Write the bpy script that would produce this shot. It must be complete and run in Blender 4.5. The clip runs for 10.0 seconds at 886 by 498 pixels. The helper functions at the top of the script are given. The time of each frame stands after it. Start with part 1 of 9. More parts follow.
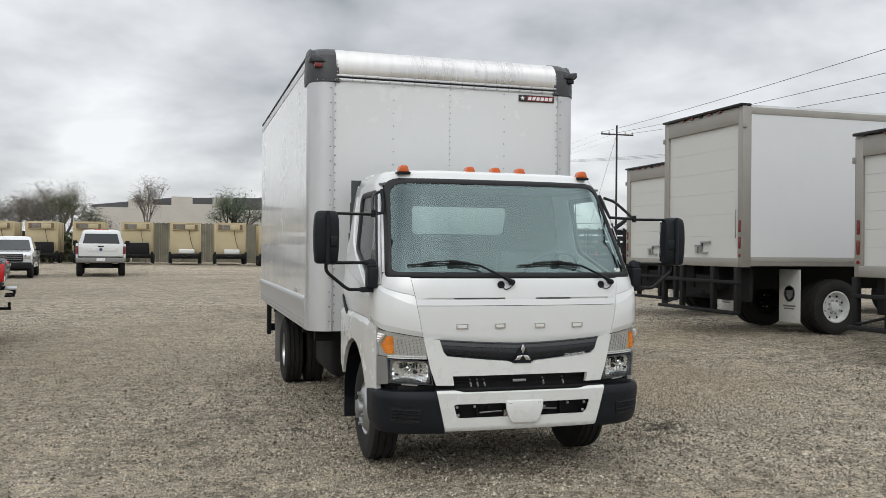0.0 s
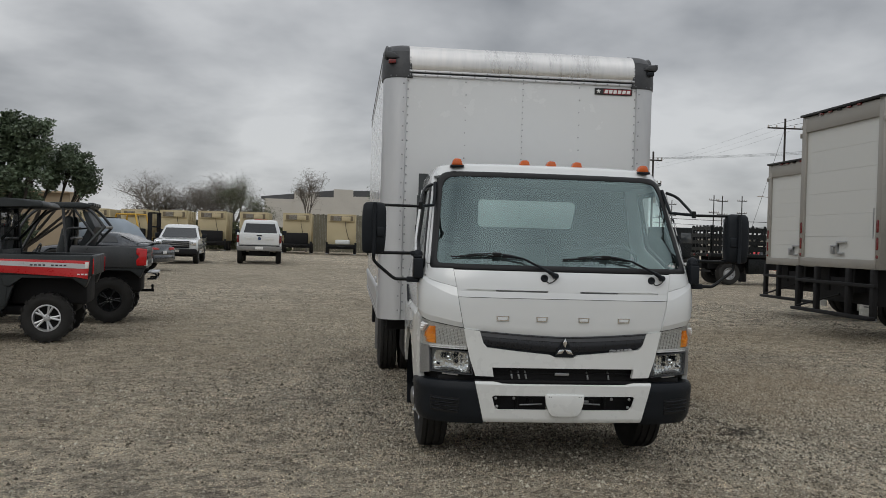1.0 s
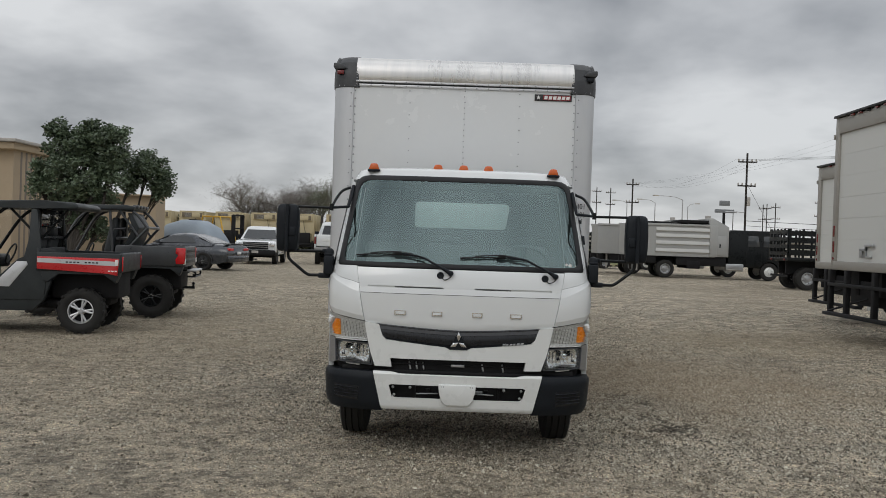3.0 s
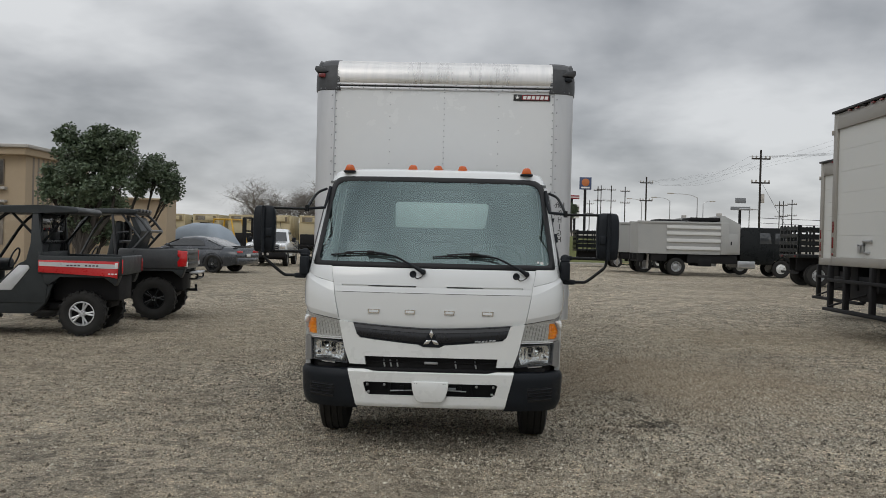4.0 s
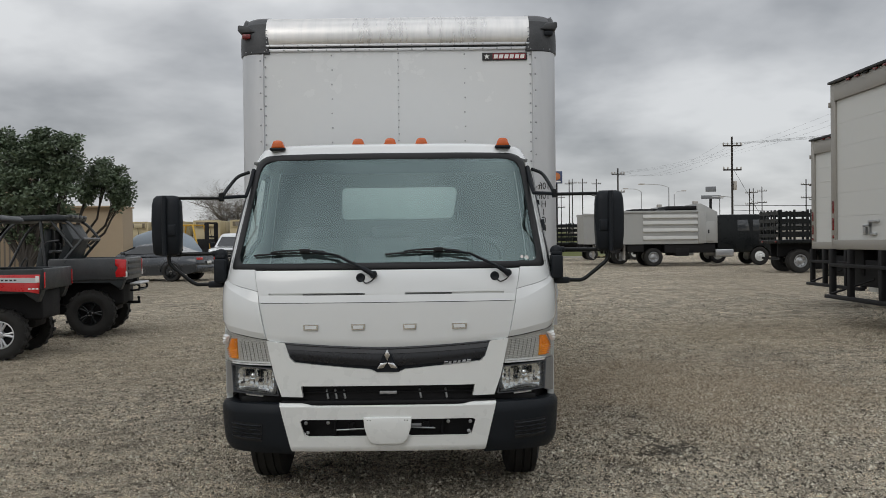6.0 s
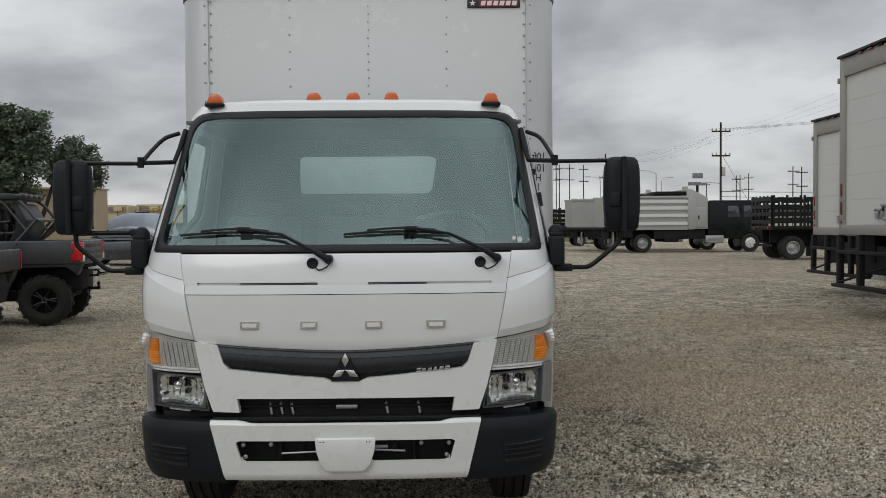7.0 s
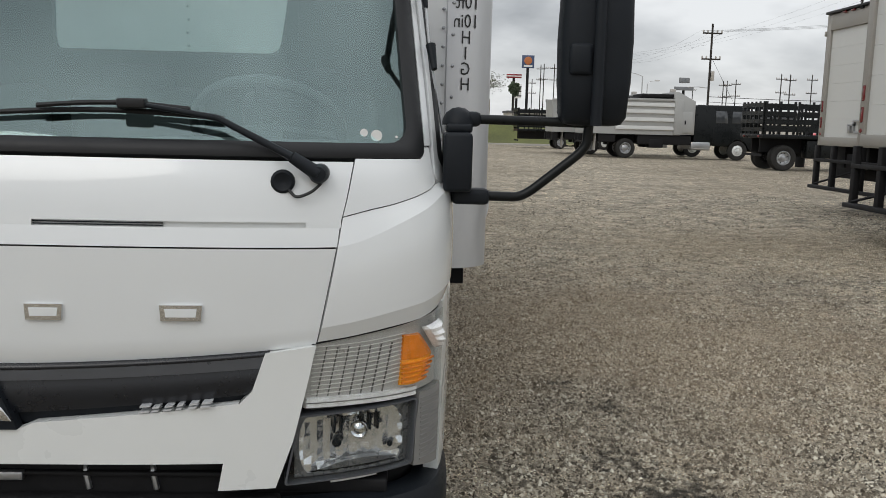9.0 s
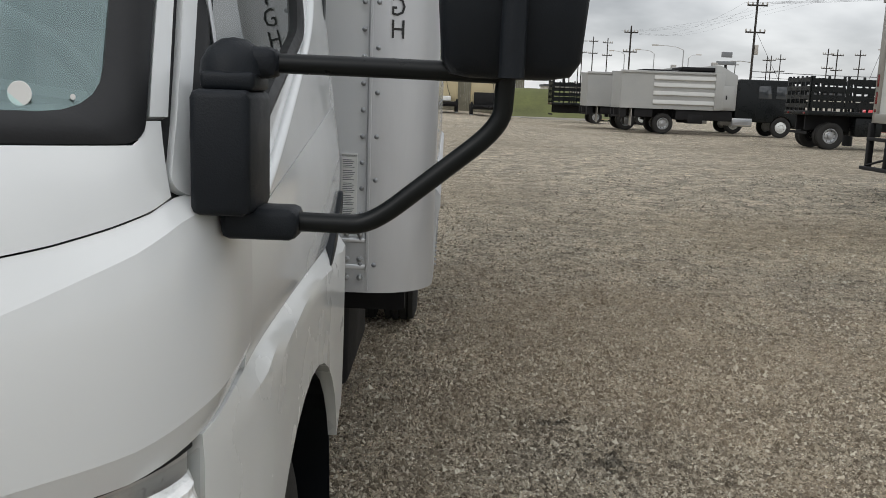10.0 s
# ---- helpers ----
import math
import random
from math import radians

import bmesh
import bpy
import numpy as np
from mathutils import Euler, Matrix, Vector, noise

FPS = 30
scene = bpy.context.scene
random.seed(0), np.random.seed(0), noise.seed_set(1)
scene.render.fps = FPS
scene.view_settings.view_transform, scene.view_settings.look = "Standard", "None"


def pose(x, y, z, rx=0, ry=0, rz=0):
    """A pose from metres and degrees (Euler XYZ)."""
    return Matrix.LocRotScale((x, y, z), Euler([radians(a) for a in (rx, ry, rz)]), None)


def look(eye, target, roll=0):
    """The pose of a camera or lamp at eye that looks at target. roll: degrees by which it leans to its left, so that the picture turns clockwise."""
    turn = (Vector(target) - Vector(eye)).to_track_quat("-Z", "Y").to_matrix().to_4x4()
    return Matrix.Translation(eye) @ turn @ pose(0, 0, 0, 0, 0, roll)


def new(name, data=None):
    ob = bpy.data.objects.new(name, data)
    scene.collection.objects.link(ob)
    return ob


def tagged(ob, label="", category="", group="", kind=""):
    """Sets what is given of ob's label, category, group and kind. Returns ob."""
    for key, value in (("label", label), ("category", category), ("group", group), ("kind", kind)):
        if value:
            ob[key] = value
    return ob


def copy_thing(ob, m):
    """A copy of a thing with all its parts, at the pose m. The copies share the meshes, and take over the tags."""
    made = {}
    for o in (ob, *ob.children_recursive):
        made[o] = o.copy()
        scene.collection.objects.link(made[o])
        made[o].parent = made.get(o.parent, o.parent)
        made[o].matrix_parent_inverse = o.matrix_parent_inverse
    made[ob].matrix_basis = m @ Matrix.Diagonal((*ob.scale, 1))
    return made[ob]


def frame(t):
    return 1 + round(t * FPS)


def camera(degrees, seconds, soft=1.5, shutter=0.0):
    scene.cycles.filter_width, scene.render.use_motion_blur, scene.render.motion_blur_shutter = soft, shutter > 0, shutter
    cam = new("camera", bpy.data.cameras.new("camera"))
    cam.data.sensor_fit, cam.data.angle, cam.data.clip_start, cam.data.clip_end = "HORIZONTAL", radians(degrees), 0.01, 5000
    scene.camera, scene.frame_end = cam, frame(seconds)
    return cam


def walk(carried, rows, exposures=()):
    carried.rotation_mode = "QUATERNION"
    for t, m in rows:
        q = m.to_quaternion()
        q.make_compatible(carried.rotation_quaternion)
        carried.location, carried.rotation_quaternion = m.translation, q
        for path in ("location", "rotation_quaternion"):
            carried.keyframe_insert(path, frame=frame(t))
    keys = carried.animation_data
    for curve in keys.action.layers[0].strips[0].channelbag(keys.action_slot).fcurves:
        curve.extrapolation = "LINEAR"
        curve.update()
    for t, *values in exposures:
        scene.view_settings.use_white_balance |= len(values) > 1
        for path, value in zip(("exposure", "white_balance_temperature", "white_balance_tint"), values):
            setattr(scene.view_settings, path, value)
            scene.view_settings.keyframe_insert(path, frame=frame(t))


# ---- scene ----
cam = camera(53.8, 10.0, soft=0.8)
PATH = [
    (0, (-2.256, -5.662, 1.605), (-1.688, -3.744, 1.606), 0.5),
    (0.5, (-1.857, -5.758, 1.601), (-1.514, -3.788, 1.596), 1.8),
    (1, (-1.493, -5.918, 1.601), (-1.282, -3.929, 1.583), 1.7),
    (1.5, (-1.101, -6.011, 1.626), (-0.961, -4.016, 1.607), 1.6),
    (2, (-0.696, -6.073, 1.634), (-0.625, -4.074, 1.62), 2.2),
    (2.5, (-0.376, -6.266, 1.62), (-0.372, -4.266, 1.602), 2.2),
    (4, (0.25, -6.517, 1.617), (0.195, -4.518, 1.599), 1.4),
    (4.5, (0.231, -6.334, 1.592), (0.121, -4.337, 1.571), 1.1),
    (5, (0.202, -5.958, 1.578), (0.177, -3.958, 1.561), 0.7),
    (5.5, (0.295, -5.477, 1.589), (0.284, -3.477, 1.573), 0.4),
    (6, (0.312, -5.008, 1.573), (0.318, -3.008, 1.553), -0.7),
    (7.5, (0.485, -3.487, 1.519), (0.529, -1.492, 1.39), -0.2),
    (8, (0.626, -2.972, 1.507), (0.627, -0.992, 1.223), 0.6),
    (8.5, (0.711, -2.408, 1.489), (0.714, -0.429, 1.202), 0.7),
    (9, (0.894, -1.846, 1.496), (0.978, 0.133, 1.212), 1.5),
    (9.5, (1.035, -1.295, 1.477), (1.08, 0.681, 1.172), 1.9),
    (10, (1.261, -0.753, 1.479), (1.267, 1.217, 1.133), 2.1),
]
walk(cam, [(t, look(*p)) for t, *p in PATH], [(0, 0.0), (0.5, -0.3), (1.0, -0.62), (1.5, -0.64), (2.0, -0.62), (2.5, -0.46), (4, -0.46), (6, -0.45), (7.5, -0.47), (8.5, -0.25), (10, -0.12)])

# ---- sky and light: an overcast winter day, the veiled sun high behind the camera ----
world = bpy.data.worlds.new("overcast_sky")
scene.world = world
world.use_nodes = True
wt = world.node_tree
wn, wl = wt.nodes, wt.links
wn.clear()
w_out = wn.new("ShaderNodeOutputWorld")
w_bg = wn.new("ShaderNodeBackground")
w_tc = wn.new("ShaderNodeTexCoord")
w_sep = wn.new("ShaderNodeSeparateXYZ")
wl.new(w_tc.outputs["Generated"], w_sep.inputs[0])


def w_math(op, a, b=None, clamp=False):
    n = wn.new("ShaderNodeMath")
    n.operation, n.use_clamp = op, clamp
    for i, v in enumerate((a, b)):
        if v is None:
            continue
        if isinstance(v, (int, float)):
            n.inputs[i].default_value = v
        else:
            wl.new(v, n.inputs[i])
    return n.outputs[0]


# clouds lie on a flat layer, so they thin out and crowd together towards the horizon
w_up = w_math("MAXIMUM", w_sep.outputs["Z"], 0.0)
w_den = w_math("ADD", w_up, 0.30)
w_cx = w_math("DIVIDE", w_sep.outputs["X"], w_den)
w_cy = w_math("DIVIDE", w_sep.outputs["Y"], w_den)
w_vec = wn.new("ShaderNodeCombineXYZ")
wl.new(w_cx, w_vec.inputs[0]), wl.new(w_cy, w_vec.inputs[1])
w_n1 = wn.new("ShaderNodeTexNoise")
w_n1.inputs["Scale"].default_value, w_n1.inputs["Detail"].default_value, w_n1.inputs["Roughness"].default_value = 1.6, 5, 0.50
w_n1.inputs["Distortion"].default_value = 0.15
w_n2 = wn.new("ShaderNodeTexNoise")
w_n2.inputs["Scale"].default_value, w_n2.inputs["Detail"].default_value = 3.4, 5
w_map = wn.new("ShaderNodeMapping")
w_map.inputs["Location"].default_value = (3.7, 1.9, 0.0)
w_map.inputs["Scale"].default_value = (1.0, 1.0, 1.0)
wl.new(w_vec.outputs[0], w_map.inputs["Vector"])
wl.new(w_map.outputs[0], w_n1.inputs["Vector"]), wl.new(w_map.outputs[0], w_n2.inputs["Vector"])
w_mix = w_math("ADD", w_math("MULTIPLY", w_n1.outputs["Fac"], 0.78), w_math("MULTIPLY", w_n2.outputs["Fac"], 0.22))
w_ramp = wn.new("ShaderNodeValToRGB")
w_ramp.color_ramp.elements[0].position, w_ramp.color_ramp.elements[0].color = 0.30, (0.215, 0.225, 0.24, 1)
w_ramp.color_ramp.elements[1].position, w_ramp.color_ramp.elements[1].color = 0.62, (0.68, 0.69, 0.70, 1)
e = w_ramp.color_ramp.elements.new(0.48)
e.color = (0.47, 0.48, 0.495, 1)
wl.new(w_mix, w_ramp.inputs[0])
# brighter overhead, as an overcast sky is
w_zen = w_math("ADD", w_math("MULTIPLY", w_math("POWER", w_up, 1.3), 1.7), 1.0)
w_low = w_math("MULTIPLY", w_math("POWER", 2.718, w_math("MULTIPLY", w_up, -13.0)), 0.42)
w_zen = w_math("ADD", w_zen, w_low)
w_sky = wn.new("ShaderNodeTexSky")
w_sky.sky_type, w_sky.sun_disc = "NISHITA", False
w_sky.sun_elevation, w_sky.sun_rotation = radians(37), radians(210)
w_blue = wn.new("ShaderNodeMixRGB")
w_blue.blend_type, w_blue.inputs[0].default_value = "ADD", 0.008
wl.new(w_ramp.outputs[0], w_blue.inputs[1]), wl.new(w_sky.outputs[0], w_blue.inputs[2])
wl.new(w_blue.outputs[0], w_bg.inputs["Color"])
wl.new(w_math("MULTIPLY", w_zen, 1.07), w_bg.inputs["Strength"])
wl.new(w_bg.outputs[0], w_out.inputs[0])

sun = new("sun", bpy.data.lights.new("sun", "SUN"))
sun.data.energy, sun.data.angle, sun.data.color = 0.55, radians(30), (1.0, 0.97, 0.92)
sun.matrix_world = look((-10, -17, 15), (0, 0, 0))


# ---- materials ----
def mat(name, col, rough=0.5, metal=0.0, var=0.10, scale=3.0, bump=0.0, bscale=120.0, rvar=0.12, dust=0.0,
        dust_col=(0.30, 0.27, 0.23), coat=0.0, stretch=(1, 1, 1), random_var=0.0, spec=0.5):
    """A surface with broad and fine variation of colour and gloss, fine relief, and dust in drifts."""
    m = bpy.data.materials.new(name)
    m.use_nodes = True
    nt = m.node_tree
    nd, lk = nt.nodes, nt.links
    b = nd["Principled BSDF"]
    tc = nd.new("ShaderNodeTexCoord")
    mp = nd.new("ShaderNodeMapping")
    mp.inputs["Scale"].default_value = stretch
    lk.new(tc.outputs["Object"], mp.inputs["Vector"])
    n1, n2, n3 = (nd.new("ShaderNodeTexNoise") for _ in range(3))
    for n, s, d in ((n1, scale, 5), (n2, scale * 11, 4), (n3, bscale, 3)):
        n.inputs["Scale"].default_value, n.inputs["Detail"].default_value = s, d
        lk.new(mp.outputs[0], n.inputs["Vector"])
    av = nd.new("ShaderNodeMath")
    av.operation = "MULTIPLY_ADD"
    lk.new(n2.outputs["Fac"], av.inputs[0])
    av.inputs[1].default_value = 0.4
    sc = nd.new("ShaderNodeMath")
    sc.operation = "MULTIPLY"
    lk.new(n1.outputs["Fac"], sc.inputs[0])
    sc.inputs[1].default_value = 0.6
    lk.new(sc.outputs[0], av.inputs[2])
    mr = nd.new("ShaderNodeMapRange")
    mr.inputs["From Min"].default_value, mr.inputs["From Max"].default_value = 0.3, 0.7
    mr.inputs["To Min"].default_value, mr.inputs["To Max"].default_value = 1 - var, 1 + var
    lk.new(av.outputs[0], mr.inputs["Value"])
    hsv = nd.new("ShaderNodeHueSaturation")
    hsv.inputs["Color"].default_value = (*col, 1)
    val = mr.outputs[0]
    if random_var:
        oi = nd.new("ShaderNodeObjectInfo")
        rr = nd.new("ShaderNodeMapRange")
        rr.inputs["To Min"].default_value, rr.inputs["To Max"].default_value = 1 - random_var, 1 + random_var
        lk.new(oi.outputs["Random"], rr.inputs["Value"])
        mm = nd.new("ShaderNodeMath")
        mm.operation = "MULTIPLY"
        lk.new(val, mm.inputs[0]), lk.new(rr.outputs[0], mm.inputs[1])
        val = mm.outputs[0]
    lk.new(val, hsv.inputs["Value"])
    out = hsv.outputs[0]
    if dust:
        dr = nd.new("ShaderNodeMapRange")
        dr.inputs["From Min"].default_value, dr.inputs["From Max"].default_value = 0.42, 0.72
        dr.inputs["To Min"].default_value, dr.inputs["To Max"].default_value = 0.0, dust
        lk.new(av.outputs[0], dr.inputs["Value"])
        dm = nd.new("ShaderNodeMixRGB")
        dm.inputs[2].default_value = (*dust_col, 1)
        lk.new(dr.outputs[0], dm.inputs[0]), lk.new(out, dm.inputs[1])
        out = dm.outputs[0]
    lk.new(out, b.inputs["Base Color"])
    rg = nd.new("ShaderNodeMapRange")
    rg.inputs["From Min"].default_value, rg.inputs["From Max"].default_value = 0.3, 0.7
    rg.inputs["To Min"].default_value, rg.inputs["To Max"].default_value = max(0.02, rough - rvar), min(1, rough + rvar)
    lk.new(av.outputs[0], rg.inputs["Value"])
    lk.new(rg.outputs[0], b.inputs["Roughness"])
    b.inputs["Metallic"].default_value = metal
    b.inputs["Specular IOR Level"].default_value = spec
    if coat:
        b.inputs["Coat Weight"].default_value, b.inputs["Coat Roughness"].default_value = coat, 0.06
    if bump:
        bp = nd.new("ShaderNodeBump")
        bp.inputs["Strength"].default_value, bp.inputs["Distance"].default_value = bump, 0.01
        lk.new(n3.outputs["Fac"], bp.inputs["Height"])
        lk.new(bp.outputs[0], b.inputs["Normal"])
    return m


def glass(name, tint, ior=1.5, rough=0.0, gain=1.0, sheen=(0.95, 0.97, 0.97)):
    """A thin pane: it lets tinted light straight through and mirrors by Fresnel."""
    m = bpy.data.materials.new(name)
    m.use_nodes = True
    nd, lk = m.node_tree.nodes, m.node_tree.links
    nd.clear()
    o = nd.new("ShaderNodeOutputMaterial")
    mx = nd.new("ShaderNodeMixShader")
    tr = nd.new("ShaderNodeBsdfTransparent")
    gl = nd.new("ShaderNodeBsdfGlossy")
    lw = nd.new("ShaderNodeLayerWeight")
    lw.inputs["Blend"].default_value = 0.5
    pw = nd.new("ShaderNodeMath")
    pw.operation = "POWER"
    pw.inputs[1].default_value = 5.0
    fr = nd.new("ShaderNodeMath")
    fr.operation = "MULTIPLY_ADD"
    r0 = ((ior - 1) / (ior + 1)) ** 2
    fr.inputs[1].default_value, fr.inputs[2].default_value = 1 - r0, r0
    lk.new(lw.outputs["Facing"], pw.inputs[0]), lk.new(pw.outputs[0], fr.inputs[0])
    mu = nd.new("ShaderNodeMath")
    mu.operation, mu.use_clamp = "MULTIPLY", True
    mu.inputs[1].default_value = gain
    tr.inputs["Color"].default_value = (*tint, 1)
    gl.inputs["Roughness"].default_value = rough
    gl.inputs["Color"].default_value = (*sheen, 1)
    lk.new(fr.outputs[0], mu.inputs[0])
    lk.new(mu.outputs[0], mx.inputs[0]), lk.new(tr.outputs[0], mx.inputs[1]), lk.new(gl.outputs[0], mx.inputs[2])
    lk.new(mx.outputs[0], o.inputs[0])
    return m


M_WHITE = mat("white_truck_paint", (0.71, 0.73, 0.73), 0.24, var=0.015, scale=0.7, rvar=0.04, coat=1.0)
M_WHITE2 = mat("white_bumper_paint", (0.70, 0.715, 0.70), 0.28, var=0.02, scale=0.8, rvar=0.05, coat=0.7)
M_BLACKPL = mat("black_grained_plastic", (0.012, 0.0145, 0.018), 0.46, var=0.15, scale=3, bump=0.12, bscale=500, spec=0.17)
M_RUBBER = mat("window_rubber", (0.010, 0.0105, 0.0115), 0.5, spec=0.35, var=0.1, scale=5, bump=0.05, bscale=300)
M_TYRE = mat("tyre_rubber", (0.020, 0.0195, 0.0185), 0.8, var=0.2, scale=5, bump=0.2, bscale=150, dust=0.16, dust_col=(0.085, 0.083, 0.076), spec=0.3)
M_DARK = mat("dark_chassis", (0.010, 0.010, 0.011), 0.7, var=0.3, scale=3, bump=0.1, bscale=80, dust=0.10, dust_col=(0.05, 0.047, 0.044), spec=0.25)
M_BLACKPAINT = mat("black_gloss_paint", (0.0075, 0.009, 0.0095), 0.3, var=0.15, scale=2, dust=0.03, dust_col=(0.05, 0.05, 0.05), spec=0.22)
M_CHROME = mat("chrome", (0.75, 0.76, 0.77), 0.12, metal=1.0, var=0.05, scale=8, rvar=0.05)
M_STEEL = mat("plain_steel", (0.45, 0.46, 0.47), 0.38, metal=0.9, var=0.12, scale=10, bump=0.05, dust=0.15)
M_ALU = mat("brushed_aluminium", (0.60, 0.61, 0.625), 0.40, metal=0.62, var=0.07, scale=2.5, bump=0.04, bscale=60, stretch=(1, 1, 0.25), dust=0.10, dust_col=(0.5, 0.48, 0.44))
M_ROLL = mat("scuffed_mill_aluminium", (0.74, 0.735, 0.72), 0.33, metal=0.75, var=0.34, scale=1.5, bump=0.08, bscale=24, stretch=(1.7, 0.25, 0.25), dust=0.45, dust_col=(0.42, 0.38, 0.35))
M_BOXW = mat("white_box_sheet", (0.68, 0.695, 0.70), 0.24, var=0.035, scale=0.9, rvar=0.08, bump=0.6, bscale=2.2, coat=0.5, dust=0.14, dust_col=(0.55, 0.54, 0.51))
M_RIVET = mat("steel_rivet", (0.33, 0.34, 0.35), 0.45, metal=0.6, var=0.2, scale=40)
M_ORANGE = mat("amber_lens", (0.62, 0.115, 0.015), 0.22, var=0.12, scale=20, bump=0.1, bscale=200, coat=0.5)
M_AMBER = mat("lit_amber_reflector", (0.95, 0.36, 0.015), 0.25, var=0.15, scale=30, bump=0.3, bscale=160, coat=0.6)
M_GREY = mat("silver_grey_trim", (0.23, 0.228, 0.22), 0.38, metal=0.15, var=0.06, scale=4)
M_REFLECT = mat("headlamp_reflector", (0.90, 0.905, 0.91), 0.15, metal=0.85, var=0.08, scale=22, rvar=0.04, bump=0.15, bscale=40)
M_AMBERSHADE = mat("shaded_amber_reflector", (0.80, 0.22, 0.010), 0.25, var=0.15, scale=30, coat=0.5)
M_RIBDARK = mat("dark_lens_rib", (0.13, 0.125, 0.115), 0.45, var=0.1)
M_SATIN = mat("satin_black_bar", (0.011, 0.0125, 0.016), 0.30, var=0.1, scale=6)
M_RIBBLACK = mat("highlit_black_rib", (0.030, 0.033, 0.038), 0.42, var=0.12, scale=8)
M_TRIMDARK = mat("dark_silver_trim", (0.095, 0.100, 0.110), 0.34, metal=0.3, var=0.06, scale=4)
M_BEZEL = mat("grey_lamp_bezel", (0.15, 0.155, 0.16), 0.3, metal=0.4, var=0.08, scale=6)
M_LAMPBASE = mat("grey_lamp_backing", (0.50, 0.485, 0.46), 0.35, metal=0.2, var=0.1, scale=14, bump=0.2, bscale=90)
M_LAMPIN = mat("ribbed_lamp_reflector", (0.70, 0.685, 0.65), 0.35, metal=0.1, var=0.08, scale=14, bump=0.2, bscale=90)
M_INT = mat("grey_cab_trim", (0.06, 0.068, 0.07), 0.8, var=0.15, scale=4)
M_INTHEAD = mat("pale_headliner", (0.16, 0.17, 0.17), 0.9, var=0.08, scale=4)
M_CUP = mat("glint_white_lamp_cup", (0.92, 0.92, 0.91), 0.12, metal=0.15, var=0.12, scale=40, bump=0.5, bscale=120, coat=0.6)
M_REDDIM = mat("dim_red_lamp_lens", (0.16, 0.012, 0.012), 0.25, var=0.2, scale=30, coat=0.4)
M_TARP = mat("pale_blue_cover", (0.27, 0.32, 0.37), 0.6, var=0.12, scale=1.5, bump=0.3, bscale=6, dust=0.1)
M_RED = mat("red_painted_plastic", (0.55, 0.018, 0.022), 0.32, var=0.08, scale=5, coat=0.3, dust=0.08)
M_REDLAMP = mat("red_lamp_lens", (0.55, 0.012, 0.015), 0.2, var=0.15, scale=30, coat=0.6)
M_SILVER = mat("silver_decal", (0.55, 0.56, 0.57), 0.35, metal=0.2, var=0.08, scale=8)
M_UTVDARK = mat("dark_grey_plastic", (0.031, 0.036, 0.038), 0.45, var=0.15, scale=5, bump=0.1, bscale=250, spec=0.3, dust=0.06, dust_col=(0.12, 0.115, 0.105))
M_UTVGREY = mat("gun_grey_paint", (0.058, 0.062, 0.066), 0.35, metal=0.3, var=0.1, scale=4, dust=0.14, dust_col=(0.15, 0.14, 0.13))
M_CARGREY = mat("metallic_charcoal_paint", (0.045, 0.052, 0.062), 0.25, metal=0.4, var=0.06, scale=2, coat=0.6, dust=0.10)
M_TAN = mat("desert_tan_paint", (0.50, 0.425, 0.265), 0.6, var=0.09, scale=1.6, bump=0.03, dust=0.18, dust_col=(0.42, 0.36, 0.26))
M_TANDARK = mat("shaded_tan_grille", (0.16, 0.13, 0.085), 0.7, var=0.15, scale=5)
M_YELLOW = mat("machine_yellow_paint", (0.62, 0.36, 0.02), 0.45, var=0.12, scale=3, dust=0.18)
M_BEIGE = mat("beige_wall_panel", (0.40, 0.315, 0.215), 0.75, var=0.07, scale=0.8, bump=0.05, bscale=20, dust=0.10)
M_BEIGED = mat("brown_trim_panel", (0.20, 0.17, 0.14), 0.7, var=0.1, scale=1.5)
M_FARWHITE = mat("weathered_white_block", (0.50, 0.48, 0.44), 0.8, var=0.12, scale=0.6, dust=0.15)
M_FARROOF = mat("dark_metal_roof", (0.08, 0.082, 0.085), 0.6, var=0.15, scale=0.8)
M_GREYBED = mat("grey_dump_body_paint", (0.37, 0.375, 0.365), 0.5, metal=0.15, var=0.09, scale=1.8, dust=0.18)
M_GALV = mat("galvanised_frame", (0.33, 0.315, 0.285), 0.48, metal=0.35, var=0.12, scale=2.5, bump=0.05, bscale=80, dust=0.2)
M_TRWHITE = mat("white_trailer_panel", (0.66, 0.675, 0.685), 0.33, var=0.04, scale=0.6, rvar=0.08, dust=0.12, dust_col=(0.50, 0.49, 0.46))
M_DOORW = mat("roll_door_white", (0.60, 0.605, 0.58), 0.45, var=0.06, scale=0.9, dust=0.2, dust_col=(0.44, 0.42, 0.37))
M_WOODPOLE = mat("creosoted_pole_wood", (0.030, 0.026, 0.023), 0.9, var=0.25, scale=2, bump=0.3, bscale=30, stretch=(4, 4, 0.3))
M_CABLE = mat("cable_black", (0.02, 0.02, 0.022), 0.7, var=0.1)
M_BARK = mat("grey_bark", (0.048, 0.042, 0.036), 0.9, var=0.25, scale=5, bump=0.5, bscale=30, stretch=(2, 2, 0.6))
M_FENCEWOOD = mat("weathered_fence_boards", (0.160, 0.150, 0.110), 0.85, var=0.4, scale=1.5, bump=0.3, bscale=40)
M_LEAF = mat("dark_oak_leaves", (0.088, 0.122, 0.070), 0.5, var=0.6, scale=2.2, rvar=0.1)
M_LEAF2 = mat("sparse_winter_leaves", (0.085, 0.095, 0.045), 0.6, var=0.4, scale=1.5)
M_TWIG = mat("bare_twigs", (0.19, 0.172, 0.152), 0.9, var=0.2, scale=3)
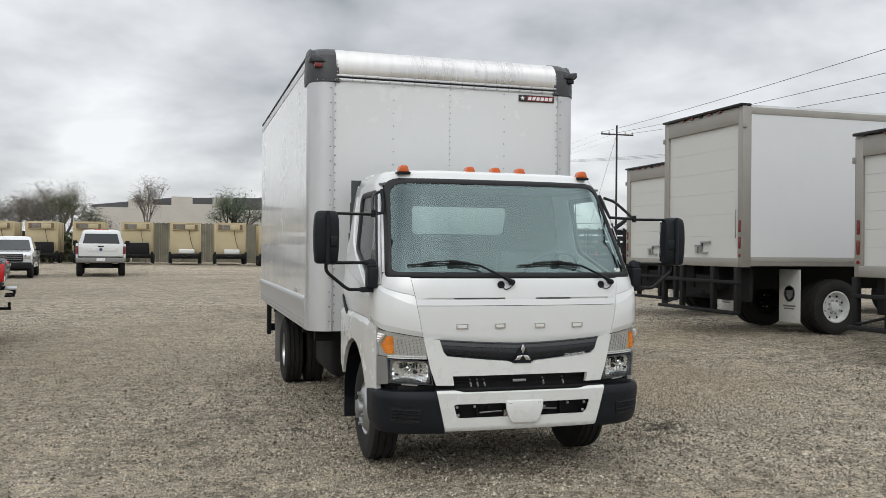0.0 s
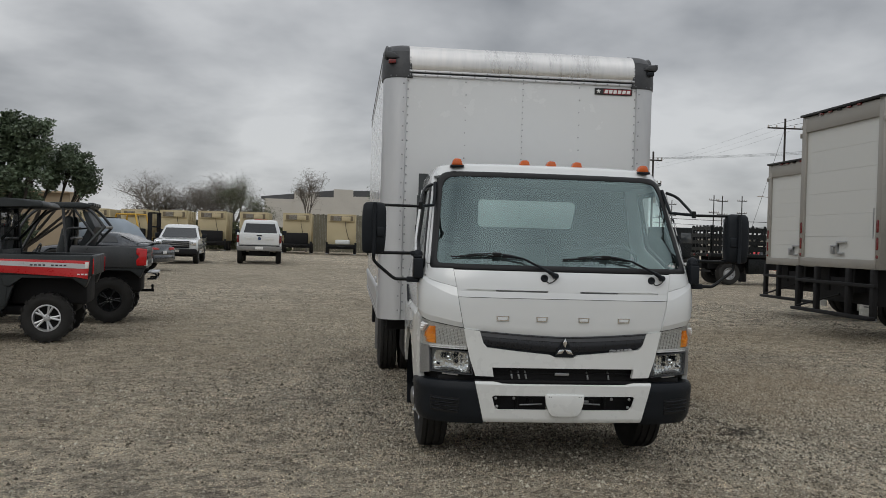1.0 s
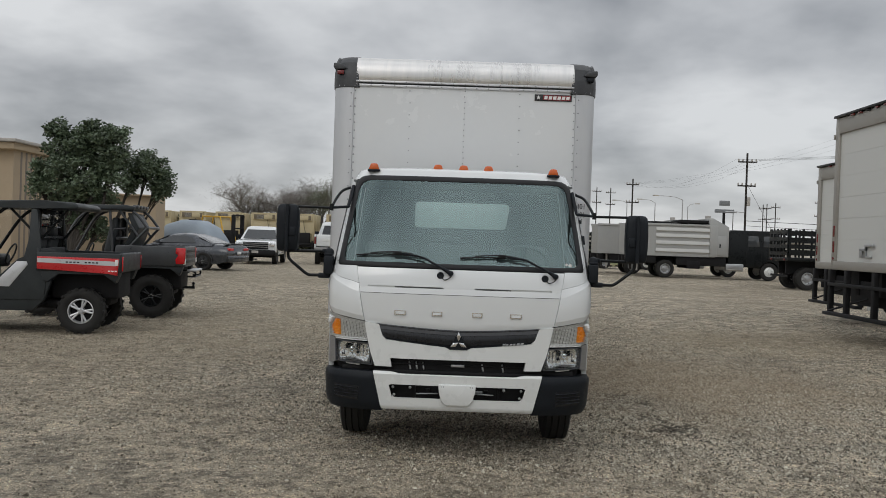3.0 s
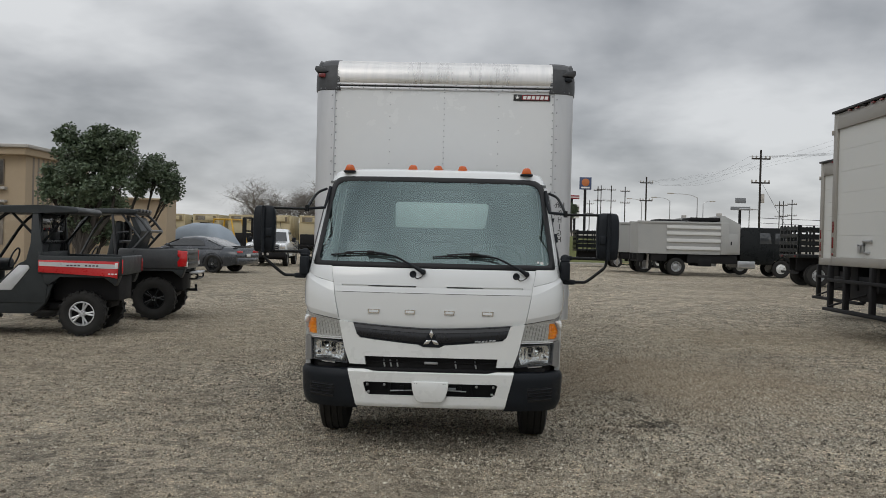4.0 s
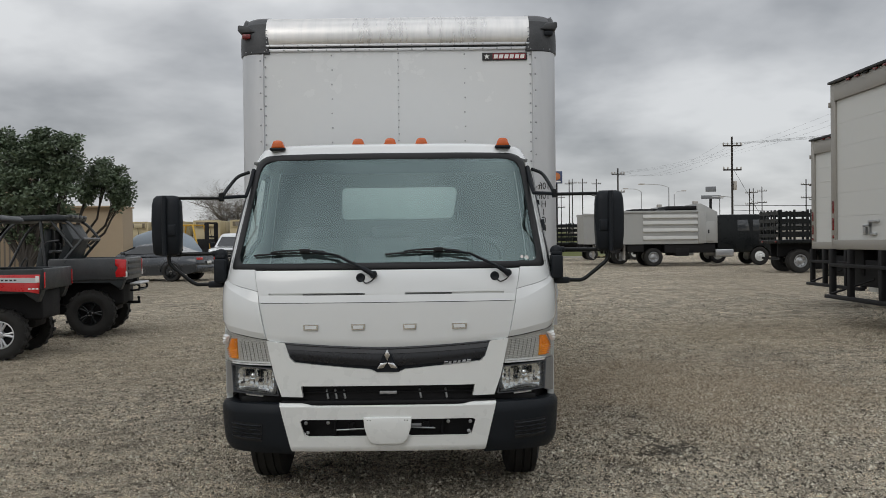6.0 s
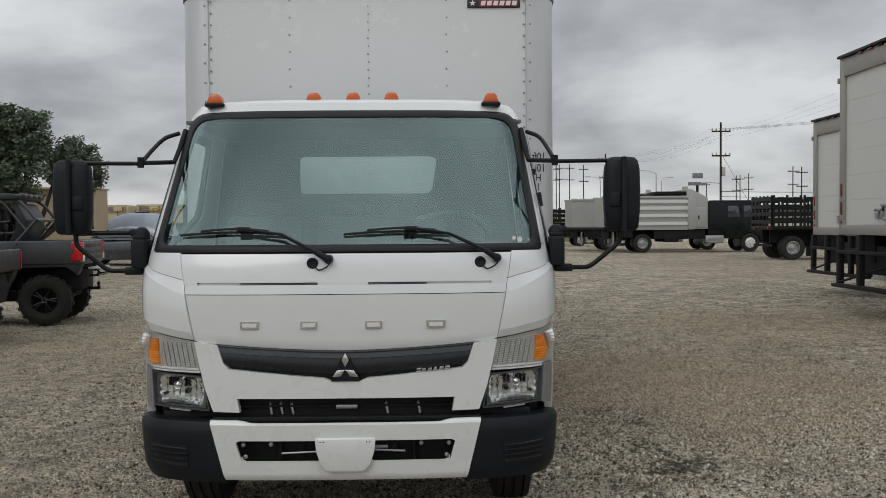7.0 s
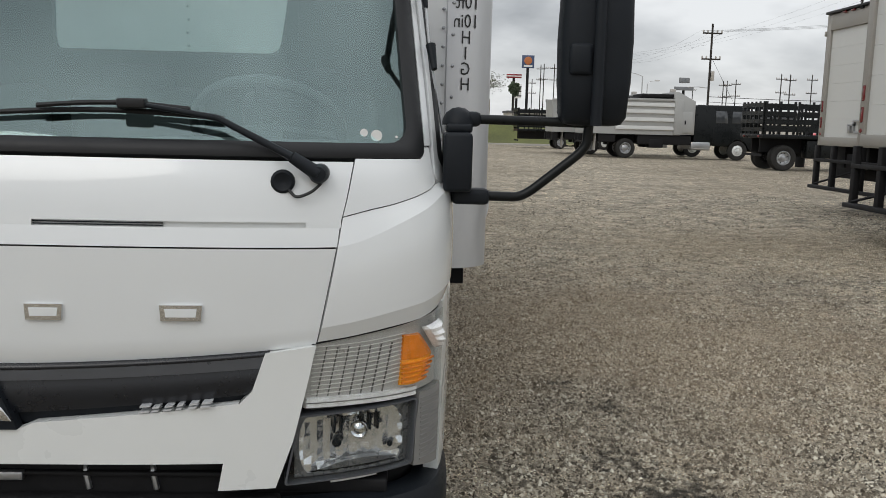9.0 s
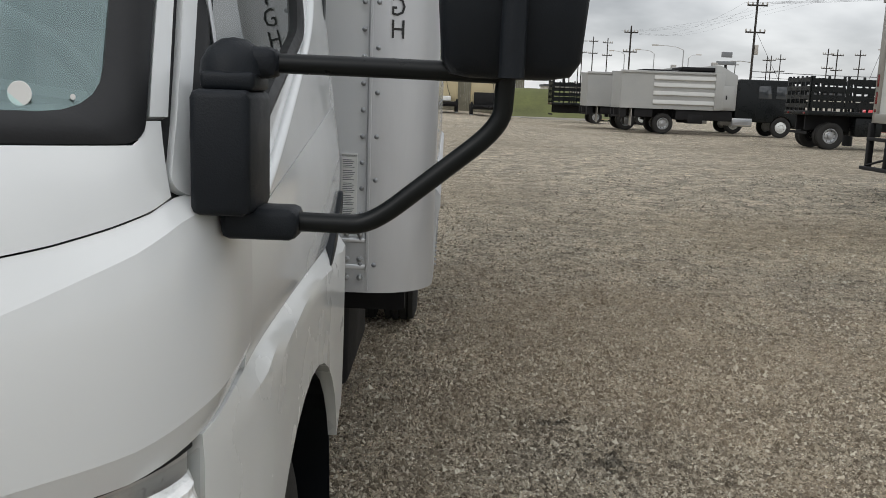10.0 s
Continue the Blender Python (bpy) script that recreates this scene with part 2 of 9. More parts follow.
M_GRASS = mat("winter_grass", (0.115, 0.125, 0.045), 0.9, var=0.3, scale=0.6, bump=0.4, bscale=20)
M_WHITEMARK = mat("white_print", (0.75, 0.75, 0.73), 0.5, var=0.05)
M_BLACKMARK = mat("black_print", (0.02, 0.02, 0.02), 0.6, var=0.05)
M_REDMARK = mat("dark_red_print", (0.22, 0.012, 0.02), 0.45, var=0.05)
M_LOGOGREY = mat("logo_grey_print", (0.18, 0.19, 0.20), 0.6, var=0.1)
M_SIGNBLUE = mat("sign_blue", (0.05, 0.075, 0.15), 0.5, var=0.05)
M_SIGNYEL = mat("sign_yellow", (0.46, 0.15, 0.045), 0.5, var=0.05)
M_CONC = mat("pale_concrete", (0.42, 0.40, 0.37), 0.85, var=0.1, scale=2, bump=0.1)
M_BLUETINT = glass("cab_window_glass", (0.93, 0.97, 0.955), 1.5)
M_WIND = glass("windscreen_glass", (0.80, 0.93, 0.91), 1.52, gain=3.7, sheen=(0.70, 0.90, 0.90))
M_LENS = glass("clear_lamp_lens", (0.93, 0.94, 0.94), 1.45, gain=0.5)
M_DARKGLASS = mat("dark_car_glass", (0.012, 0.015, 0.017), 0.06, var=0.1, rvar=0.02, coat=0.6)
M_MIRROR = mat("mirror_silver", (0.86, 0.87, 0.88), 0.03, metal=1.0, var=0.0, rvar=0.01)


# ---- building helpers ----
def part(name, bm, material, parent, label="", sharp=46, kind=""):
    """One mesh object under a thing or a part."""
    bmesh.ops.recalc_face_normals(bm, faces=bm.faces)
    me = bpy.data.meshes.new(name)
    bm.to_mesh(me)
    bm.free()
    me.materials.append(material)
    for p in me.polygons:
        p.use_smooth = True
    me.set_sharp_from_angle(angle=radians(sharp))
    ob = new(name, me)
    ob.parent = parent
    return tagged(ob, label, "", "", kind)


def thing(name, label, category, m=None, group="", kind=""):
    ob = new(name)
    ob.empty_display_size = 0.2
    if m is not None:
        ob.matrix_world = m
    return tagged(ob, label, category, group, kind)


def BM():
    return bmesh.new()


def box(bm, x0, x1, y0, y1, z0, z1, bev=0.0, rot=None, seg=2):
    """A bevelled block; rot: a matrix applied about its centre."""
    c = Vector(((x0 + x1) / 2, (y0 + y1) / 2, (z0 + z1) / 2))
    m = Matrix.Translation(c)
    if rot is not None:
        m = m @ rot
    m = m @ Matrix.Diagonal((abs(x1 - x0), abs(y1 - y0), abs(z1 - z0), 1))
    g = bmesh.ops.create_cube(bm, size=1.0, matrix=m)
    if bev > 0:
        ed = list({ed for v in g["verts"] for ed in v.link_edges})
        bmesh.ops.bevel(bm, geom=ed, offset=bev, segments=seg, profile=0.5, affect="EDGES")
    return bm


def prism(bm, pts, axis, a, b, bev=0.0):
    """A polygon drawn in the plane across an axis ('x': (y, z), 'y': (x, z), 'z': (x, y)), pushed from a to b along it."""
    def at(p, w):
        return {"x": (w, p[0], p[1]), "y": (p[0], w, p[1]), "z": (p[0], p[1], w)}[axis]
    lo = [bm.verts.new(at(p, a)) for p in pts]
    hi = [bm.verts.new(at(p, b)) for p in pts]
    fs = [bm.faces.new(lo), bm.faces.new(hi[::-1])]
    n = len(pts)
    for i in range(n):
        fs.append(bm.faces.new((lo[i], lo[(i + 1) % n], hi[(i + 1) % n], hi[i])))
    if bev > 0:
        ed = list({ed for f in fs for ed in f.edges})
        bmesh.ops.bevel(bm, geom=ed, offset=bev, segments=2, profile=0.5, affect="EDGES")
    return bm


def tube(bm, pts, r, sides=8, r_end=None, caps=True):
    """A round bar along points, its radius running from r to r_end."""
    pts = [Vector(p) for p in pts]
    n = len(pts)
    rings = []
    up = None
    for i, p in enumerate(pts):
        d = (pts[min(i + 1, n - 1)] - pts[max(i - 1, 0)]).normalized()
        if up is None:
            up = Vector((0, 0, 1)) if abs(d.z) < 0.9 else Vector((1, 0, 0))
        a = d.cross(up)
        if a.length < 1e-4:
            a = d.orthogonal()
        a.normalize()
        b = a.cross(d).normalized()
        up = b
        rr = r if r_end is None else r + (r_end - r) * i / max(1, n - 1)
        rings.append([bm.verts.new(p + (a * math.cos(2 * math.pi * k / sides) + b * math.sin(2 * math.pi * k / sides)) * rr) for k in range(sides)])
    for q, w in zip(rings, rings[1:]):
        for k in range(sides):
            bm.faces.new((q[k], q[(k + 1) % sides], w[(k + 1) % sides], w[k]))
    if caps:
        bm.faces.new(rings[0][::-1]), bm.faces.new(rings[-1])
    return bm


def smooth_pts(pts, n=6, k=0.4):
    """Rounds the inner corners of a polyline."""
    pts = [Vector(p) for p in pts]
    out = [pts[0]]
    for a, b, c in zip(pts, pts[1:], pts[2:]):
        p, q = b.lerp(a, k), b.lerp(c, k)
        for i in range(n + 1):
            t = i / n
            out.append(p.lerp(b, t).lerp(b.lerp(q, t), t))
    out.append(pts[-1])
    return out


def lathe(bm, prof, centre, axis="x", seg=28, caps=True):
    """A profile of (along, radius) pairs turned about an axis through the centre."""
    c = Vector(centre)
    rings = []
    for a, r in prof:
        ring = []
        for k in range(seg):
            u, v = math.cos(2 * math.pi * k / seg) * r, math.sin(2 * math.pi * k / seg) * r
            ring.append(bm.verts.new(c + Vector({"x": (a, u, v), "y": (u, a, v), "z": (u, v, a)}[axis])))
        rings.append(ring)
    for q, w in zip(rings, rings[1:]):
        for k in range(seg):
            bm.faces.new((q[k], q[(k + 1) % seg], w[(k + 1) % seg], w[k]))
    if caps and prof[0][1] > 1e-4:
        bm.faces.new(rings[0])
    if caps and prof[-1][1] > 1e-4:
        bm.faces.new(rings[-1][::-1])
    return bm


def sheet(bm, rows):
    """A grid of points joined into faces."""
    vs = [[bm.verts.new(p) for p in row] for row in rows]
    for a, b in zip(vs, vs[1:]):
        for i in range(len(a) - 1):
            bm.faces.new((a[i], a[i + 1], b[i + 1], b[i]))
    return vs


def slab(bm, front, back):
    """A closed plate between two grids of points of one size."""
    f, b = sheet(bm, front), sheet(bm, back)
    n, m = len(f), len(f[0])
    rim = [(0, j) for j in range(m)] + [(i, m - 1) for i in range(1, n)] + [(n - 1, j) for j in range(m - 2, -1, -1)] + [(i, 0) for i in range(n - 2, 0, -1)]
    for (i, j), (k, l) in zip(rim, rim[1:] + rim[:1]):
        bm.faces.new((f[i][j], f[k][l], b[k][l], b[i][j]))
    return bm


def wheel(parent, x, y, z, r, w, rim_r, side, rim_mat, style="disc", lugs=6, tread=0.012, axis="x", tyre_label="", seg=40):
    """A wheel with tyre, rim and nuts on an axle along x; side: +1 or -1, the way its face looks."""
    s = side
    bm = BM()
    h = w / 2
    prof = [(-h * .75, rim_r), (-h * .98, rim_r + (r - rim_r) * .35), (-h, r - (r - rim_r) * .35), (-h * .82, r * .985), (-h * .55, r), (-h * .52, r - tread),
            (-h * .46, r - tread), (-h * .43, r), (-h * .08, r), (-h * .05, r - tread), (h * .05, r - tread), (h * .08, r), (h * .43, r), (h * .46, r - tread), (h * .52, r - tread),
            (h * .55, r), (h * .82, r * .985), (h, r - (r - rim_r) * .35), (h * .98, rim_r + (r - rim_r) * .35), (h * .75, rim_r)]
    lathe(bm, prof, (x, y, z), "x", seg, False)
    wh = part("wheel", bm, M_TYRE, parent, tyre_label)
    if tread > 0.018:  # chunky side lugs
        bm = BM()
        for k in range(18):
            a = 2 * math.pi * k / 18
            for q in (-1, 1):
                aa = a + (0.17 if q > 0 else 0)
                rot = Matrix.Rotation(aa, 4, "X")
                c = Vector((q * h * .62, 0, r - 0.004))
                m = Matrix.Translation((x, y, z)) @ rot @ Matrix.Translation(c) @ Matrix.Diagonal((h * .85, r * 0.13, tread * 1.7, 1))
                bmesh.ops.create_cube(bm, size=1.0, matrix=m)
        part("tread_lug", bm, M_TYRE, wh, kind="stuff")
    bm = BM()
    o = h * .78 * s
    if style == "disc":  # pressed truck wheel with hand holes suggested by deep dish
        lathe(bm, [(o, rim_r), (o * 1.02, rim_r * .93), (o * .6, rim_r * .88), (o * .05, rim_r * .80), (-o * .1, rim_r * .62), (o * .15, rim_r * .50), (o * .2, 0.0001)], (x, y, z), "x", seg, False)
        lathe(bm, [(o * .15, rim_r * .32), (o * .75, rim_r * .30), (o * .85, rim_r * .2), (o * .85, 0.0001)], (x, y, z), "x", 20, False)
    elif style == "front":  # wheel dished outwards, as on a front steer axle
        lathe(bm, [(o * .9, rim_r), (o * 1.05, rim_r * .96), (o * .85, rim_r * .9), (o * 1.2, rim_r * .74), (o * 1.42, rim_r * .60), (o * 1.45, rim_r * .50), (o * 1.30, rim_r * .47), (o * 1.3, 0.0001)], (x, y, z), "x", seg, False)
        lathe(bm, [(o * 1.2, rim_r * .36), (o * 1.72, rim_r * .33), (o * 1.85, rim_r * .24), (o * 1.87, 0.0001)], (x, y, z), "x", 20, False)
    else:  # spoked alloy
        lathe(bm, [(o, rim_r), (o * 1.02, rim_r * .92), (o * .7, rim_r * .88), (o * .3, rim_r * .85)], (x, y, z), "x", seg, False)
        lathe(bm, [(o * .3, rim_r * .30), (o * .85, rim_r * .26), (o * .92, rim_r * .16), (o * .92, 0.0001)], (x, y, z), "x", 20, False)
        n = 5
        for k in range(n):
            for dd in (-0.16, 0.16):
                a = 2 * math.pi * k / n + dd
                ca, sa = math.cos(a), math.sin(a)
                p0 = Vector((x + o * .72, y + math.cos(a - dd * .9) * rim_r * .2, z + math.sin(a - dd * .9) * rim_r * .2))
                p1 = Vector((x + o * .80, y + ca * rim_r * .92, z + sa * rim_r * .92))
                tube(bm, [p0, p1], rim_r * .085, 6)
    rim = part("rim", bm, rim_mat, wh)
    if True:
        bm = BM()
        rr = rim_r * (.42 if style == "disc" else .55)
        oo = {"disc": o * .2, "front": o * 1.40, "spoke": o * .85}.get(style, o * .8)
        if style == "spoke":
            rr = rim_r * .17
        for k in range(lugs):
            a = 2 * math.pi * k / lugs + .3
            tube(bm, [(x + oo, y + math.cos(a) * rr, z + math.sin(a) * rr), (x + oo + s * rim_r * .12, y + math.cos(a) * rr, z + math.sin(a) * rr)], rim_r * .06, 6)
        part("wheel_nut", bm, M_STEEL, wh, kind="stuff")
        if style == "spoke":
            bm = BM()
            lathe(bm, [(o * .2, rim_r * .9), (o * .15, 0.0001)], (x, y, z), "x", 20, False)
            part("brake_drum", bm, M_DARK, wh)
        if style == "disc":
            bm = BM()
            for k in range(8):
                a = 2 * math.pi * (k + .5) / 8
                lathe(bm, [(o * .10 + s * 0.004, rim_r * .075), (o * .10 + s * 0.006, 0.0001)], (x, y + math.cos(a) * rim_r * .70, z + math.sin(a) * rim_r * .70), "x", 10)
            part("hand_hole", bm, M_DARK, wh, kind="stuff")
    return wh


# ---- the gravel yard ----
def gravel_material(name, pebble, stone_col=False):
    m = bpy.data.materials.new(name)
    m.use_nodes = True
    nd, lk = m.node_tree.nodes, m.node_tree.links
    b = nd["Principled BSDF"]
    tc = nd.new("ShaderNodeTexCoord")

    def tex(kind, scale, detail=4, vec=None):
        n = nd.new(kind)
        n.inputs["Scale"].default_value = scale
        if "Detail" in n.inputs:
            n.inputs["Detail"].default_value = detail
        lk.new(vec or tc.outputs["Object"], n.inputs["Vector"])
        return n

    def chan(node):
        c = nd.new("ShaderNodeSeparateColor")
        lk.new(node.outputs["Color"], c.inputs[0])
        return c.outputs[0]

    def ramp(src, stops):
        r = nd.new("ShaderNodeValToRGB")
        el = r.color_ramp.elements
        while len(el) < len(stops):
            el.new(0.5)
        for x, (p, c) in zip(el, stops):
            x.position, x.color = p, (*c, 1)
        lk.new(src, r.inputs[0])
        return r.outputs[0]

    def mix(fac, a, c, mode="MIX"):
        n = nd.new("ShaderNodeMixRGB")
        n.blend_type = mode
        for i, v in enumerate((fac, a, c)):
            if isinstance(v, float):
                n.inputs[i].default_value = v
            elif isinstance(v, tuple):
                n.inputs[i].default_value = (*v, 1)
            else:
                lk.new(v, n.inputs[i])
        return n.outputs[0]

    if stone_col:
        geo = nd.new("ShaderNodeNewGeometry")
        col = ramp(geo.outputs["Random Per Island"], [(0.0, (0.022, 0.018, 0.014)), (0.28, (0.110, 0.092, 0.071)), (0.50, (0.330, 0.284, 0.226)), (0.80, (0.56, 0.497, 0.407)), (1.0, (0.82, 0.76, 0.655))])
    else:
        # chips of two sizes with shade painted dark into their gaps, uneven in patches from a hand's width to a metre
        v1 = tex("ShaderNodeTexVoronoi", pebble)
        v2 = tex("ShaderNodeTexVoronoi", pebble * 2.1)
        v3 = tex("ShaderNodeTexVoronoi", pebble * 0.26)
        v5 = tex("ShaderNodeTexVoronoi", pebble * 0.085)
        v4 = tex("ShaderNodeTexNoise", 2.6, 8)
        c1 = ramp(chan(v1), [(0.0, (0.025, 0.021, 0.016)), (0.32, (0.170, 0.144, 0.113)), (0.62, (0.490, 0.426, 0.344)), (1.0, (0.92, 0.855, 0.735))])
        c2 = ramp(chan(v2), [(0.0, (0.040, 0.033, 0.026)), (0.55, (0.330, 0.281, 0.223)), (1.0, (0.90, 0.81, 0.68))])
        col = mix(0.38, c1, c2)
        # darkens the cell edges for the shade between chips
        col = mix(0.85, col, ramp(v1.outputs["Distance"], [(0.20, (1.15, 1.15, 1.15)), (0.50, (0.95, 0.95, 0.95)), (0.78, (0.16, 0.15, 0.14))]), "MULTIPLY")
        col = mix(0.95, col, ramp(chan(v3), [(0.0, (0.36, 0.355, 0.35)), (0.5, (0.97, 0.97, 0.97)), (1.0, (2.0, 1.97, 1.93))]), "MULTIPLY")
        col = mix(0.9, col, ramp(chan(v5), [(0.0, (0.45, 0.45, 0.45)), (0.5, (1.0, 1.0, 1.0)), (1.0, (1.75, 1.73, 1.70))]), "MULTIPLY")
        col = mix(0.5, col, ramp(v4.outputs["Fac"], [(0.30, (0.45, 0.44, 0.43)), (0.50, (1.0, 1.0, 1.0)), (0.70, (1.52, 1.50, 1.47))]), "MULTIPLY")
    # sandy and reddish drifts, darker oil-stained and damp patches
    big = tex("ShaderNodeTexNoise", 0.11, 5)
    mid = tex("ShaderNodeTexNoise", 0.55, 5)
    col = mix(ramp(big.outputs["Fac"], [(0.40, (0, 0, 0)), (0.60, (0.75, 0.75, 0.75))]), col, mix(0.5, col, (0.265, 0.205, 0.138)))
    col = mix(ramp(mid.outputs["Fac"], [(0.30, (0.42, 0.42, 0.42)), (0.48, (0, 0, 0))]), col, mix(0.6, col, (0.105, 0.092, 0.080)))
    # a sandy drift along the truck's side, and spilt oil, each with a ragged edge
    rag = tex("ShaderNodeTexNoise", 1.3, 6)
    rag_fine = tex("ShaderNodeTexNoise", 14.0, 8)
    for place, reach, depth, tone in (((2.5, 4.4, 0.0), 3.4, 0.75, (0.365, 0.275, 0.190)), ((-4.5, 6.5, 0.0), 3.4, 0.6, (0.300, 0.238, 0.165)), ((-3.0, 11.5, 0.0), 6.0, 0.6, (0.430, 0.360, 0.270)), ((5.6, 9.0, 0.0), 2.6, 0.5, (0.370, 0.285, 0.185)), ((-7.0, 30.0, 0.0), 15.0, 0.85, (0.470, 0.405, 0.315)),
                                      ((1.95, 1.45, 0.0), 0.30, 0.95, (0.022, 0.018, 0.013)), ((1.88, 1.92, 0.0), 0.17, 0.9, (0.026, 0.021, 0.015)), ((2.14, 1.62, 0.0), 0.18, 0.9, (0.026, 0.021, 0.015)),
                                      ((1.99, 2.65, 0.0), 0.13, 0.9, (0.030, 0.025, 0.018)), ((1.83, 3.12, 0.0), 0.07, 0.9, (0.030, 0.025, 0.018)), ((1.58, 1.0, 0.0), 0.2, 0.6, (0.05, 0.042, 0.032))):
        dn = nd.new("ShaderNodeVectorMath")
        dn.operation = "DISTANCE"
        lk.new(tc.outputs["Object"], dn.inputs[0])
        dn.inputs[1].default_value = place
        rg = nd.new("ShaderNodeMath")
        rg.operation = "MULTIPLY_ADD"
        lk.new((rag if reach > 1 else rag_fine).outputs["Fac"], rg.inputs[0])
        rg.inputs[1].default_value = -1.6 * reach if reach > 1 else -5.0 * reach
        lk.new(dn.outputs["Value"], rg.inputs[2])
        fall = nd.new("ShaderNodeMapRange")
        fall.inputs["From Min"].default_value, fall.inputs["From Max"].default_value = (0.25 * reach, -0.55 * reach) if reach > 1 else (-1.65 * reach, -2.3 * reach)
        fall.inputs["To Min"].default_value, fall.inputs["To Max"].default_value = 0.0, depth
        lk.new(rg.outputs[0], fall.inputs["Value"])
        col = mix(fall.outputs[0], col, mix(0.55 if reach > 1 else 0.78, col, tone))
    col = mix(1.0, col, (0.975, 1.0, 0.97) if stone_col else (0.96, 0.965, 0.92), "MULTIPLY")
    lk.new(col, b.inputs["Base Color"])
    b.inputs["Roughness"].default_value = 0.88
    if not stone_col:
        nf = tex("ShaderNodeTexNoise", pebble * 1.7, 6)
        ad = nd.new("ShaderNodeMath")
        ad.operation = "SUBTRACT"
        lk.new(nf.outputs["Fac"], ad.inputs[0]), lk.new(v1.outputs["Distance"], ad.inputs[1])
        bp = nd.new("ShaderNodeBump")
        bp.inputs["Strength"].default_value, bp.inputs["Distance"].default_value = 1.0, 0.03
        lk.new(ad.outputs[0], bp.inputs["Height"])
        lk.new(bp.outputs[0], b.inputs["Normal"])
    return m


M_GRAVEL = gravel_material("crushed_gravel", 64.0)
M_STONES = gravel_material("loose_stones", 42.0, True)


def step01(t):
    t = min(1.0, max(0.0, t))
    return t * t * (3 - 2 * t)


def rise(x, y):
    """The yard climbs gently to the back left, and a little where the box trucks stand."""
    return (0.16 * step01((y - 14) / 14) + 0.20 * step01((y - 45) / 15)) * step01((9 - x) / 8) + 0.12 * step01((x - 5) / 3) * (1 - step01((y - 13) / 10)) * step01((y + 2) / 5)


def ground_z(x, y):
    """Level where the vehicles stand, with shallow ruts and swells between them."""
    return rise(x, y) + 0.012 * noise.noise(Vector((x * 0.35, y * 0.35, 0.3))) + 0.006 * noise.noise(Vector((x * 1.6, y * 1.6, 5.0))) - 0.010


bm = BM()
gx = sorted(set([-3000, -1200, -500, -200, -90, -50, -30, -20, -16, -14, -12] + [round(-10 + 0.35 * k, 3) for k in range(64)] + [14, 18, 24, 32, 50, 90, 200, 500, 1200, 3000]))
gy = sorted(set([-3000, -1000, -300, -100, -40, -20, -12] + [round(-8 + 0.35 * k, 3) for k in range(64)] + [16, 18, 21, 25, 30, 36, 44, 54, 68, 90, 130, 200, 500, 1200, 3000]))
sheet(bm, [[Vector((x, y, ground_z(x, y) if (-13 < x < 14 and -10 < y < 15) else rise(x, y) - 0.010)) for x in gx] for y in gy])
me = bpy.data.meshes.new("ground")
bm.to_mesh(me)
bm.free()
for p in me.polygons:
    p.use_smooth = True
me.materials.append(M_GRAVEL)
ground = tagged(new("ground", me), "grey-brown crushed gravel yard with sandy and dark patches", "ground", "", "structure")

# loose stones where the camera passes: one lot of crushed chips, none countable
rng = np.random.default_rng(7)
n1, n2, n3, n4 = 170000, 190000, 105000, 35000
N = n1 + n2 + n3 + n4
sx = np.concatenate([rng.normal(0.3, 3.6, n1), rng.normal(1.9, 2.1, n2), rng.uniform(-7.0, 9.0, n3), rng.uniform(-15.0, 17.0, n4)])
sy = np.concatenate([rng.triangular(-1.8, 1.5, 13.0, n1), rng.normal(2.4, 2.0, n2), rng.triangular(2.0, 7.0, 20.0, n3), rng.uniform(8.0, 44.0, n4)])
far = np.hypot(sx - 1.2, sy + 1.5)
size = rng.gamma(3.2, 0.00170, N).clip(0.0032, 0.016) * (1 + 0.035 * (far - 3).clip(0, 20))
base = np.array([(1, 0, 0), (0, 1, 0), (-1, 0, 0), (0, -1, 0), (0, 0, 1)], float)
tri = np.array([(0, 1, 4), (1, 2, 4), (2, 3, 4), (3, 0, 4)])
jit = rng.uniform(0.6, 1.25, (N, 5, 1)) * base[None] + rng.uniform(-0.30, 0.30, (N, 5, 3))
jit *= (size[:, None, None] * np.stack([rng.uniform(0.8, 1.4, N), rng.uniform(0.7, 1.1, N), rng.uniform(0.75, 1.35, N)], 1)[:, None, :])
ang = rng.uniform(0, 2 * np.pi, N)
ca, sa = np.cos(ang)[:, None], np.sin(ang)[:, None]
vx = jit[:, :, 0] * ca - jit[:, :, 1] * sa + sx[:, None]
vy = jit[:, :, 0] * sa + jit[:, :, 1] * ca + sy[:, None]
gz = np.array([ground_z(a, b) for a, b in zip(sx, sy)])
vz = jit[:, :, 2] + gz[:, None] + size[:, None] * 0.05
verts = np.stack([vx, vy, vz], 2).reshape(-1, 3)
faces = (tri[None] + 5 * np.arange(N)[:, None, None]).reshape(-1, 3)
me = bpy.data.meshes.new("loose_stones")
me.from_pydata(verts.tolist(), [], faces.tolist())
me.materials.append(M_STONES)
tagged(new("loose_stones", me), "loose crushed limestone chips lying on the yard", "gravel", "", "stuff")


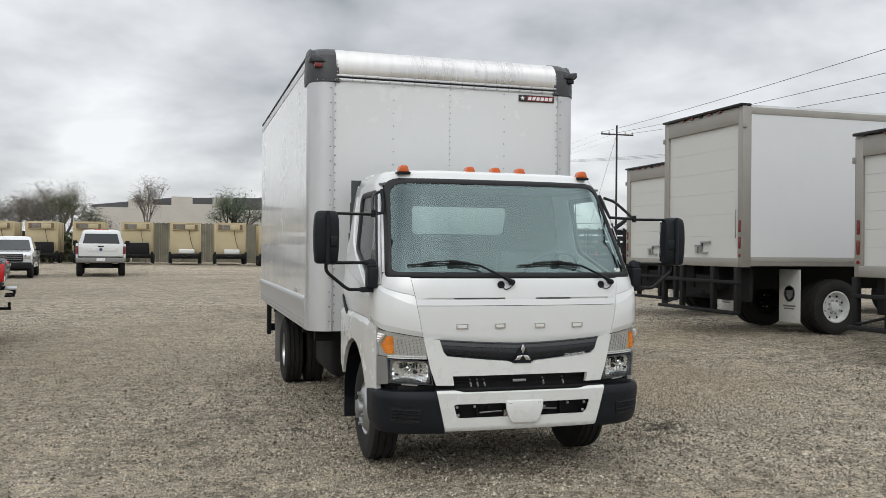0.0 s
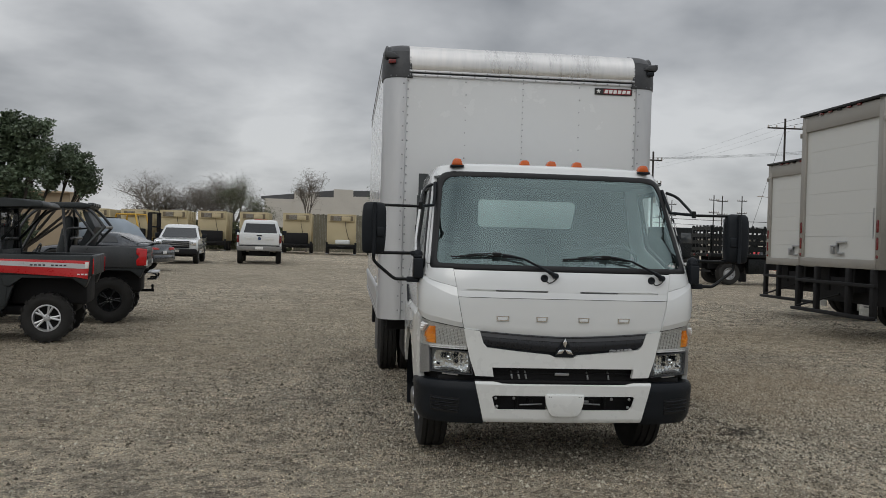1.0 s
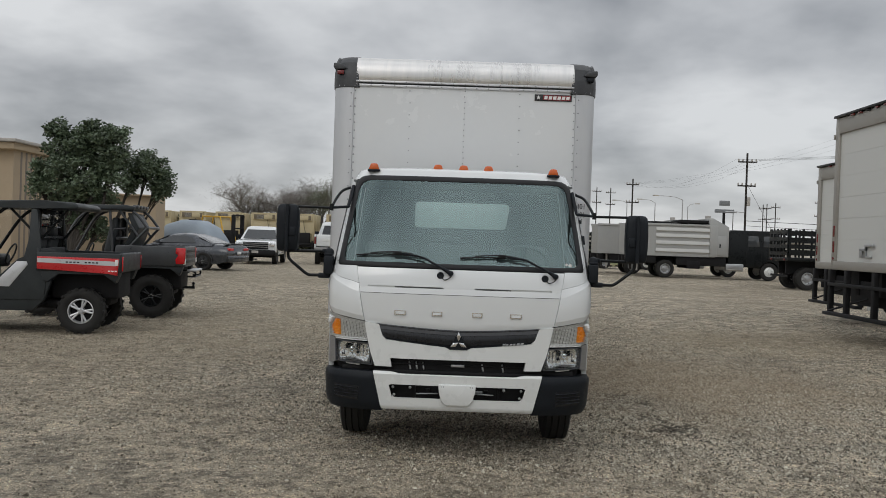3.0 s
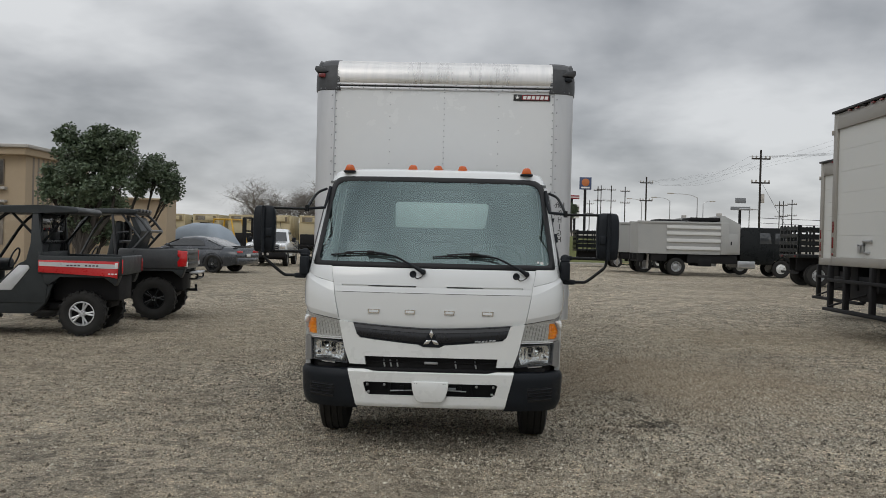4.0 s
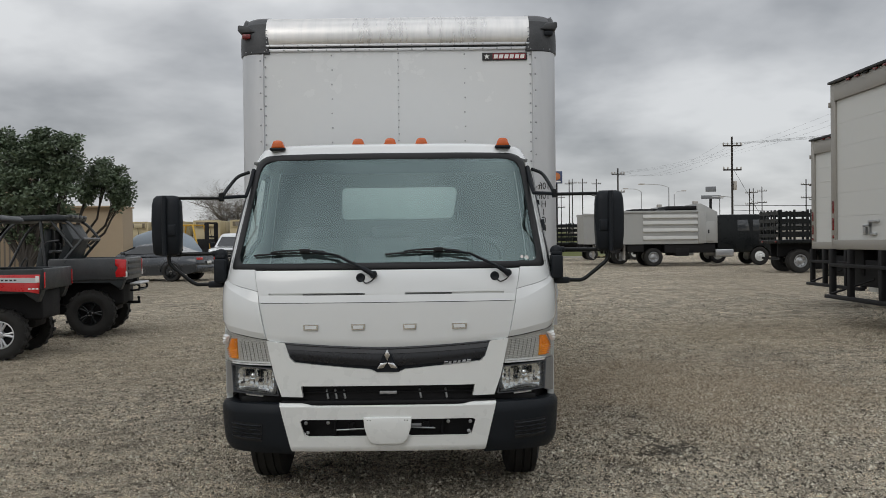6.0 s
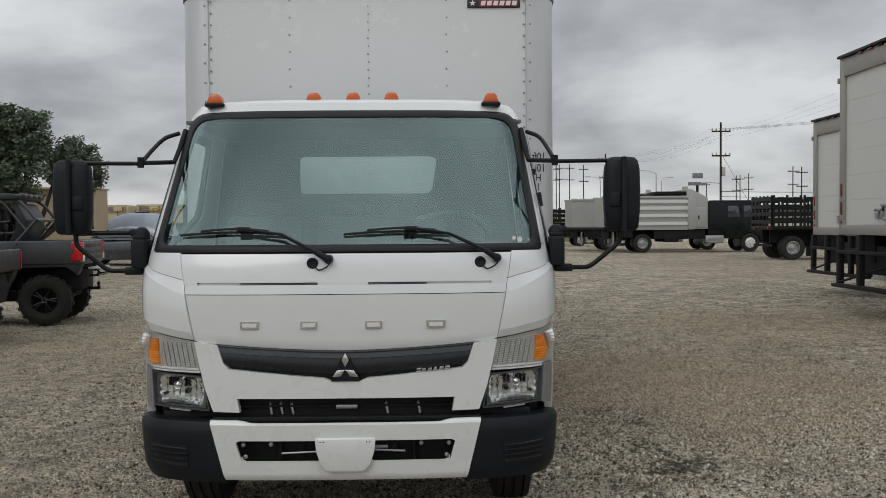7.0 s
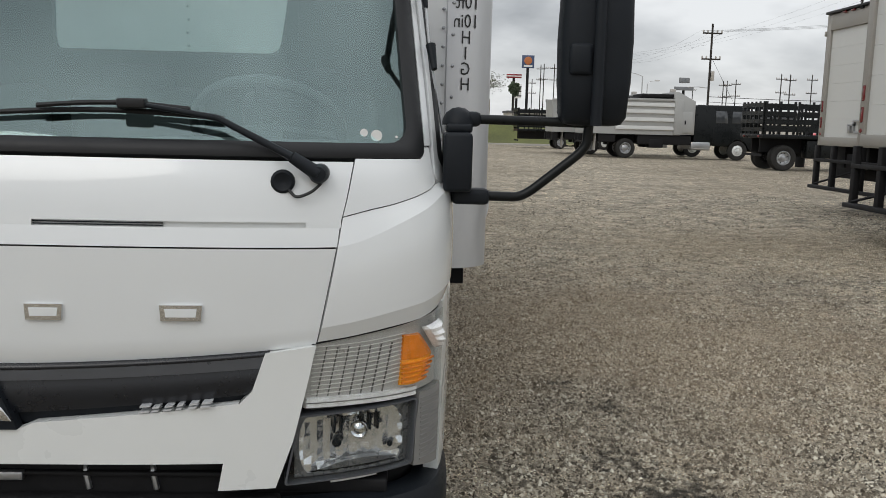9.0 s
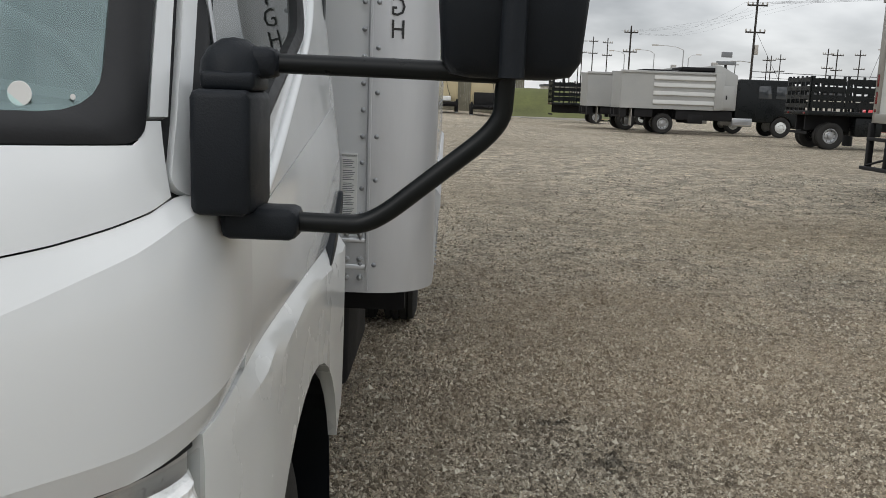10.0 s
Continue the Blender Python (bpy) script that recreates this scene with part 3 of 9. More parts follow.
# ---- the white box truck ----
def spline(xs, ys):
    """A smooth curve through points, as a function."""
    xs, ys = list(xs), list(ys)
    ms = [(ys[min(i + 1, len(ys) - 1)] - ys[max(i - 1, 0)]) / (xs[min(i + 1, len(xs) - 1)] - xs[max(i - 1, 0)]) for i in range(len(xs))]

    def f(x):
        x = min(max(x, xs[0]), xs[-1])
        i = max(k for k in range(len(xs) - 1) if xs[k] <= x)
        h = xs[i + 1] - xs[i]
        t = (x - xs[i]) / h
        return ((2 * t ** 3 - 3 * t * t + 1) * ys[i] + (t ** 3 - 2 * t * t + t) * h * ms[i] + (3 * t * t - 2 * t ** 3) * ys[i + 1] + (t ** 3 - t * t) * h * ms[i + 1])
    return f


CAB_W = spline((0.30, 0.65, 1.00, 1.30, 1.42, 1.75, 2.10, 2.20), (0.965, 0.985, 0.990, 0.988, 0.975, 0.935, 0.885, 0.84))
CAB_Y = spline((0.30, 0.62, 0.95, 1.10, 1.25, 1.36, 1.42, 1.60, 1.90, 2.08, 2.14, 2.20), (0.030, 0.005, 0.005, 0.005, 0.012, 0.030, 0.055, 0.160, 0.345, 0.460, 0.505, 0.590))
CAB_D, CAB_N = 0.35, 3.2
_tab = [(0.0, 0.0, 0.0)]
for _k in range(1, 241):
    _a = math.pi / 2 * _k / 240
    _x, _y = math.sin(_a) ** (2 / CAB_N), CAB_D * (1 - max(0.0, math.cos(_a)) ** (2 / CAB_N))
    _tab.append((_tab[-1][0] + math.hypot(_x - _tab[-1][1], _y - _tab[-1][2]), _x, _y))
TAB_S, TAB_X, TAB_Y = (np.array(c) for c in zip(*_tab))
CAB_L = float(TAB_S[-1])


def cab_raw(s, z):
    a = abs(s)
    w, y0 = CAB_W(z), CAB_Y(z)
    if a <= CAB_L:
        x, y = w * float(np.interp(a, TAB_S, TAB_X)), y0 + float(np.interp(a, TAB_S, TAB_Y))
    else:
        x, y = w, y0 + CAB_D + a - CAB_L
    return Vector((math.copysign(x, s) if s else 0.0, y, z))


def cab_at(s, z, off=0.0):
    """A point of the cab's skin: s runs round it from the middle of its front, off lies outside it."""
    p = cab_raw(s, z)
    if off:
        e = 0.012
        n = (cab_raw(s + e, z) - cab_raw(s - e, z)).cross(cab_raw(s, z + e) - cab_raw(s, z - e)).normalized()
        if n.y > 0 and abs(s) < 0.7:
            n = -n
        p = p + n * off
    return p


def fx(x, z):
    return (math.copysign(float(np.interp(abs(x) / CAB_W(z), TAB_X, TAB_S)), x), z)


def fy(y, z, side=1):
    """The skin's s at a place y along the cab's side."""
    t = y - CAB_Y(z)
    s = CAB_L + t - CAB_D if t >= CAB_D else float(np.interp(t, TAB_Y, TAB_S))
    return (side * s, z)


FENDER_Z = spline((0.20, 0.36, 0.52, 0.80, 1.10, 1.48), (1.064, 1.088, 1.106, 1.115, 1.119, 1.123))


def mir(pts, side):
    return [(side * s, z) for s, z in pts]


def resample(pts, n):
    d = [0.0]
    for a, b in zip(pts, pts[1:]):
        d.append(d[-1] + math.hypot(a[0] - b[0], a[1] - b[1]))
    t = np.linspace(0, d[-1], n)
    return list(zip(np.interp(t, d, [p[0] for p in pts]), np.interp(t, d, [p[1] for p in pts])))


def ruled(bm, a, b, nu=8, nv=0, off=0.0, th=0.02, bulge=None):
    """A plate on the cab's skin between two lines of (s, z)."""
    if nv:
        a, b = resample(a, nv), resample(b, nv)
    front, back = [], []
    for p, q in zip(a, b):
        fr, ba = [], []
        for i in range(nu + 1):
            t = i / nu
            s, z = p[0] + (q[0] - p[0]) * t, p[1] + (q[1] - p[1]) * t
            o = off + (bulge(t) if bulge else 0)
            fr.append(cab_at(s, z, o)), ba.append(cab_at(s, z, off - th))
        front.append(fr), back.append(ba)
    return slab(bm, front, back)


def loop(corners, r, n=5):
    """A closed line round a quadrangle of (x, z) with rounded corners, as (s, z)."""
    c = [Vector(p) for p in corners]
    out = []
    for i, p in enumerate(c):
        a, b = (c[i - 1] - p).normalized(), (c[(i + 1) % len(c)] - p).normalized()
        rr = r[i] if isinstance(r, (tuple, list)) else r
        p0, p1 = p + a * rr, p + b * rr
        for k in range(n + 1):
            t = k / n
            q = p0.lerp(p, t).lerp(p.lerp(p1, t), t)
            out.append(q)
        nx = c[(i + 1) % len(c)]
        rn = r[(i + 1) % len(c)] if isinstance(r, (tuple, list)) else r
        e0, e1 = p1, nx + (p - nx).normalized() * rn
        for k in range(1, 12):
            out.append(e0.lerp(e1, k / 12))
    out.append(out[0])
    return [tuple(q) for q in out]


def text_bm(body, size, depth=0.0008):
    """Letters as a mesh in the x-z plane, centred, facing -y."""
    cu = bpy.data.curves.new("letters", "FONT")
    cu.body, cu.size, cu.extrude, cu.align_x, cu.align_y, cu.resolution_u = body, size, depth, "CENTER", "CENTER", 2
    ob = new("letters", cu)
    bpy.context.view_layer.update()
    me = bpy.data.meshes.new_from_object(ob.evaluated_get(bpy.context.evaluated_depsgraph_get()))
    bpy.data.objects.remove(ob)
    bm = BM()
    bm.from_mesh(me)
    bmesh.ops.rotate(bm, verts=bm.verts, matrix=Matrix.Rotation(radians(90), 3, "X"))
    return bm


truck = thing("box_truck", "white cabover box truck with an aluminium-cornered cargo body on gravel", "truck")

# cab: front skin
lining = BM()
ruled(lining, [fy(0.45, 0.60, -1), fy(0.45, 1.0, -1), fy(0.45, 1.40, -1)], [fy(0.45, 0.60), fy(0.45, 1.0), fy(0.45, 1.40)], 60, 12, -0.06, 0.01)
part("cab_lining", lining, M_DARK, truck)

hood = BM()
hood_bot = [fx(x, 0.962 + 0.030 * (abs(x) / 0.58) ** 1.5) for x in np.linspace(-0.698, 0.698, 29)]
hood_top = [fx(x, 1.2185) for x in np.linspace(-0.738, 0.738, 29)]
ruled(hood, hood_top, hood_bot, 10, 0, 0.004, 0.02, lambda t: 0.008 - 0.010 * t - (0.008 * max(0, t - 0.9) / 0.1))
part("front_panel", hood, M_WHITE, truck, "white hinged front panel")

cowl = BM()
ruled(cowl, [fx(x, 1.405) for x in np.linspace(-0.772, 0.772, 29)], [fx(x, 1.2755) for x in np.linspace(-0.748, 0.748, 29)], 6, 0, 0.004, 0.02)
ruled(cowl, [fx(x, 1.2635) for x in np.linspace(-0.746, 0.746, 29)], [fx(x, 1.222) for x in np.linspace(-0.740, 0.740, 29)], 4, 0, 0.004, 0.02, lambda t: 0.005 * t)
for a, b in ((-0.749, -0.685), (-0.125, 0.105), (0.675, 0.749)):
    ruled(cowl, [fx(x, 1.2755) for x in np.linspace(a, b, 8)], [fx(x, 1.2635) for x in np.linspace(a, b, 8)], 2, 0, 0.004, 0.02)
part("cowl_panel", cowl, M_WHITE, truck, "white cowl panel with two air slots")
for a, b in ((-0.685, -0.125), (0.105, 0.675)):
    bm = BM()
    ruled(bm, [fx(x, 1.2755) for x in np.linspace(a, b, 12)], [fx(x, 1.2635) for x in np.linspace(a, b, 12)], 2, 0, -0.008, 0.006)
    part("air_slot", bm, M_WHITE2, truck, "recessed air slot")
    bm = BM()
    m0, m1 = (a + 0.20, b) if a < 0 else (a, b - 0.30)
    for zz in (1.267, 1.272):
        ruled(bm, [fx(x, zz + .0012) for x in np.linspace(m0, m1, 10)], [fx(x, zz - .0012) for x in np.linspace(m0, m1, 10)], 1, 0, -0.002, 0.008)
    part("slot_grille", bm, M_BLACKPL, truck)

for sd in (1, -1):
    bm = BM()  # upper corner
    edge = [fx(0.753, 1.288), fx(0.81, 1.303), fx(0.862, 1.314), fx(0.911, 1.329), fx(0.943, 1.343), fy(0.216, 1.356)]
    top = [fx(0.776, 1.412), fx(0.84, 1.412), fx(0.90, 1.412), fx(0.924, 1.412), fx(0.926, 1.438), fy(0.240, 1.438)]
    ruled(bm, mir(resample(top, 22), sd), mir(resample(edge, 22), sd), 4, 0, 0.004, 0.02)
    part("upper_corner_panel", bm, M_WHITE, truck)
    bm = BM()  # lower corner with its crease
    edge2 = [(s, z - 0.0022) for s, z in edge + [fy(0.30, 1.366), fy(0.40, 1.370)]]
    low = [fx(0.702, 1.011), fx(0.77, 1.020), fx(0.856, 1.035), fx(0.931, 1.046), fy(0.222, 1.068), fy(0.30, 1.082), fy(0.40, 1.097)]
    crease = [fx(0.741, 1.222), fx(0.787, 1.233), fx(0.837, 1.254), fx(0.888, 1.279), fx(0.930, 1.301), fy(0.216, 1.330), fy(0.30, 1.350), fy(0.40, 1.358)]
    ruled(bm, mir(resample(edge2, 26), sd), mir(resample(crease, 26), sd), 4, 0, 0.002, 0.02, lambda t: 0.015 * t)
    ruled(bm, mir(resample(crease, 26), sd), mir(resample(low, 26), sd), 18, 0, 0.002, 0.02, lambda t: 0.015 + 0.004 * math.sin(math.pi * min(1, 1.2 * t)) - 0.016 * max(0, (t - 0.834) / 0.166))
    part("lower_corner_panel", bm, M_WHITE, truck, sharp=14)

# grille surround: two cheeks and the band under the grille
bm = BM()
for sd in (1, -1):
    outer = [fx(0.698, 1.004), fx(0.676, 0.90), fx(0.650, 0.79), fx(0.612, 0.682)]
    inner = [fx(0.590, 0.990), fx(0.562, 0.905), fx(0.532, 0.874), fx(0.512, 0.810), fx(0.500, 0.745), fx(0.488, 0.680)]
    ruled(bm, mir(resample(outer, 16), sd), mir(resample(inner, 16), sd), 6, 0, 0.010, 0.03)
xs = np.linspace(-0.534, 0.534, 33)
ruled(bm, [fx(x, 0.830 + 0.048 * (abs(x) / 0.53) ** 1.2 if abs(x) > 0.075 else 0.822) for x in xs], [fx(x * 0.942, 0.743) for x in xs], 6, 0, 0.010, 0.03)
part("grille_surround", bm, M_WHITE2, truck, "white grille surround")
bm = BM()
xs = np.linspace(-0.60, 0.60, 41)
gtop = [fx(x, 0.962 + 0.030 * (abs(x) / 0.58) ** 1.5) for x in xs]
gbot = [fx(x * 0.92, 0.823 + 0.046 * (abs(x * .92) / 0.53) ** 1.2) for x in xs]
ruled(bm, gtop, gbot, 10, 0, -0.022, 0.02, lambda t: 0.006 * math.sin(t * math.pi))
grille = part("grille", bm, M_BLACKPL, truck, "black ribbed radiator grille")
bm = BM()
for f0, f1, oo in ((0.0, 0.12, 0.0), (0.26, 0.80, -0.004)):
    ruled(bm, [(a[0], a[1] + (b[1] - a[1]) * f0) for a, b in zip(gtop, gbot)], [(a[0] + (b[0] - a[0]) * f1, a[1] + (b[1] - a[1]) * f1) for a, b in zip(gtop, gbot)], 5, 0, oo, 0.02, lambda t: 0.006 * math.sin(t * math.pi))
part("grille_bar", bm, M_SATIN, grille)
bm = BM()
ruled(bm, [(a[0], a[1] - .002) for a in gtop], [(a[0], a[1] - 0.036) for a in gtop], 2, 0, 0.0035, 0.01)
part("grille_trim", bm, M_TRIMDARK, grille, "dark silver trim strip")

# badge: three chrome lozenges on a dark foot, and plain chrome bars where the maker's name stands
bm = BM()
prism(bm, [(-0.066, 0.822), (0.066, 0.822), (0.058, 0.845), (0.022, 0.925), (0, 0.945), (-0.022, 0.925), (-0.058, 0.845)], "y", -0.012, 0.02)
part("badge_foot", bm, M_BLACKPL, truck)
bm = BM()
for cx, cz, a in ((0, 0.921, 0), (-0.0300, 0.860, 120), (0.0300, 0.860, 240)):
    r = Matrix.Rotation(radians(a), 2)
    pts = [Vector((0, 0.034)), Vector((0.0165, 0.0)), Vector((0, -0.034)), Vector((-0.0165, 0.0))]
    prism(bm, [(cx + (r @ p).x, cz + (r @ p).y) for p in pts], "y", -0.020, -0.008, 0.0015)
part("badge", bm, M_CHROME, truck, "chrome three-lozenge badge")
for cx in (-0.437, -0.165, 0.130, 0.415):
    bm = BM()
    s0 = fx(cx, 1.08)[0]
    hw = 0.045 if abs(cx) > 0.3 else 0.040
    ruled(bm, [(s0 - hw, 1.098), (s0 + hw, 1.098)], [(s0 - hw * .94, 1.064), (s0 + hw * .94, 1.064)], 4, 8, 0.014, 0.012)
    bar = part("name_bar", bm, M_CHROME, truck, "plain chrome bar")
    bm = BM()
    ruled(bm, [(s0 - hw * .76, 1.0905), (s0 + hw * .76, 1.0905)], [(s0 - hw * .70, 1.0725), (s0 + hw * .70, 1.0725)], 3, 6, 0.0152, 0.006)
    part("bar_inset", bm, M_WHITE, bar)
bm = BM()
for k in range(6):
    x_, z_, w_ = 0.322 + k * 0.0265, 0.859 + k * 0.0028, (0.022, 0.015, 0.017, 0.013, 0.017, 0.020)[k]
    h_ = 0.017 if k == 0 else 0.012
    prism(bm, [(x_, z_), (x_ + w_, z_ + .002), (x_ + w_ + .004, z_ + .006), (x_ + .002, z_ + .004)], "y", -0.006, 0.02)
    prism(bm, [(x_ + .0035, z_ + h_ - .004), (x_ + w_ + .004, z_ + h_ - .002), (x_ + w_ + .005, z_ + h_ + .002), (x_ + .0045, z_ + h_)], "y", -0.006, 0.02)
part("name_bar", bm, M_SILVER, truck, "small silver model bar", kind="stuff")

# open slot under the grille, with pipes and a shelf inside
bm = BM()
box(bm, -0.60, 0.60, 0.13, 0.15, 0.55, 0.80, 0.0)
part("radiator_shroud", bm, M_DARK, truck)
bm = BM()
box(bm, -0.86, 0.86, 0.09, 0.20, 0.640, 0.675, 0.006)
part("front_crossmember", bm, M_DARK, truck, "black front crossmember")
bm = BM()
box(bm, -0.62, 0.62, 0.015, 0.058, 0.630, 0.655, 0.006)
part("air_dam", bm, M_DARK, truck)
bm = BM()
box(bm, -0.50, 0.50, 0.05, 0.07, 0.693, 0.703, 0.003)
part("cross_rod", bm, M_DARK, truck)
bm = BM()
for x in (-0.36, -0.31, -0.26, 0.18, 0.33):
    tube(bm, smooth_pts([(x, 0.11, 0.73), (x, 0.06, 0.71), (x + 0.01, 0.06, 0.66)], 3), 0.007, 6)
tube(bm, [(-0.30, 0.10, 0.715), (-0.05, 0.10, 0.715)], 0.008, 6)
tube(bm, [(0.10, 0.10, 0.665), (0.42, 0.10, 0.672)], 0.007, 6)
box(bm, -0.05, 0.05, 0.04, 0.06, 0.685, 0.705, 0.003)
part("pipework", bm, M_STEEL, truck, "steel pipes behind the grille opening")

# bumper
bm = BM()


def bump_x(z):
    return 0.552 + (0.618 - 0.552) * (z - 0.362) / (0.640 - 0.362)


def bumper_strip(z0, z1, x0=None, x1=None, off=0.026, th=0.014, nu=4, n=25):
    a = np.linspace(-bump_x(z1) if x0 is None else x0, bump_x(z1) if x1 is None else x1, n)
    b = np.linspace(-bump_x(z0) if x0 is None else x0, bump_x(z0) if x1 is None else x1, n)
    ruled(bm, [fx(x, z1) for x in a], [fx(x, z0) for x in b], nu, 0, off, th)


SZ0, SZ1 = 0.453, 0.550
BUMPER_SHIFT = Vector((0.0, -0.032, 0.010))
bumper_strip(SZ1, 0.622)
bumper_strip(0.395, SZ0)
ruled(bm, [fx(x, 0.395) for x in np.linspace(-bump_x(.395), bump_x(.395), 25)], [fx(x, 0.362) for x in np.linspace(-bump_x(.362), bump_x(.362), 25)], 3, 0, 0.026, 0.014, lambda t: -0.014 * t * t)
ruled(bm, [fx(x, 0.628 + 0.014 * step01((abs(x) - 0.42) / 0.07)) for x in np.linspace(-bump_x(.642), bump_x(.642), 41)], [fx(x, 0.622) for x in np.linspace(-bump_x(.622), bump_x(.622), 41)], 3, 0, 0.026, 0.014, lambda t: -0.020 * (1 - t) ** 2)
for sd in (1, -1):
    ruled(bm, mir([fx(0.502, SZ1), fx(0.474, SZ0)], sd), mir([fx(bump_x(SZ1), SZ1), fx(bump_x(SZ0), SZ0)], sd), 3, 4, 0.026, 0.014)
    for x_, z_, ux, uz in ((0.502, SZ1, -1, -1), (0.474, SZ0, -1, 1), (0.118, SZ1, 1, -1), (0.106, SZ0, 1, 1)):  # rounded slot corners
        q = 0.022
        ruled(bm, mir([fx(x_, z_), fx(x_, z_ + uz * q)], sd), mir([fx(x_ + ux * q, z_), fx(x_ + ux * q * .3, z_ + uz * q * .3)], sd), 1, 0, 0.0258, 0.0135)
ruled(bm, [fx(-0.118, SZ1), fx(-0.106, SZ0)], [fx(0.118, SZ1), fx(0.106, SZ0)], 8, 4, 0.026, 0.014)
part("bumper_centre", bm, M_WHITE2, truck, "white painted steel bumper centre with two slots").location = BUMPER_SHIFT
bm = BM()
pl = [(-0.138, 0.562), (0.138, 0.562), (0.132, 0.50), (0.112, 0.440), (0.092, 0.415), (0.070, 0.408), (-0.070, 0.408), (-0.092, 0.415), (-0.112, 0.440), (-0.132, 0.50)]
prism(bm, pl, "y", -0.034, -0.012, 0.006)
part("plate_mount", bm, M_WHITE2, truck, "blank white number plate mount").location = BUMPER_SHIFT
bm = BM()
for x in (-0.112, -0.098, 0.098, 0.112):
    lathe(bm, [(-0.0348, 0.0035), (-0.0350, 0.0001)], (x, 0, 0.546), "y", 8)
part("plate_hole", bm, M_BLACKMARK, truck, kind="stuff").location = BUMPER_SHIFT
for sd in (1, -1):
    bm = BM()
    box(bm, sd * 0.10, sd * 0.54, 0.085, 0.095, 0.42, 0.56)
    box(bm, sd * 0.305, sd * 0.317, 0.04, 0.08, 0.43, 0.555, 0.003)
    box(bm, sd * 0.20, sd * 0.235, 0.05, 0.085, 0.47, 0.52, 0.008)
    part("bumper_backing", bm, M_DARK, truck)
bm = BM()
for x, z in ((-0.472, 0.523), (-0.462, 0.468), (0.472, 0.523), (0.462, 0.468), (0.345, 0.524), (-0.345, 0.524)):
    lathe(bm, [(0.0, 0.011), (-0.006, 0.010), (-0.009, 0.006), (-0.009, 0.0001)], (x, 0.03, z), "y", 10)
tube(bm, [(0.13, 0.05, 0.488), (0.27, 0.05, 0.482)], 0.005, 6)
tube(bm, [(0.13, 0.06, 0.500), (0.19, 0.06, 0.500)], 0.009, 6)
tube(bm, [(-0.30, 0.05, 0.476), (-0.14, 0.05, 0.482)], 0.005, 6)
part("bumper_bolt", bm, M_STEEL, truck, kind="stuff").location = BUMPER_SHIFT
for sd in (1, -1):
    bm = BM()
    a = [fx(bump_x(z) + 0.003, z) for z in (0.632, 0.55, 0.45, 0.38, 0.345)]
    b = [fy(0.46, z) for z in (0.632, 0.55, 0.45, 0.38, 0.345)]
    rows_f, rows_b = [], []
    for k, (p, q) in enumerate(zip(resample(a, 11), resample(b, 11))):
        t = k / 10
        o = 0.028 - 0.026 * max(0, (t - 0.72) / 0.28) ** 2 - 0.022 * max(0, (0.15 - t) / 0.15) ** 2
        fr = [cab_at(sd * (p[0] + (q[0] - p[0]) * i / 20), p[1] + (q[1] - p[1]) * i / 20, o) for i in range(21)]
        ba = [cab_at(sd * (p[0] + (q[0] - p[0]) * i / 20), p[1] + (q[1] - p[1]) * i / 20, -0.06) for i in range(21)]
        rows_f.append(fr), rows_b.append(ba)
    slab(bm, rows_f, rows_b)
    end = part("bumper_end", bm, M_BLACKPL, truck, "black plastic bumper corner with moulded louvres")
    end.location = BUMPER_SHIFT
    bm = BM()
    ruled(bm, mir([fx(0.715, 0.524), fx(0.722, 0.418)], sd), mir([fx(0.898, 0.532), fx(0.890, 0.426)], sd), 4, 6, 0.0305, 0.01)
    part("louvre_field", bm, M_RUBBER, end)
    # slats in a lighter black that stands in for highlights on their edges
    bm = BM()
    for k in range(4):
        z = 0.514 - 0.024 * k
        ruled(bm, mir([fx(0.722, z), fx(0.80, z + .002), fx(0.888, z + 0.008)], sd), mir([fx(0.722, z - 0.013), fx(0.80, z - .011), fx(0.888, z - 0.005)], sd), 3, 11, 0.030, 0.004, lambda t: 0.016 * (1 - t) ** 1.5)
    part("louvre", bm, M_RIBBLACK, end)
    bm = BM()  # headlamp tag under the lamp
    ruled(bm, mir([fx(0.735, 0.684), fx(0.735, 0.676)], sd), mir([fx(0.84, 0.690), fx(0.84, 0.682)], sd), 3, 2, -0.012, 0.01)
    part("reflector_tag", bm, M_WHITEMARK, truck)
    # indicator unit
    bm = BM()
    up_in = [fx(0.690, 1.004), fx(0.672, 0.858)]
    up_out = [fy(0.226, 1.058), fy(0.226, 0.876)]
    ruled(bm, mir(up_in, sd), mir(up_out, sd), 18, 5, -0.010, 0.01)
    ind = part("indicator_lamp", bm, M_LAMPBASE, truck, "ribbed clear indicator lamp with amber corner")
    bm = BM()
    for k in range(7):
        s0 = 0.722 + 0.0245 * k
        ruled(bm, mir([fx(s0, 0.996), fx(s0 - .022, 0.884)], sd), mir([fx(s0 + .0028, 0.996), fx(s0 - .0192, 0.884)], sd), 1, 4, -0.0075, 0.006)
    part("lamp_rib", bm, M_RIBDARK, ind, kind="stuff")
    bm = BM()
    for k in range(12):
        z = 0.888 + 0.0098 * k
        ruled(bm, mir([fx(0.690, z), fx(0.75, z + 0.003), fx(0.82, z + .008), fx(0.90, z + 0.018)], sd), mir([fx(0.690, z + .0016), fx(0.75, z + 0.0046), fx(0.82, z + .0096), fx(0.90, z + 0.0196)], sd), 1, 10, -0.0065, 0.003)
    part("lens_line", bm, M_LAMPIN, ind, kind="stuff")
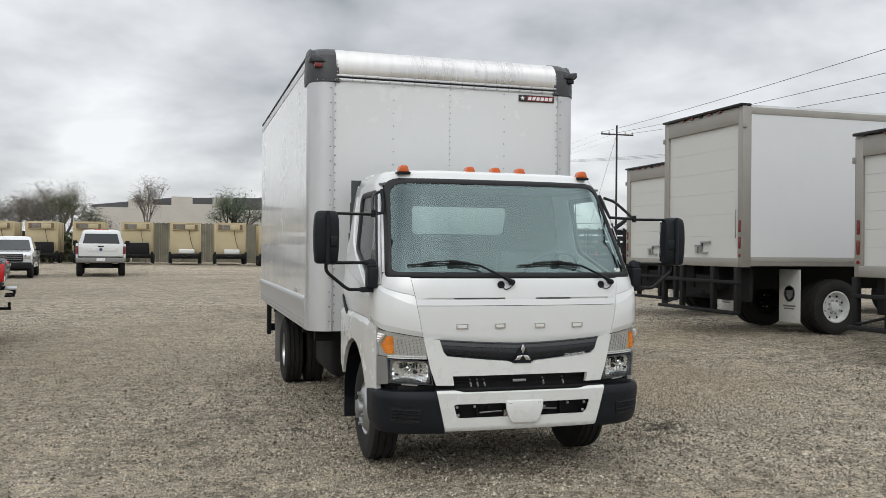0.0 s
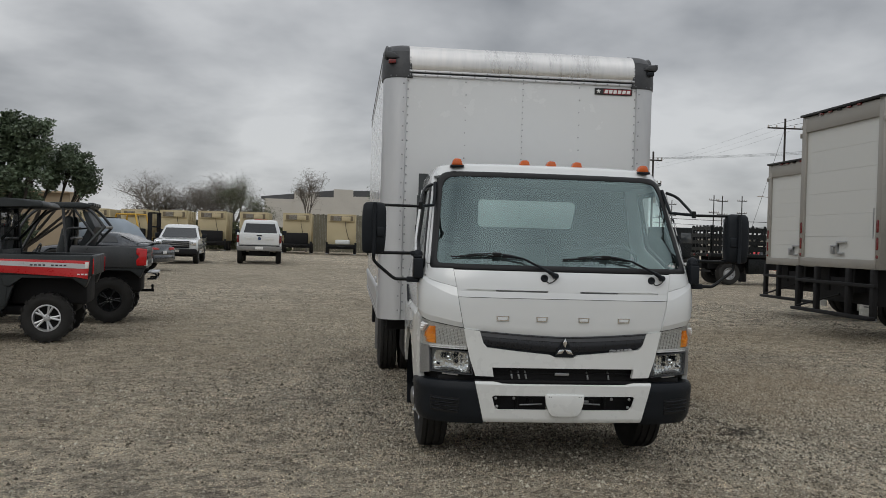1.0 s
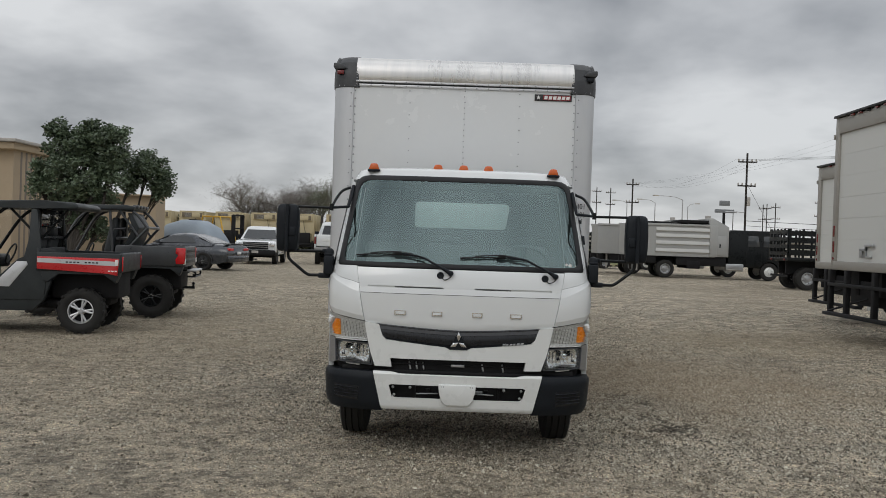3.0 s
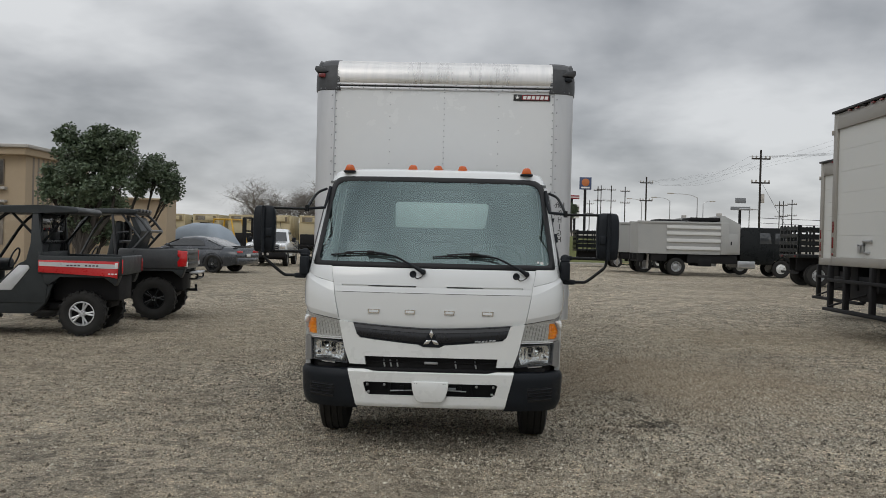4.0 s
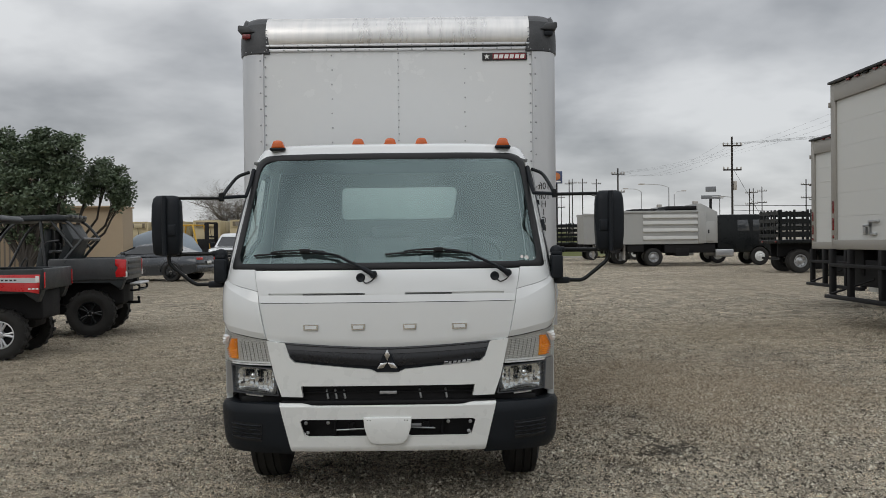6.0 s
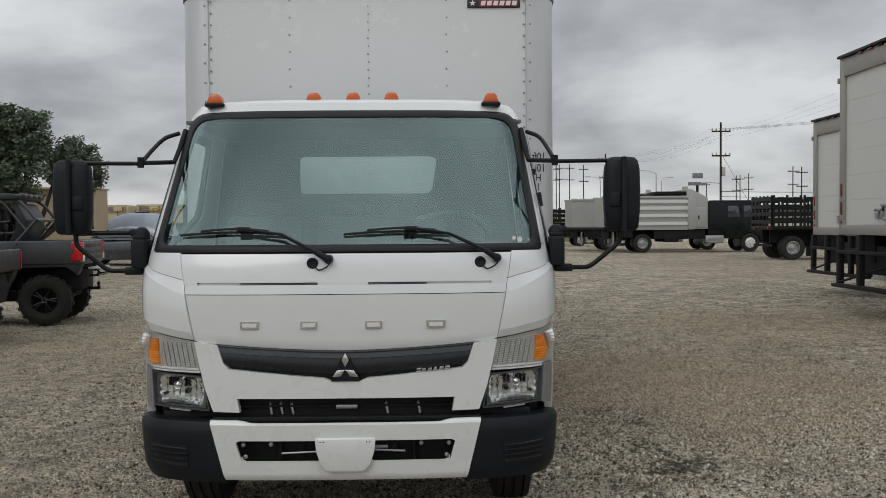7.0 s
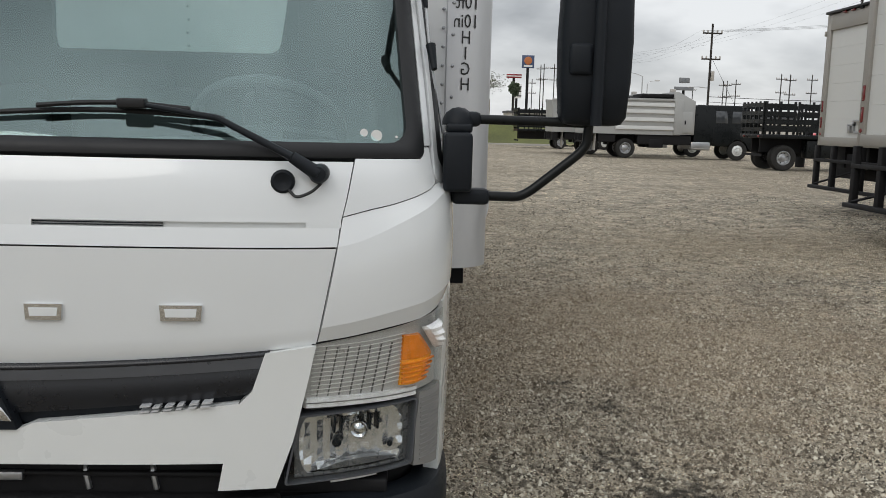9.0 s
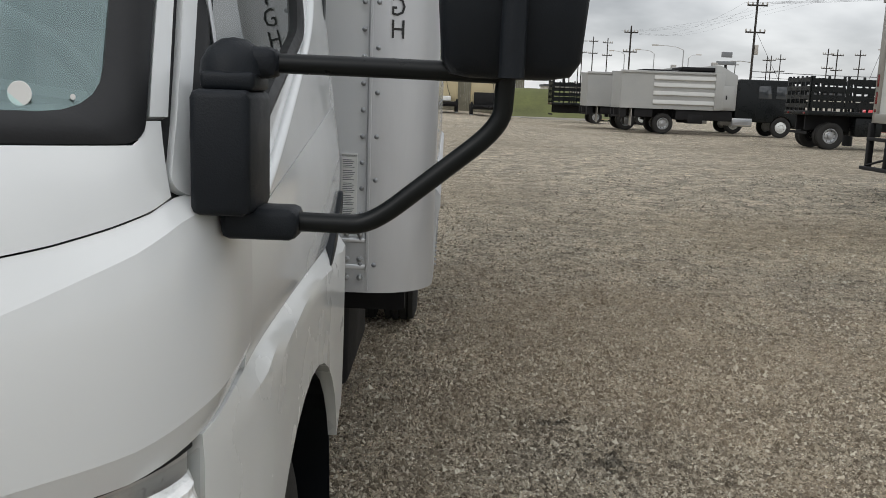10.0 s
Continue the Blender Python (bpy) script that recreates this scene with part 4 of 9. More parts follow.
    for z0, z1, o in ((0.872, 0.881, 0.001), (0.859, 0.868, -0.002)):
        bm = BM()
        ruled(bm, mir([fx(0.679, z1), fx(0.678, z0)], sd), mir([fx(0.925, z1 + 0.004), fx(0.925, z0 + 0.004)], sd), 10, 2, o, 0.012)
        part("bright_sill", bm, M_CUP, ind, "bright lens sill")
    # one amber reflector: upper facet coloured as shaded, lower one as lit
    bm = BM()
    ruled(bm, mir([fx(0.894, 1.010), fx(0.891, 0.952)], sd), mir([fx(0.930, 1.010), fx(0.960, 0.956)], sd), 6, 6, -0.002, 0.02, lambda t: 0.010 * math.sin(math.pi * t))
    part("amber_reflector", bm, M_AMBERSHADE, ind, "amber indicator reflector, upper facet coloured as shaded")
    bm = BM()
    ruled(bm, mir([fx(0.891, 0.951), fx(0.886, 0.893)], sd), mir([fx(0.960, 0.955), fx(0.936, 0.896)], sd), 6, 6, -0.001, 0.02, lambda t: 0.010 * math.sin(math.pi * t))
    amb = part("amber_reflector", bm, M_AMBER, ind, "amber indicator reflector, lower facet coloured as lit")
    bm = BM()
    for k in range(5):
        z = 0.897 + 0.011 * k
        ruled(bm, mir([fx(0.888, z), fx(0.888, z + .004)], sd), mir([fx(0.944 + 0.004 * k, z + .003), fx(0.944 + 0.004 * k, z + .007)], sd), 6, 2, 0.006, 0.006, lambda t: 0.006 * math.sin(math.pi * t))
    part("amber_prism", bm, M_AMBERSHADE, amb, kind="stuff")
    # white base colour stands in for bright sky mirrored in the cup
    bm = BM()
    rows = []
    for j in range(9):
        v = j / 8
        lo_, hi_ = fx(0.964 - 0.030 * v, 0.966 + 0.058 * v), fy(0.215, 0.962 + 0.074 * v)
        rows.append([cab_at(sd * (lo_[0] + (hi_[0] - lo_[0]) * u), lo_[1] + (hi_[1] - lo_[1]) * u, 0.0 + (0.024 + (0.006 if j % 2 else 0.0)) * math.sin(math.pi * min(1, max(0, u))) ** 0.5 * min(1, 4 * v + .3) * min(1, 4 * (1 - v) + .3)) for u in np.linspace(0, 1, 9)])
    sheet(bm, rows)
    part("side_marker_cup", bm, M_CUP, ind, "ribbed side marker cup, its sky glint coloured white", sharp=10)
    bm = BM()
    ruled(bm, mir(up_in, sd), mir(up_out, sd), 22, 8, 0.008, 0.004, lambda t: 0.010 * max(0, math.sin(math.pi * (t - .45) / .55)) if t > .45 else 0)
    lens = part("lens", bm, M_LENS, ind)
    lens.visible_shadow = False
    bm = BM()  # dark line between lamp and panel
    ruled(bm, mir([fx(0.690, 1.012), fy(0.228, 1.068)], sd), mir([fx(0.690, 1.003), fy(0.228, 1.057)], sd), 1, 16, -0.004, 0.02)
    part("lamp_gasket", bm, M_RUBBER, ind)
    # headlamp
    bm = BM()
    ring_o = loop([(0.662, 0.843), (0.925, 0.857), (0.914, 0.698), (0.630, 0.684)], 0.008)
    ring_i = loop([(0.666, 0.840), (0.921, 0.854), (0.911, 0.701), (0.635, 0.687)], 0.008)
    ruled(bm, mir([fx(*p) for p in ring_o], sd), mir([fx(*p) for p in ring_i], sd), 2, 0, 0.006, 0.05)
    lamp = part("headlamp", bm, M_TRIMDARK, truck, "clear headlamp with chrome reflector bowl")
    cx0, cz0, rx0, rz0 = 0.784, 0.770, 0.120, 0.096

    def lamp_z(x, v):
        lo, hi = 0.693 + 0.012 * (x - 0.64) / 0.27, 0.837 + 0.013 * (x - 0.672) / 0.246
        return lo + (hi - lo) * v

    bm = BM()  # grey inner bezel round the bowl
    rim, edge = [], []
    for k in range(49):
        a = 2 * math.pi * k / 48
        c_, s_ = math.cos(a), math.sin(a)
        x_ = cx0 + rx0 * math.copysign(abs(c_) ** 0.72, c_)
        z_ = cz0 + rz0 * math.copysign(abs(s_) ** 0.72, s_)
        rim.append(fx(x_, min(max(z_, lamp_z(x_, 0.05)), lamp_z(x_, 0.98))))
        q_ = max(abs(c_) / 0.9, abs(s_))
        x_ = min(0.918, max(0.642, cx0 + 0.145 * c_ / q_))
        z_ = 0.775 + 0.11 * s_ / q_
        edge.append(fx(x_, min(max(z_, lamp_z(x_, 0.0)), lamp_z(x_, 1.0))))
    ruled(bm, mir(rim, sd), mir(edge, sd), 2, 0, -0.014, 0.004)
    part("inner_bezel", bm, M_BEZEL, lamp, "grey inner bezel")
    bm = BM()  # faceted chrome reflector
    rgl = random.Random(5)
    cc = cab_at(*fx(sd * 0.785, 0.780))
    rows = []
    for j in range(9):
        v = j / 8
        row = []
        for i in range(17):
            x_ = cx0 + rx0 * 1.04 * (2 * i / 16 - 1)
            z_ = lamp_z(x_, 0.05 + 0.94 * v)
            e2 = ((x_ - cx0) / rx0) ** 2 * 0.85 + ((z_ - cz0) / rz0) ** 2 * 0.5
            inside = 0 < i < 16 and 0 < j < 8
            if inside:
                x_, z_ = x_ + rgl.uniform(-0.002, 0.002), z_ + rgl.uniform(-0.003, 0.003)
            flute = (0.0035 if i % 2 else -0.0035) * (1.0 if j > 1 else 0.3)
            o = -0.046 + 0.030 * min(1.0, e2) + (flute + (0.0042 if (i + j) % 2 else -0.0042) + rgl.choice((-0.0015, 0.0, 0.0015)) if inside else 0.0)
            row.append(cab_at(sd * fx(x_, z_)[0], z_, o))
        rows.append(row)
    sheet(bm, rows)
    part("reflector_bowl", bm, M_REFLECT, lamp, sharp=6)
    # added black strips stand in for dark reflections in the bowl's flutes
    for x0_ in (0.742, 0.758, 0.806, 0.824, 0.842):
        bm = BM()
        ruled(bm, mir([fx(x0_, 0.832), fx(x0_ - .001, 0.792)], sd), mir([fx(x0_ + 0.005, 0.832), fx(x0_ + .003, 0.792)], sd), 1, 3, -0.016, 0.02)
        part("reflector_fin", bm, M_BLACKPL, lamp)
    bm = BM()  # the lower lip of the bowl
    arc = [fx(x, 0.706 + 0.014 * (x - .64) / .27 + 0.014 * max(0.0, 1 - ((x - 0.80) / 0.09) ** 2)) for x in np.linspace(0.712, 0.888, 13)]
    ruled(bm, mir(arc, sd), mir([fx(x, 0.704 + 0.014 * (x - .64) / .27) for x in np.linspace(0.712, 0.888, 13)], sd), 2, 0, -0.013, 0.02)
    part("bowl_lip", bm, M_BEZEL, lamp)
    bm = BM()
    lathe(bm, [(0.0, 0.021), (-0.012, 0.021), (-0.014, 0.019), (-0.010, 0.014), (-0.016, 0.006), (-0.017, 0.0001)], (cc.x + sd * 0.008, cc.y + 0.034, cc.z + 0.016), "y", 20)
    part("bulb_shield", bm, M_CHROME, lamp)
    for dx, dz, r in ((-0.036, -0.010, 0.012), (0.088, -0.028, 0.008)):
        bm = BM()
        q_ = cab_at(*fx(sd * (0.785 + dx), 0.780 + dz), -0.018)
        lathe(bm, [(0.02, r), (-0.004, r * .9), (-0.006, 0.0001)], q_, "y", 12)
        part("lamp_cap", bm, M_BLACKPL, lamp)
    bm = BM()
    ruled(bm, mir([fx(0.668, 0.838), fx(0.640, 0.691)], sd), mir([fx(0.918, 0.851), fx(0.908, 0.704)], sd), 10, 6, 0.004, 0.004)
    lens = part("lens", bm, M_LENS, lamp)
    lens.visible_shadow = False
    bm = BM()
    ruled(bm, mir([fx(0.93, 0.868), fx(0.922, 0.79), fx(0.918, 0.690)], sd), mir([fy(0.229, 0.873), fy(0.229, 0.79), fy(0.229, 0.672)], sd), 8, 10, 0.004, 0.03)
    part("lamp_side_trim", bm, M_GREY, truck, "silver-grey trim beside the headlamp")
    bm = BM()
    for k in range(14):
        z = 0.70 + 0.0115 * k
        ruled(bm, mir([fx(0.932, z), fy(0.222, z)], sd), mir([fx(0.932, z + .004), fy(0.222, z + .004)], sd), 1, 8, 0.0062, 0.003)
    part("trim_line", bm, M_GREY, truck)

# windscreen
WS_O = loop([(-0.930, 1.413), (0.930, 1.413), (0.852, 2.122), (-0.852, 2.122)], (0.022, 0.022, 0.10, 0.10))
WS_I = loop([(-0.890, 1.446), (0.890, 1.446), (0.818, 2.086), (-0.818, 2.086)], (0.05, 0.05, 0.09, 0.09))
bm = BM()
ruled(bm, [fx(*p) for p in WS_O], [fx(*p) for p in WS_I], 4, 0, 0.005, 0.03, lambda t: 0.006 * math.sin(math.pi * t) ** .7)
part("windscreen_seal", bm, M_RUBBER, truck, "black rubber windscreen seal")
bm = BM()
rows = []
for z in np.linspace(1.425, 2.10, 17):
    hw = 0.900 + (0.828 - 0.900) * (z - 1.425) / 0.675
    rows.append([cab_at(*fx(x, z), 0.0) for x in np.linspace(-hw, hw, 41)])
sheet(bm, rows)
ws = part("windscreen", bm, M_WIND, truck, "clear laminated windscreen")
ws.visible_shadow = False
for x, z, r in ((0.792, 1.470, 0.009), (0.820, 1.464, 0.013), (0.865, 1.462, 0.003)):
    bm = BM()
    c = cab_at(*fx(x, z), 0.003)
    lathe(bm, [(0.0, r), (-0.0008, r * .97), (-0.0008, 0.0001)], c, "y", 16)
    part("inspection_sticker", bm, M_WHITEMARK, truck, "small round white sticker")

# wipers
for dx in (-0.075, 0.700):
    bm = BM()
    piv = cab_at(*fx(dx, 1.378), 0.012)
    a1 = cab_at(*fx(dx - 0.06, 1.400), 0.040)
    kink = cab_at(*fx(dx - 0.22, 1.478), 0.036)
    mid = cab_at(*fx(dx - 0.40, 1.504), 0.038)
    lathe(bm, [(0.02, 0.021), (-0.028, 0.021), (-0.038, 0.016), (-0.040, 0.0001)], piv, "y", 16)
    tube(bm, [piv + Vector((0, -0.026, 0)), a1, ], 0.017, 10, 0.013)
    tube(bm, [a1, kink, mid], 0.0095, 8, 0.005)
    wip = part("wiper_arm", bm, M_BLACKPL, truck, "black wiper arm")
    bm = BM()
    pts = [cab_at(*fx(dx - 0.71 + 0.05 * k, 1.488 + 0.012 * math.sin(math.pi * k / 10.0)), 0.014) for k in range(11)]
    tube(bm, pts, 0.0065, 6)
    pts = [cab_at(*fx(dx - 0.60 + 0.04 * k, 1.498 + 0.010 * math.sin(math.pi * k / 8.0)), 0.030) for k in range(9)]
    tube(bm, pts, 0.006, 6)
    box(bm, mid.x - 0.03, mid.x + 0.03, mid.y - 0.012, mid.y + 0.02, mid.z - 0.012, mid.z + 0.010, 0.004)
    part("wiper_blade", bm, M_RUBBER, wip)
    bm = BM()
    cpt = cab_at(*fx(dx - 0.075, 1.364), 0.0)
    lathe(bm, [(0.0, 0.026), (-0.012, 0.026), (-0.016, 0.020), (-0.010, 0.006), (-0.010, 0.0001)], cpt, "y", 18)
    part("pivot_cap", bm, M_BLACKPL, truck)
    bm = BM()
    tube(bm, smooth_pts([cpt + Vector((0.012, -0.012, -0.016)), cpt + Vector((0.03, -0.02, -0.035)), cpt + Vector((0.065, -0.02, -0.02)), piv + Vector((0.005, -0.02, -0.02))], 4), 0.0035, 6)
    part("washer_hose", bm, M_RUBBER, truck)

# pillars, doors, fenders
for sd in (1, -1):
    bm = BM()
    zz = np.linspace(1.4425, 2.13, 15)
    a = [fx(0.934 + (0.856 - 0.934) * (z - 1.400) / 0.722, z) for z in zz]
    b = [fx(0.970 * CAB_W(z), z) for z in zz]
    ruled(bm, mir(a, sd), mir(b, sd), 6, 0, 0.004, 0.05)
    part("windscreen_pillar", bm, M_WHITE, truck)
    bm = BM()  # dark gap round the door's front edge and under the pillar
    zz = np.linspace(1.345, 2.12, 15)
    ruled(bm, mir([fx(0.962 * CAB_W(z), z) for z in zz], sd), mir([fx(0.984 * CAB_W(z), z) for z in zz], sd), 2, 0, -0.006, 0.03)
    ruled(bm, mir([fx(0.900, 1.452), fy(0.250, 1.452)], sd), mir([fx(0.900, 1.428), fy(0.250, 1.428)], sd), 2, 8, -0.006, 0.03)
    part("panel_gap", bm, M_RUBBER, truck)
    bm = BM()  # rear quarter behind the door
    zz = np.linspace(0.72, 2.12, 15)
    ruled(bm, mir([fy(1.459, z) for z in zz], sd), mir([fy(1.518, z) for z in zz], sd), 2, 0, 0.003, 0.03)
    part("rear_quarter", bm, M_WHITE, truck)
    bm = BM()  # lower door
    yy = np.linspace(0.405, 1.455, 16)
    ruled(bm, mir([fy(y, 1.285 + 0.155 * (y - 0.405) / 1.05) for y in yy], sd), mir([fy(y, FENDER_Z(y) + 0.004) for y in yy], sd), 10, 0, 0.006, 0.03, lambda t: 0.008 * math.sin(math.pi * t))
    door = part("door", bm, M_WHITE, truck, "white cab door")

    def side_loop(c, r):
        return [fy(p[0], p[1]) for p in loop(c, r)]
    wi = [(0.262, 1.408), (0.375, 1.334), (1.13, 1.590), (1.20, 2.04), (0.655, 2.04)]
    bm = BM()  # upper door frame
    ruled(bm, mir(side_loop([(0.216, 1.366), (0.405, 1.287), (1.455, 1.440), (1.455, 2.10), (0.656, 2.10)], 0.02), sd), mir(side_loop(wi, (0.02, 0.02, 0.06, 0.06, 0.06)), sd), 4, 0, 0.005, 0.03)
    part("window_frame", bm, M_WHITE, door)
    bm = BM()
    ruled(bm, mir(side_loop(wi, (0.02, 0.02, 0.06, 0.06, 0.06)), sd), mir(side_loop([(0.305, 1.430), (0.40, 1.372), (1.07, 1.605), (1.14, 2.0), (0.685, 2.0)], (0.02, 0.02, 0.05, 0.05, 0.05)), sd), 3, 0, 0.004, 0.02, lambda t: 0.008 * math.sin(math.pi * t))
    part("window_seal", bm, M_RUBBER, door)
    bm = BM()
    sheet(bm, [[cab_at(sd * fy(y0 + (y1 - y0) * v, z0 + (z1 - z0) * v)[0], z0 + (z1 - z0) * v, -0.004) for v in np.linspace(0, 1, 9)] for y0, z0, y1, z1 in [(0.31 + 0.80 * u, 1.36 + 0.235 * u, 0.665 + 0.49 * u, 2.01) for u in np.linspace(0, 1, 9)]])
    g = part("window", bm, M_BLUETINT, door, "tinted side window")
    g.visible_shadow = False
    bm = BM()  # raised lip under and behind the window
    lip = [(0.43, 1.285), (0.63, 1.357), (0.91, 1.480), (1.09, 1.560), (1.22, 1.645), (1.29, 1.76), (1.32, 1.88), (1.33, 2.02)]
    tube(bm, smooth_pts([cab_at(sd * fy(y, z)[0], z, 0.006) for y, z in lip], 4), 0.013, 8)
    part("door_lip", bm, M_WHITE, door)
    bm = BM()
    p0 = cab_at(sd * fy(1.33, 1.15)[0], 1.15, 0.0)
    prism(bm, [(1.17, 1.075), (1.21, 1.070), (1.30, 1.110), (1.425, 1.185), (1.435, 1.235), (1.405, 1.235), (1.33, 1.175)], "x", p0.x - sd * 0.01, p0.x + sd * 0.022, 0.006)
    part("door_handle", bm, M_BLACKPL, door, "black door handle")
    bm = BM()  # fender over the wheel, standing slightly proud
    ys = [0.237, 0.28, 0.33, 0.38, 0.43] + [0.93 - 0.50 * math.cos(a) for a in np.linspace(0.28, math.pi - 0.35, 15)] + [1.435, 1.45, 1.465]
    rows_f, rows_b = [], []
    for y in ys:
        low_z = 0.62 if y <= 0.435 else 0.66 if y >= 1.425 else max(0.60, 0.40 + math.sqrt(max(0.0, 0.25 - (y - 0.93) ** 2)) * 1.04)
        top_z = FENDER_Z(y)
        proud = 0.003 + 0.019 * step01((y - 0.24) / 0.30)
        fr, ba = [], []
        for k in range(15):
            z = top_z + (low_z - top_z) * k / 14
            o = 0.004 + proud * min(1.0, (top_z - z) / 0.034)
            fr.append(cab_at(sd * fy(y, z)[0], z, o)), ba.append(cab_at(sd * fy(y, z)[0], z, -0.03))
        rows_f.append(fr), rows_b.append(ba)
    slab(bm, rows_f, rows_b)
    part("fender", bm, M_WHITE2, truck, "white wheel-arch fender", sharp=20)
    bm = BM()  # black arch lining
    rows = []
    for a in np.linspace(0.0, math.pi, 17):
        rows.append([Vector((sd * x, 0.93 - 0.49 * math.cos(a), 0.40 + 0.50 * math.sin(a))) for x in (0.55, 0.75, 0.99)])
    sheet(bm, rows)
    bmesh.ops.solidify(bm, geom=bm.faces[:], thickness=0.01)
    part("wheel_arch", bm, M_BLACKPL, truck, "black wheel-arch liner")
    bm = BM()
    box(bm, sd * 0.62, sd * 0.98, 1.47, 1.485, 0.22, 0.72, 0.006)
    part("mudflap", bm, M_BLACKPL, truck, "black front mudflap")

# roof
bm = BM()
rows = []
for z, ins, zup in ((2.095, 0.0, 2.095), (2.120, 0.0, 2.120), (2.142, 0.004, 2.145), (2.160, 0.016, 2.165), (2.172, 0.040, 2.180), (2.18, 0.10, 2.192), (2.185, 0.25, 2.202), (2.19, 0.55, 2.208), (2.19, 0.84, 2.21)):
    row = []
    for s in list(np.linspace(-CAB_L - 0.59, CAB_L + 0.59, 61)):
        p = cab_raw(s, min(z, 2.14))
        p.z = zup
        c = Vector((0, 1.15, zup))
        d = c - p
        p += Vector((d.x * ins, d.y * ins * 0.9, 0))
        row.append(p)
    rows.append(row)
sheet(bm, rows)
part("cab_roof", bm, M_WHITE, truck, "white cab roof")
bm = BM()
box(bm, -0.84, 0.84, 1.15, 1.520, 2.150, 2.195, 0.02)
part("roof_rear", bm, M_WHITE, truck)
for x in (-0.717, -0.204, 0.0, 0.199, 0.717):
    bm = BM()
    y0, z0 = 0.585, 2.166 if abs(x) < .5 else 2.160
    box(bm, x - 0.050, x + 0.050, y0 - 0.035, y0 + 0.06, z0 - 0.004, z0 + 0.014, 0.006)
    ml = part("marker_lamp", bm, M_BLACKPL, truck, "amber cab roof marker lamp")
    bm = BM()
    prism(bm, [(x - 0.043, z0 + 0.013), (x + 0.043, z0 + 0.013), (x + 0.028, z0 + 0.055), (x + 0.016, z0 + 0.062), (x - 0.016, z0 + 0.062), (x - 0.028, z0 + 0.055)], "y", y0 - 0.026, y0 + 0.05, 0.006)
    part("amber_lens", bm, M_ORANGE, ml)

# back wall and inside of the cab
bm = BM()
yb0, yb1 = 1.490, 1.520
box(bm, -0.95, 0.95, yb0, yb1, 0.70, 1.735)
box(bm, -0.93, 0.93, yb0, yb1, 1.985, 2.17)
box(bm, -0.94, -0.432, yb0, yb1, 1.735, 1.985)
box(bm, 0.472, 0.94, yb0, yb1, 1.735, 1.985)
part("cab_back", bm, M_INT, truck, "grey inner back wall of the cab")
bm = BM()
box(bm, -0.435, 0.475, 1.498, 1.504, 1.728, 1.985)
g = part("rear_window", bm, M_BLUETINT, truck, "pale rear window")
g.visible_shadow = False
bm = BM()  # rounded surround
inner = [Vector((x, z)) for x, z in loop([(-0.416, 1.736), (0.410, 1.736), (0.446, 1.970), (-0.416, 1.970)], (0.035, 0.045, 0.05, 0.035))]
outer = []
for p in inner:
    d_ = p - Vector((0.02, 1.855))
    k = 1 / max(abs(d_.x) / 0.46, abs(d_.y) / 0.14)
    outer.append(Vector((0.02, 1.855)) + d_ * max(1.01, k))
slab(bm, [[Vector((p.x, 1.485, p.y)) for p in r] for r in (inner, outer)], [[Vector((p.x, 1.524, p.y)) for p in r] for r in (inner, outer)])
part("window_seal", bm, M_INT, truck)
bm = BM()
box(bm, -0.88, 0.88, 0.62, 1.49, 2.075, 2.09)
part("headliner", bm, M_INTHEAD, truck)
bm = BM()
box(bm, -0.93, 0.93, 0.16, 0.60, 1.10, 1.40, 0.05)
box(bm, 0.22, 0.74, 0.20, 0.60, 1.36, 1.445, 0.04)
box(bm, -0.90, 0.90, 0.30, 1.44, 0.96, 1.00)
part("dashboard", bm, M_INT, truck, "dark grey dashboard")
for x0, x1 in ((-0.86, -0.36), (-0.32, 0.18), (0.28, 0.80)):
    bm = BM()
    box(bm, x0, x1, 0.85, 1.35, 1.00, 1.18, 0.05)
    box(bm, x0 + .02, x1 - .02, 1.28, 1.41, 1.12, 1.60, 0.05)
    box(bm, (x0 + x1) / 2 - .13, (x0 + x1) / 2 + .13, 1.31, 1.40, 1.58, 1.68, 0.04)
    part("seat", bm, M_INT, truck, "dark grey cab seat")
bm = BM()
rot = Matrix.Translation((0.50, 0.66, 1.47)) @ Matrix.Rotation(radians(-38), 4, "X")
tube(bm, [rot @ Vector((0.205 * math.cos(a), 0.205 * math.sin(a), 0)) for a in np.linspace(0, 2 * math.pi, 33)], 0.016, 8, caps=False)
for a in (0.2, math.pi - 0.2, -math.pi / 2):
    tube(bm, [rot @ Vector((0, 0, 0)), rot @ Vector((0.2 * math.cos(a), 0.2 * math.sin(a), 0))], 0.018, 6)
tube(bm, [rot @ Vector((0, 0, 0)), (0.50, 0.50, 1.30)], 0.04, 8)
part("steering_wheel", bm, M_INT, truck, "black steering wheel")

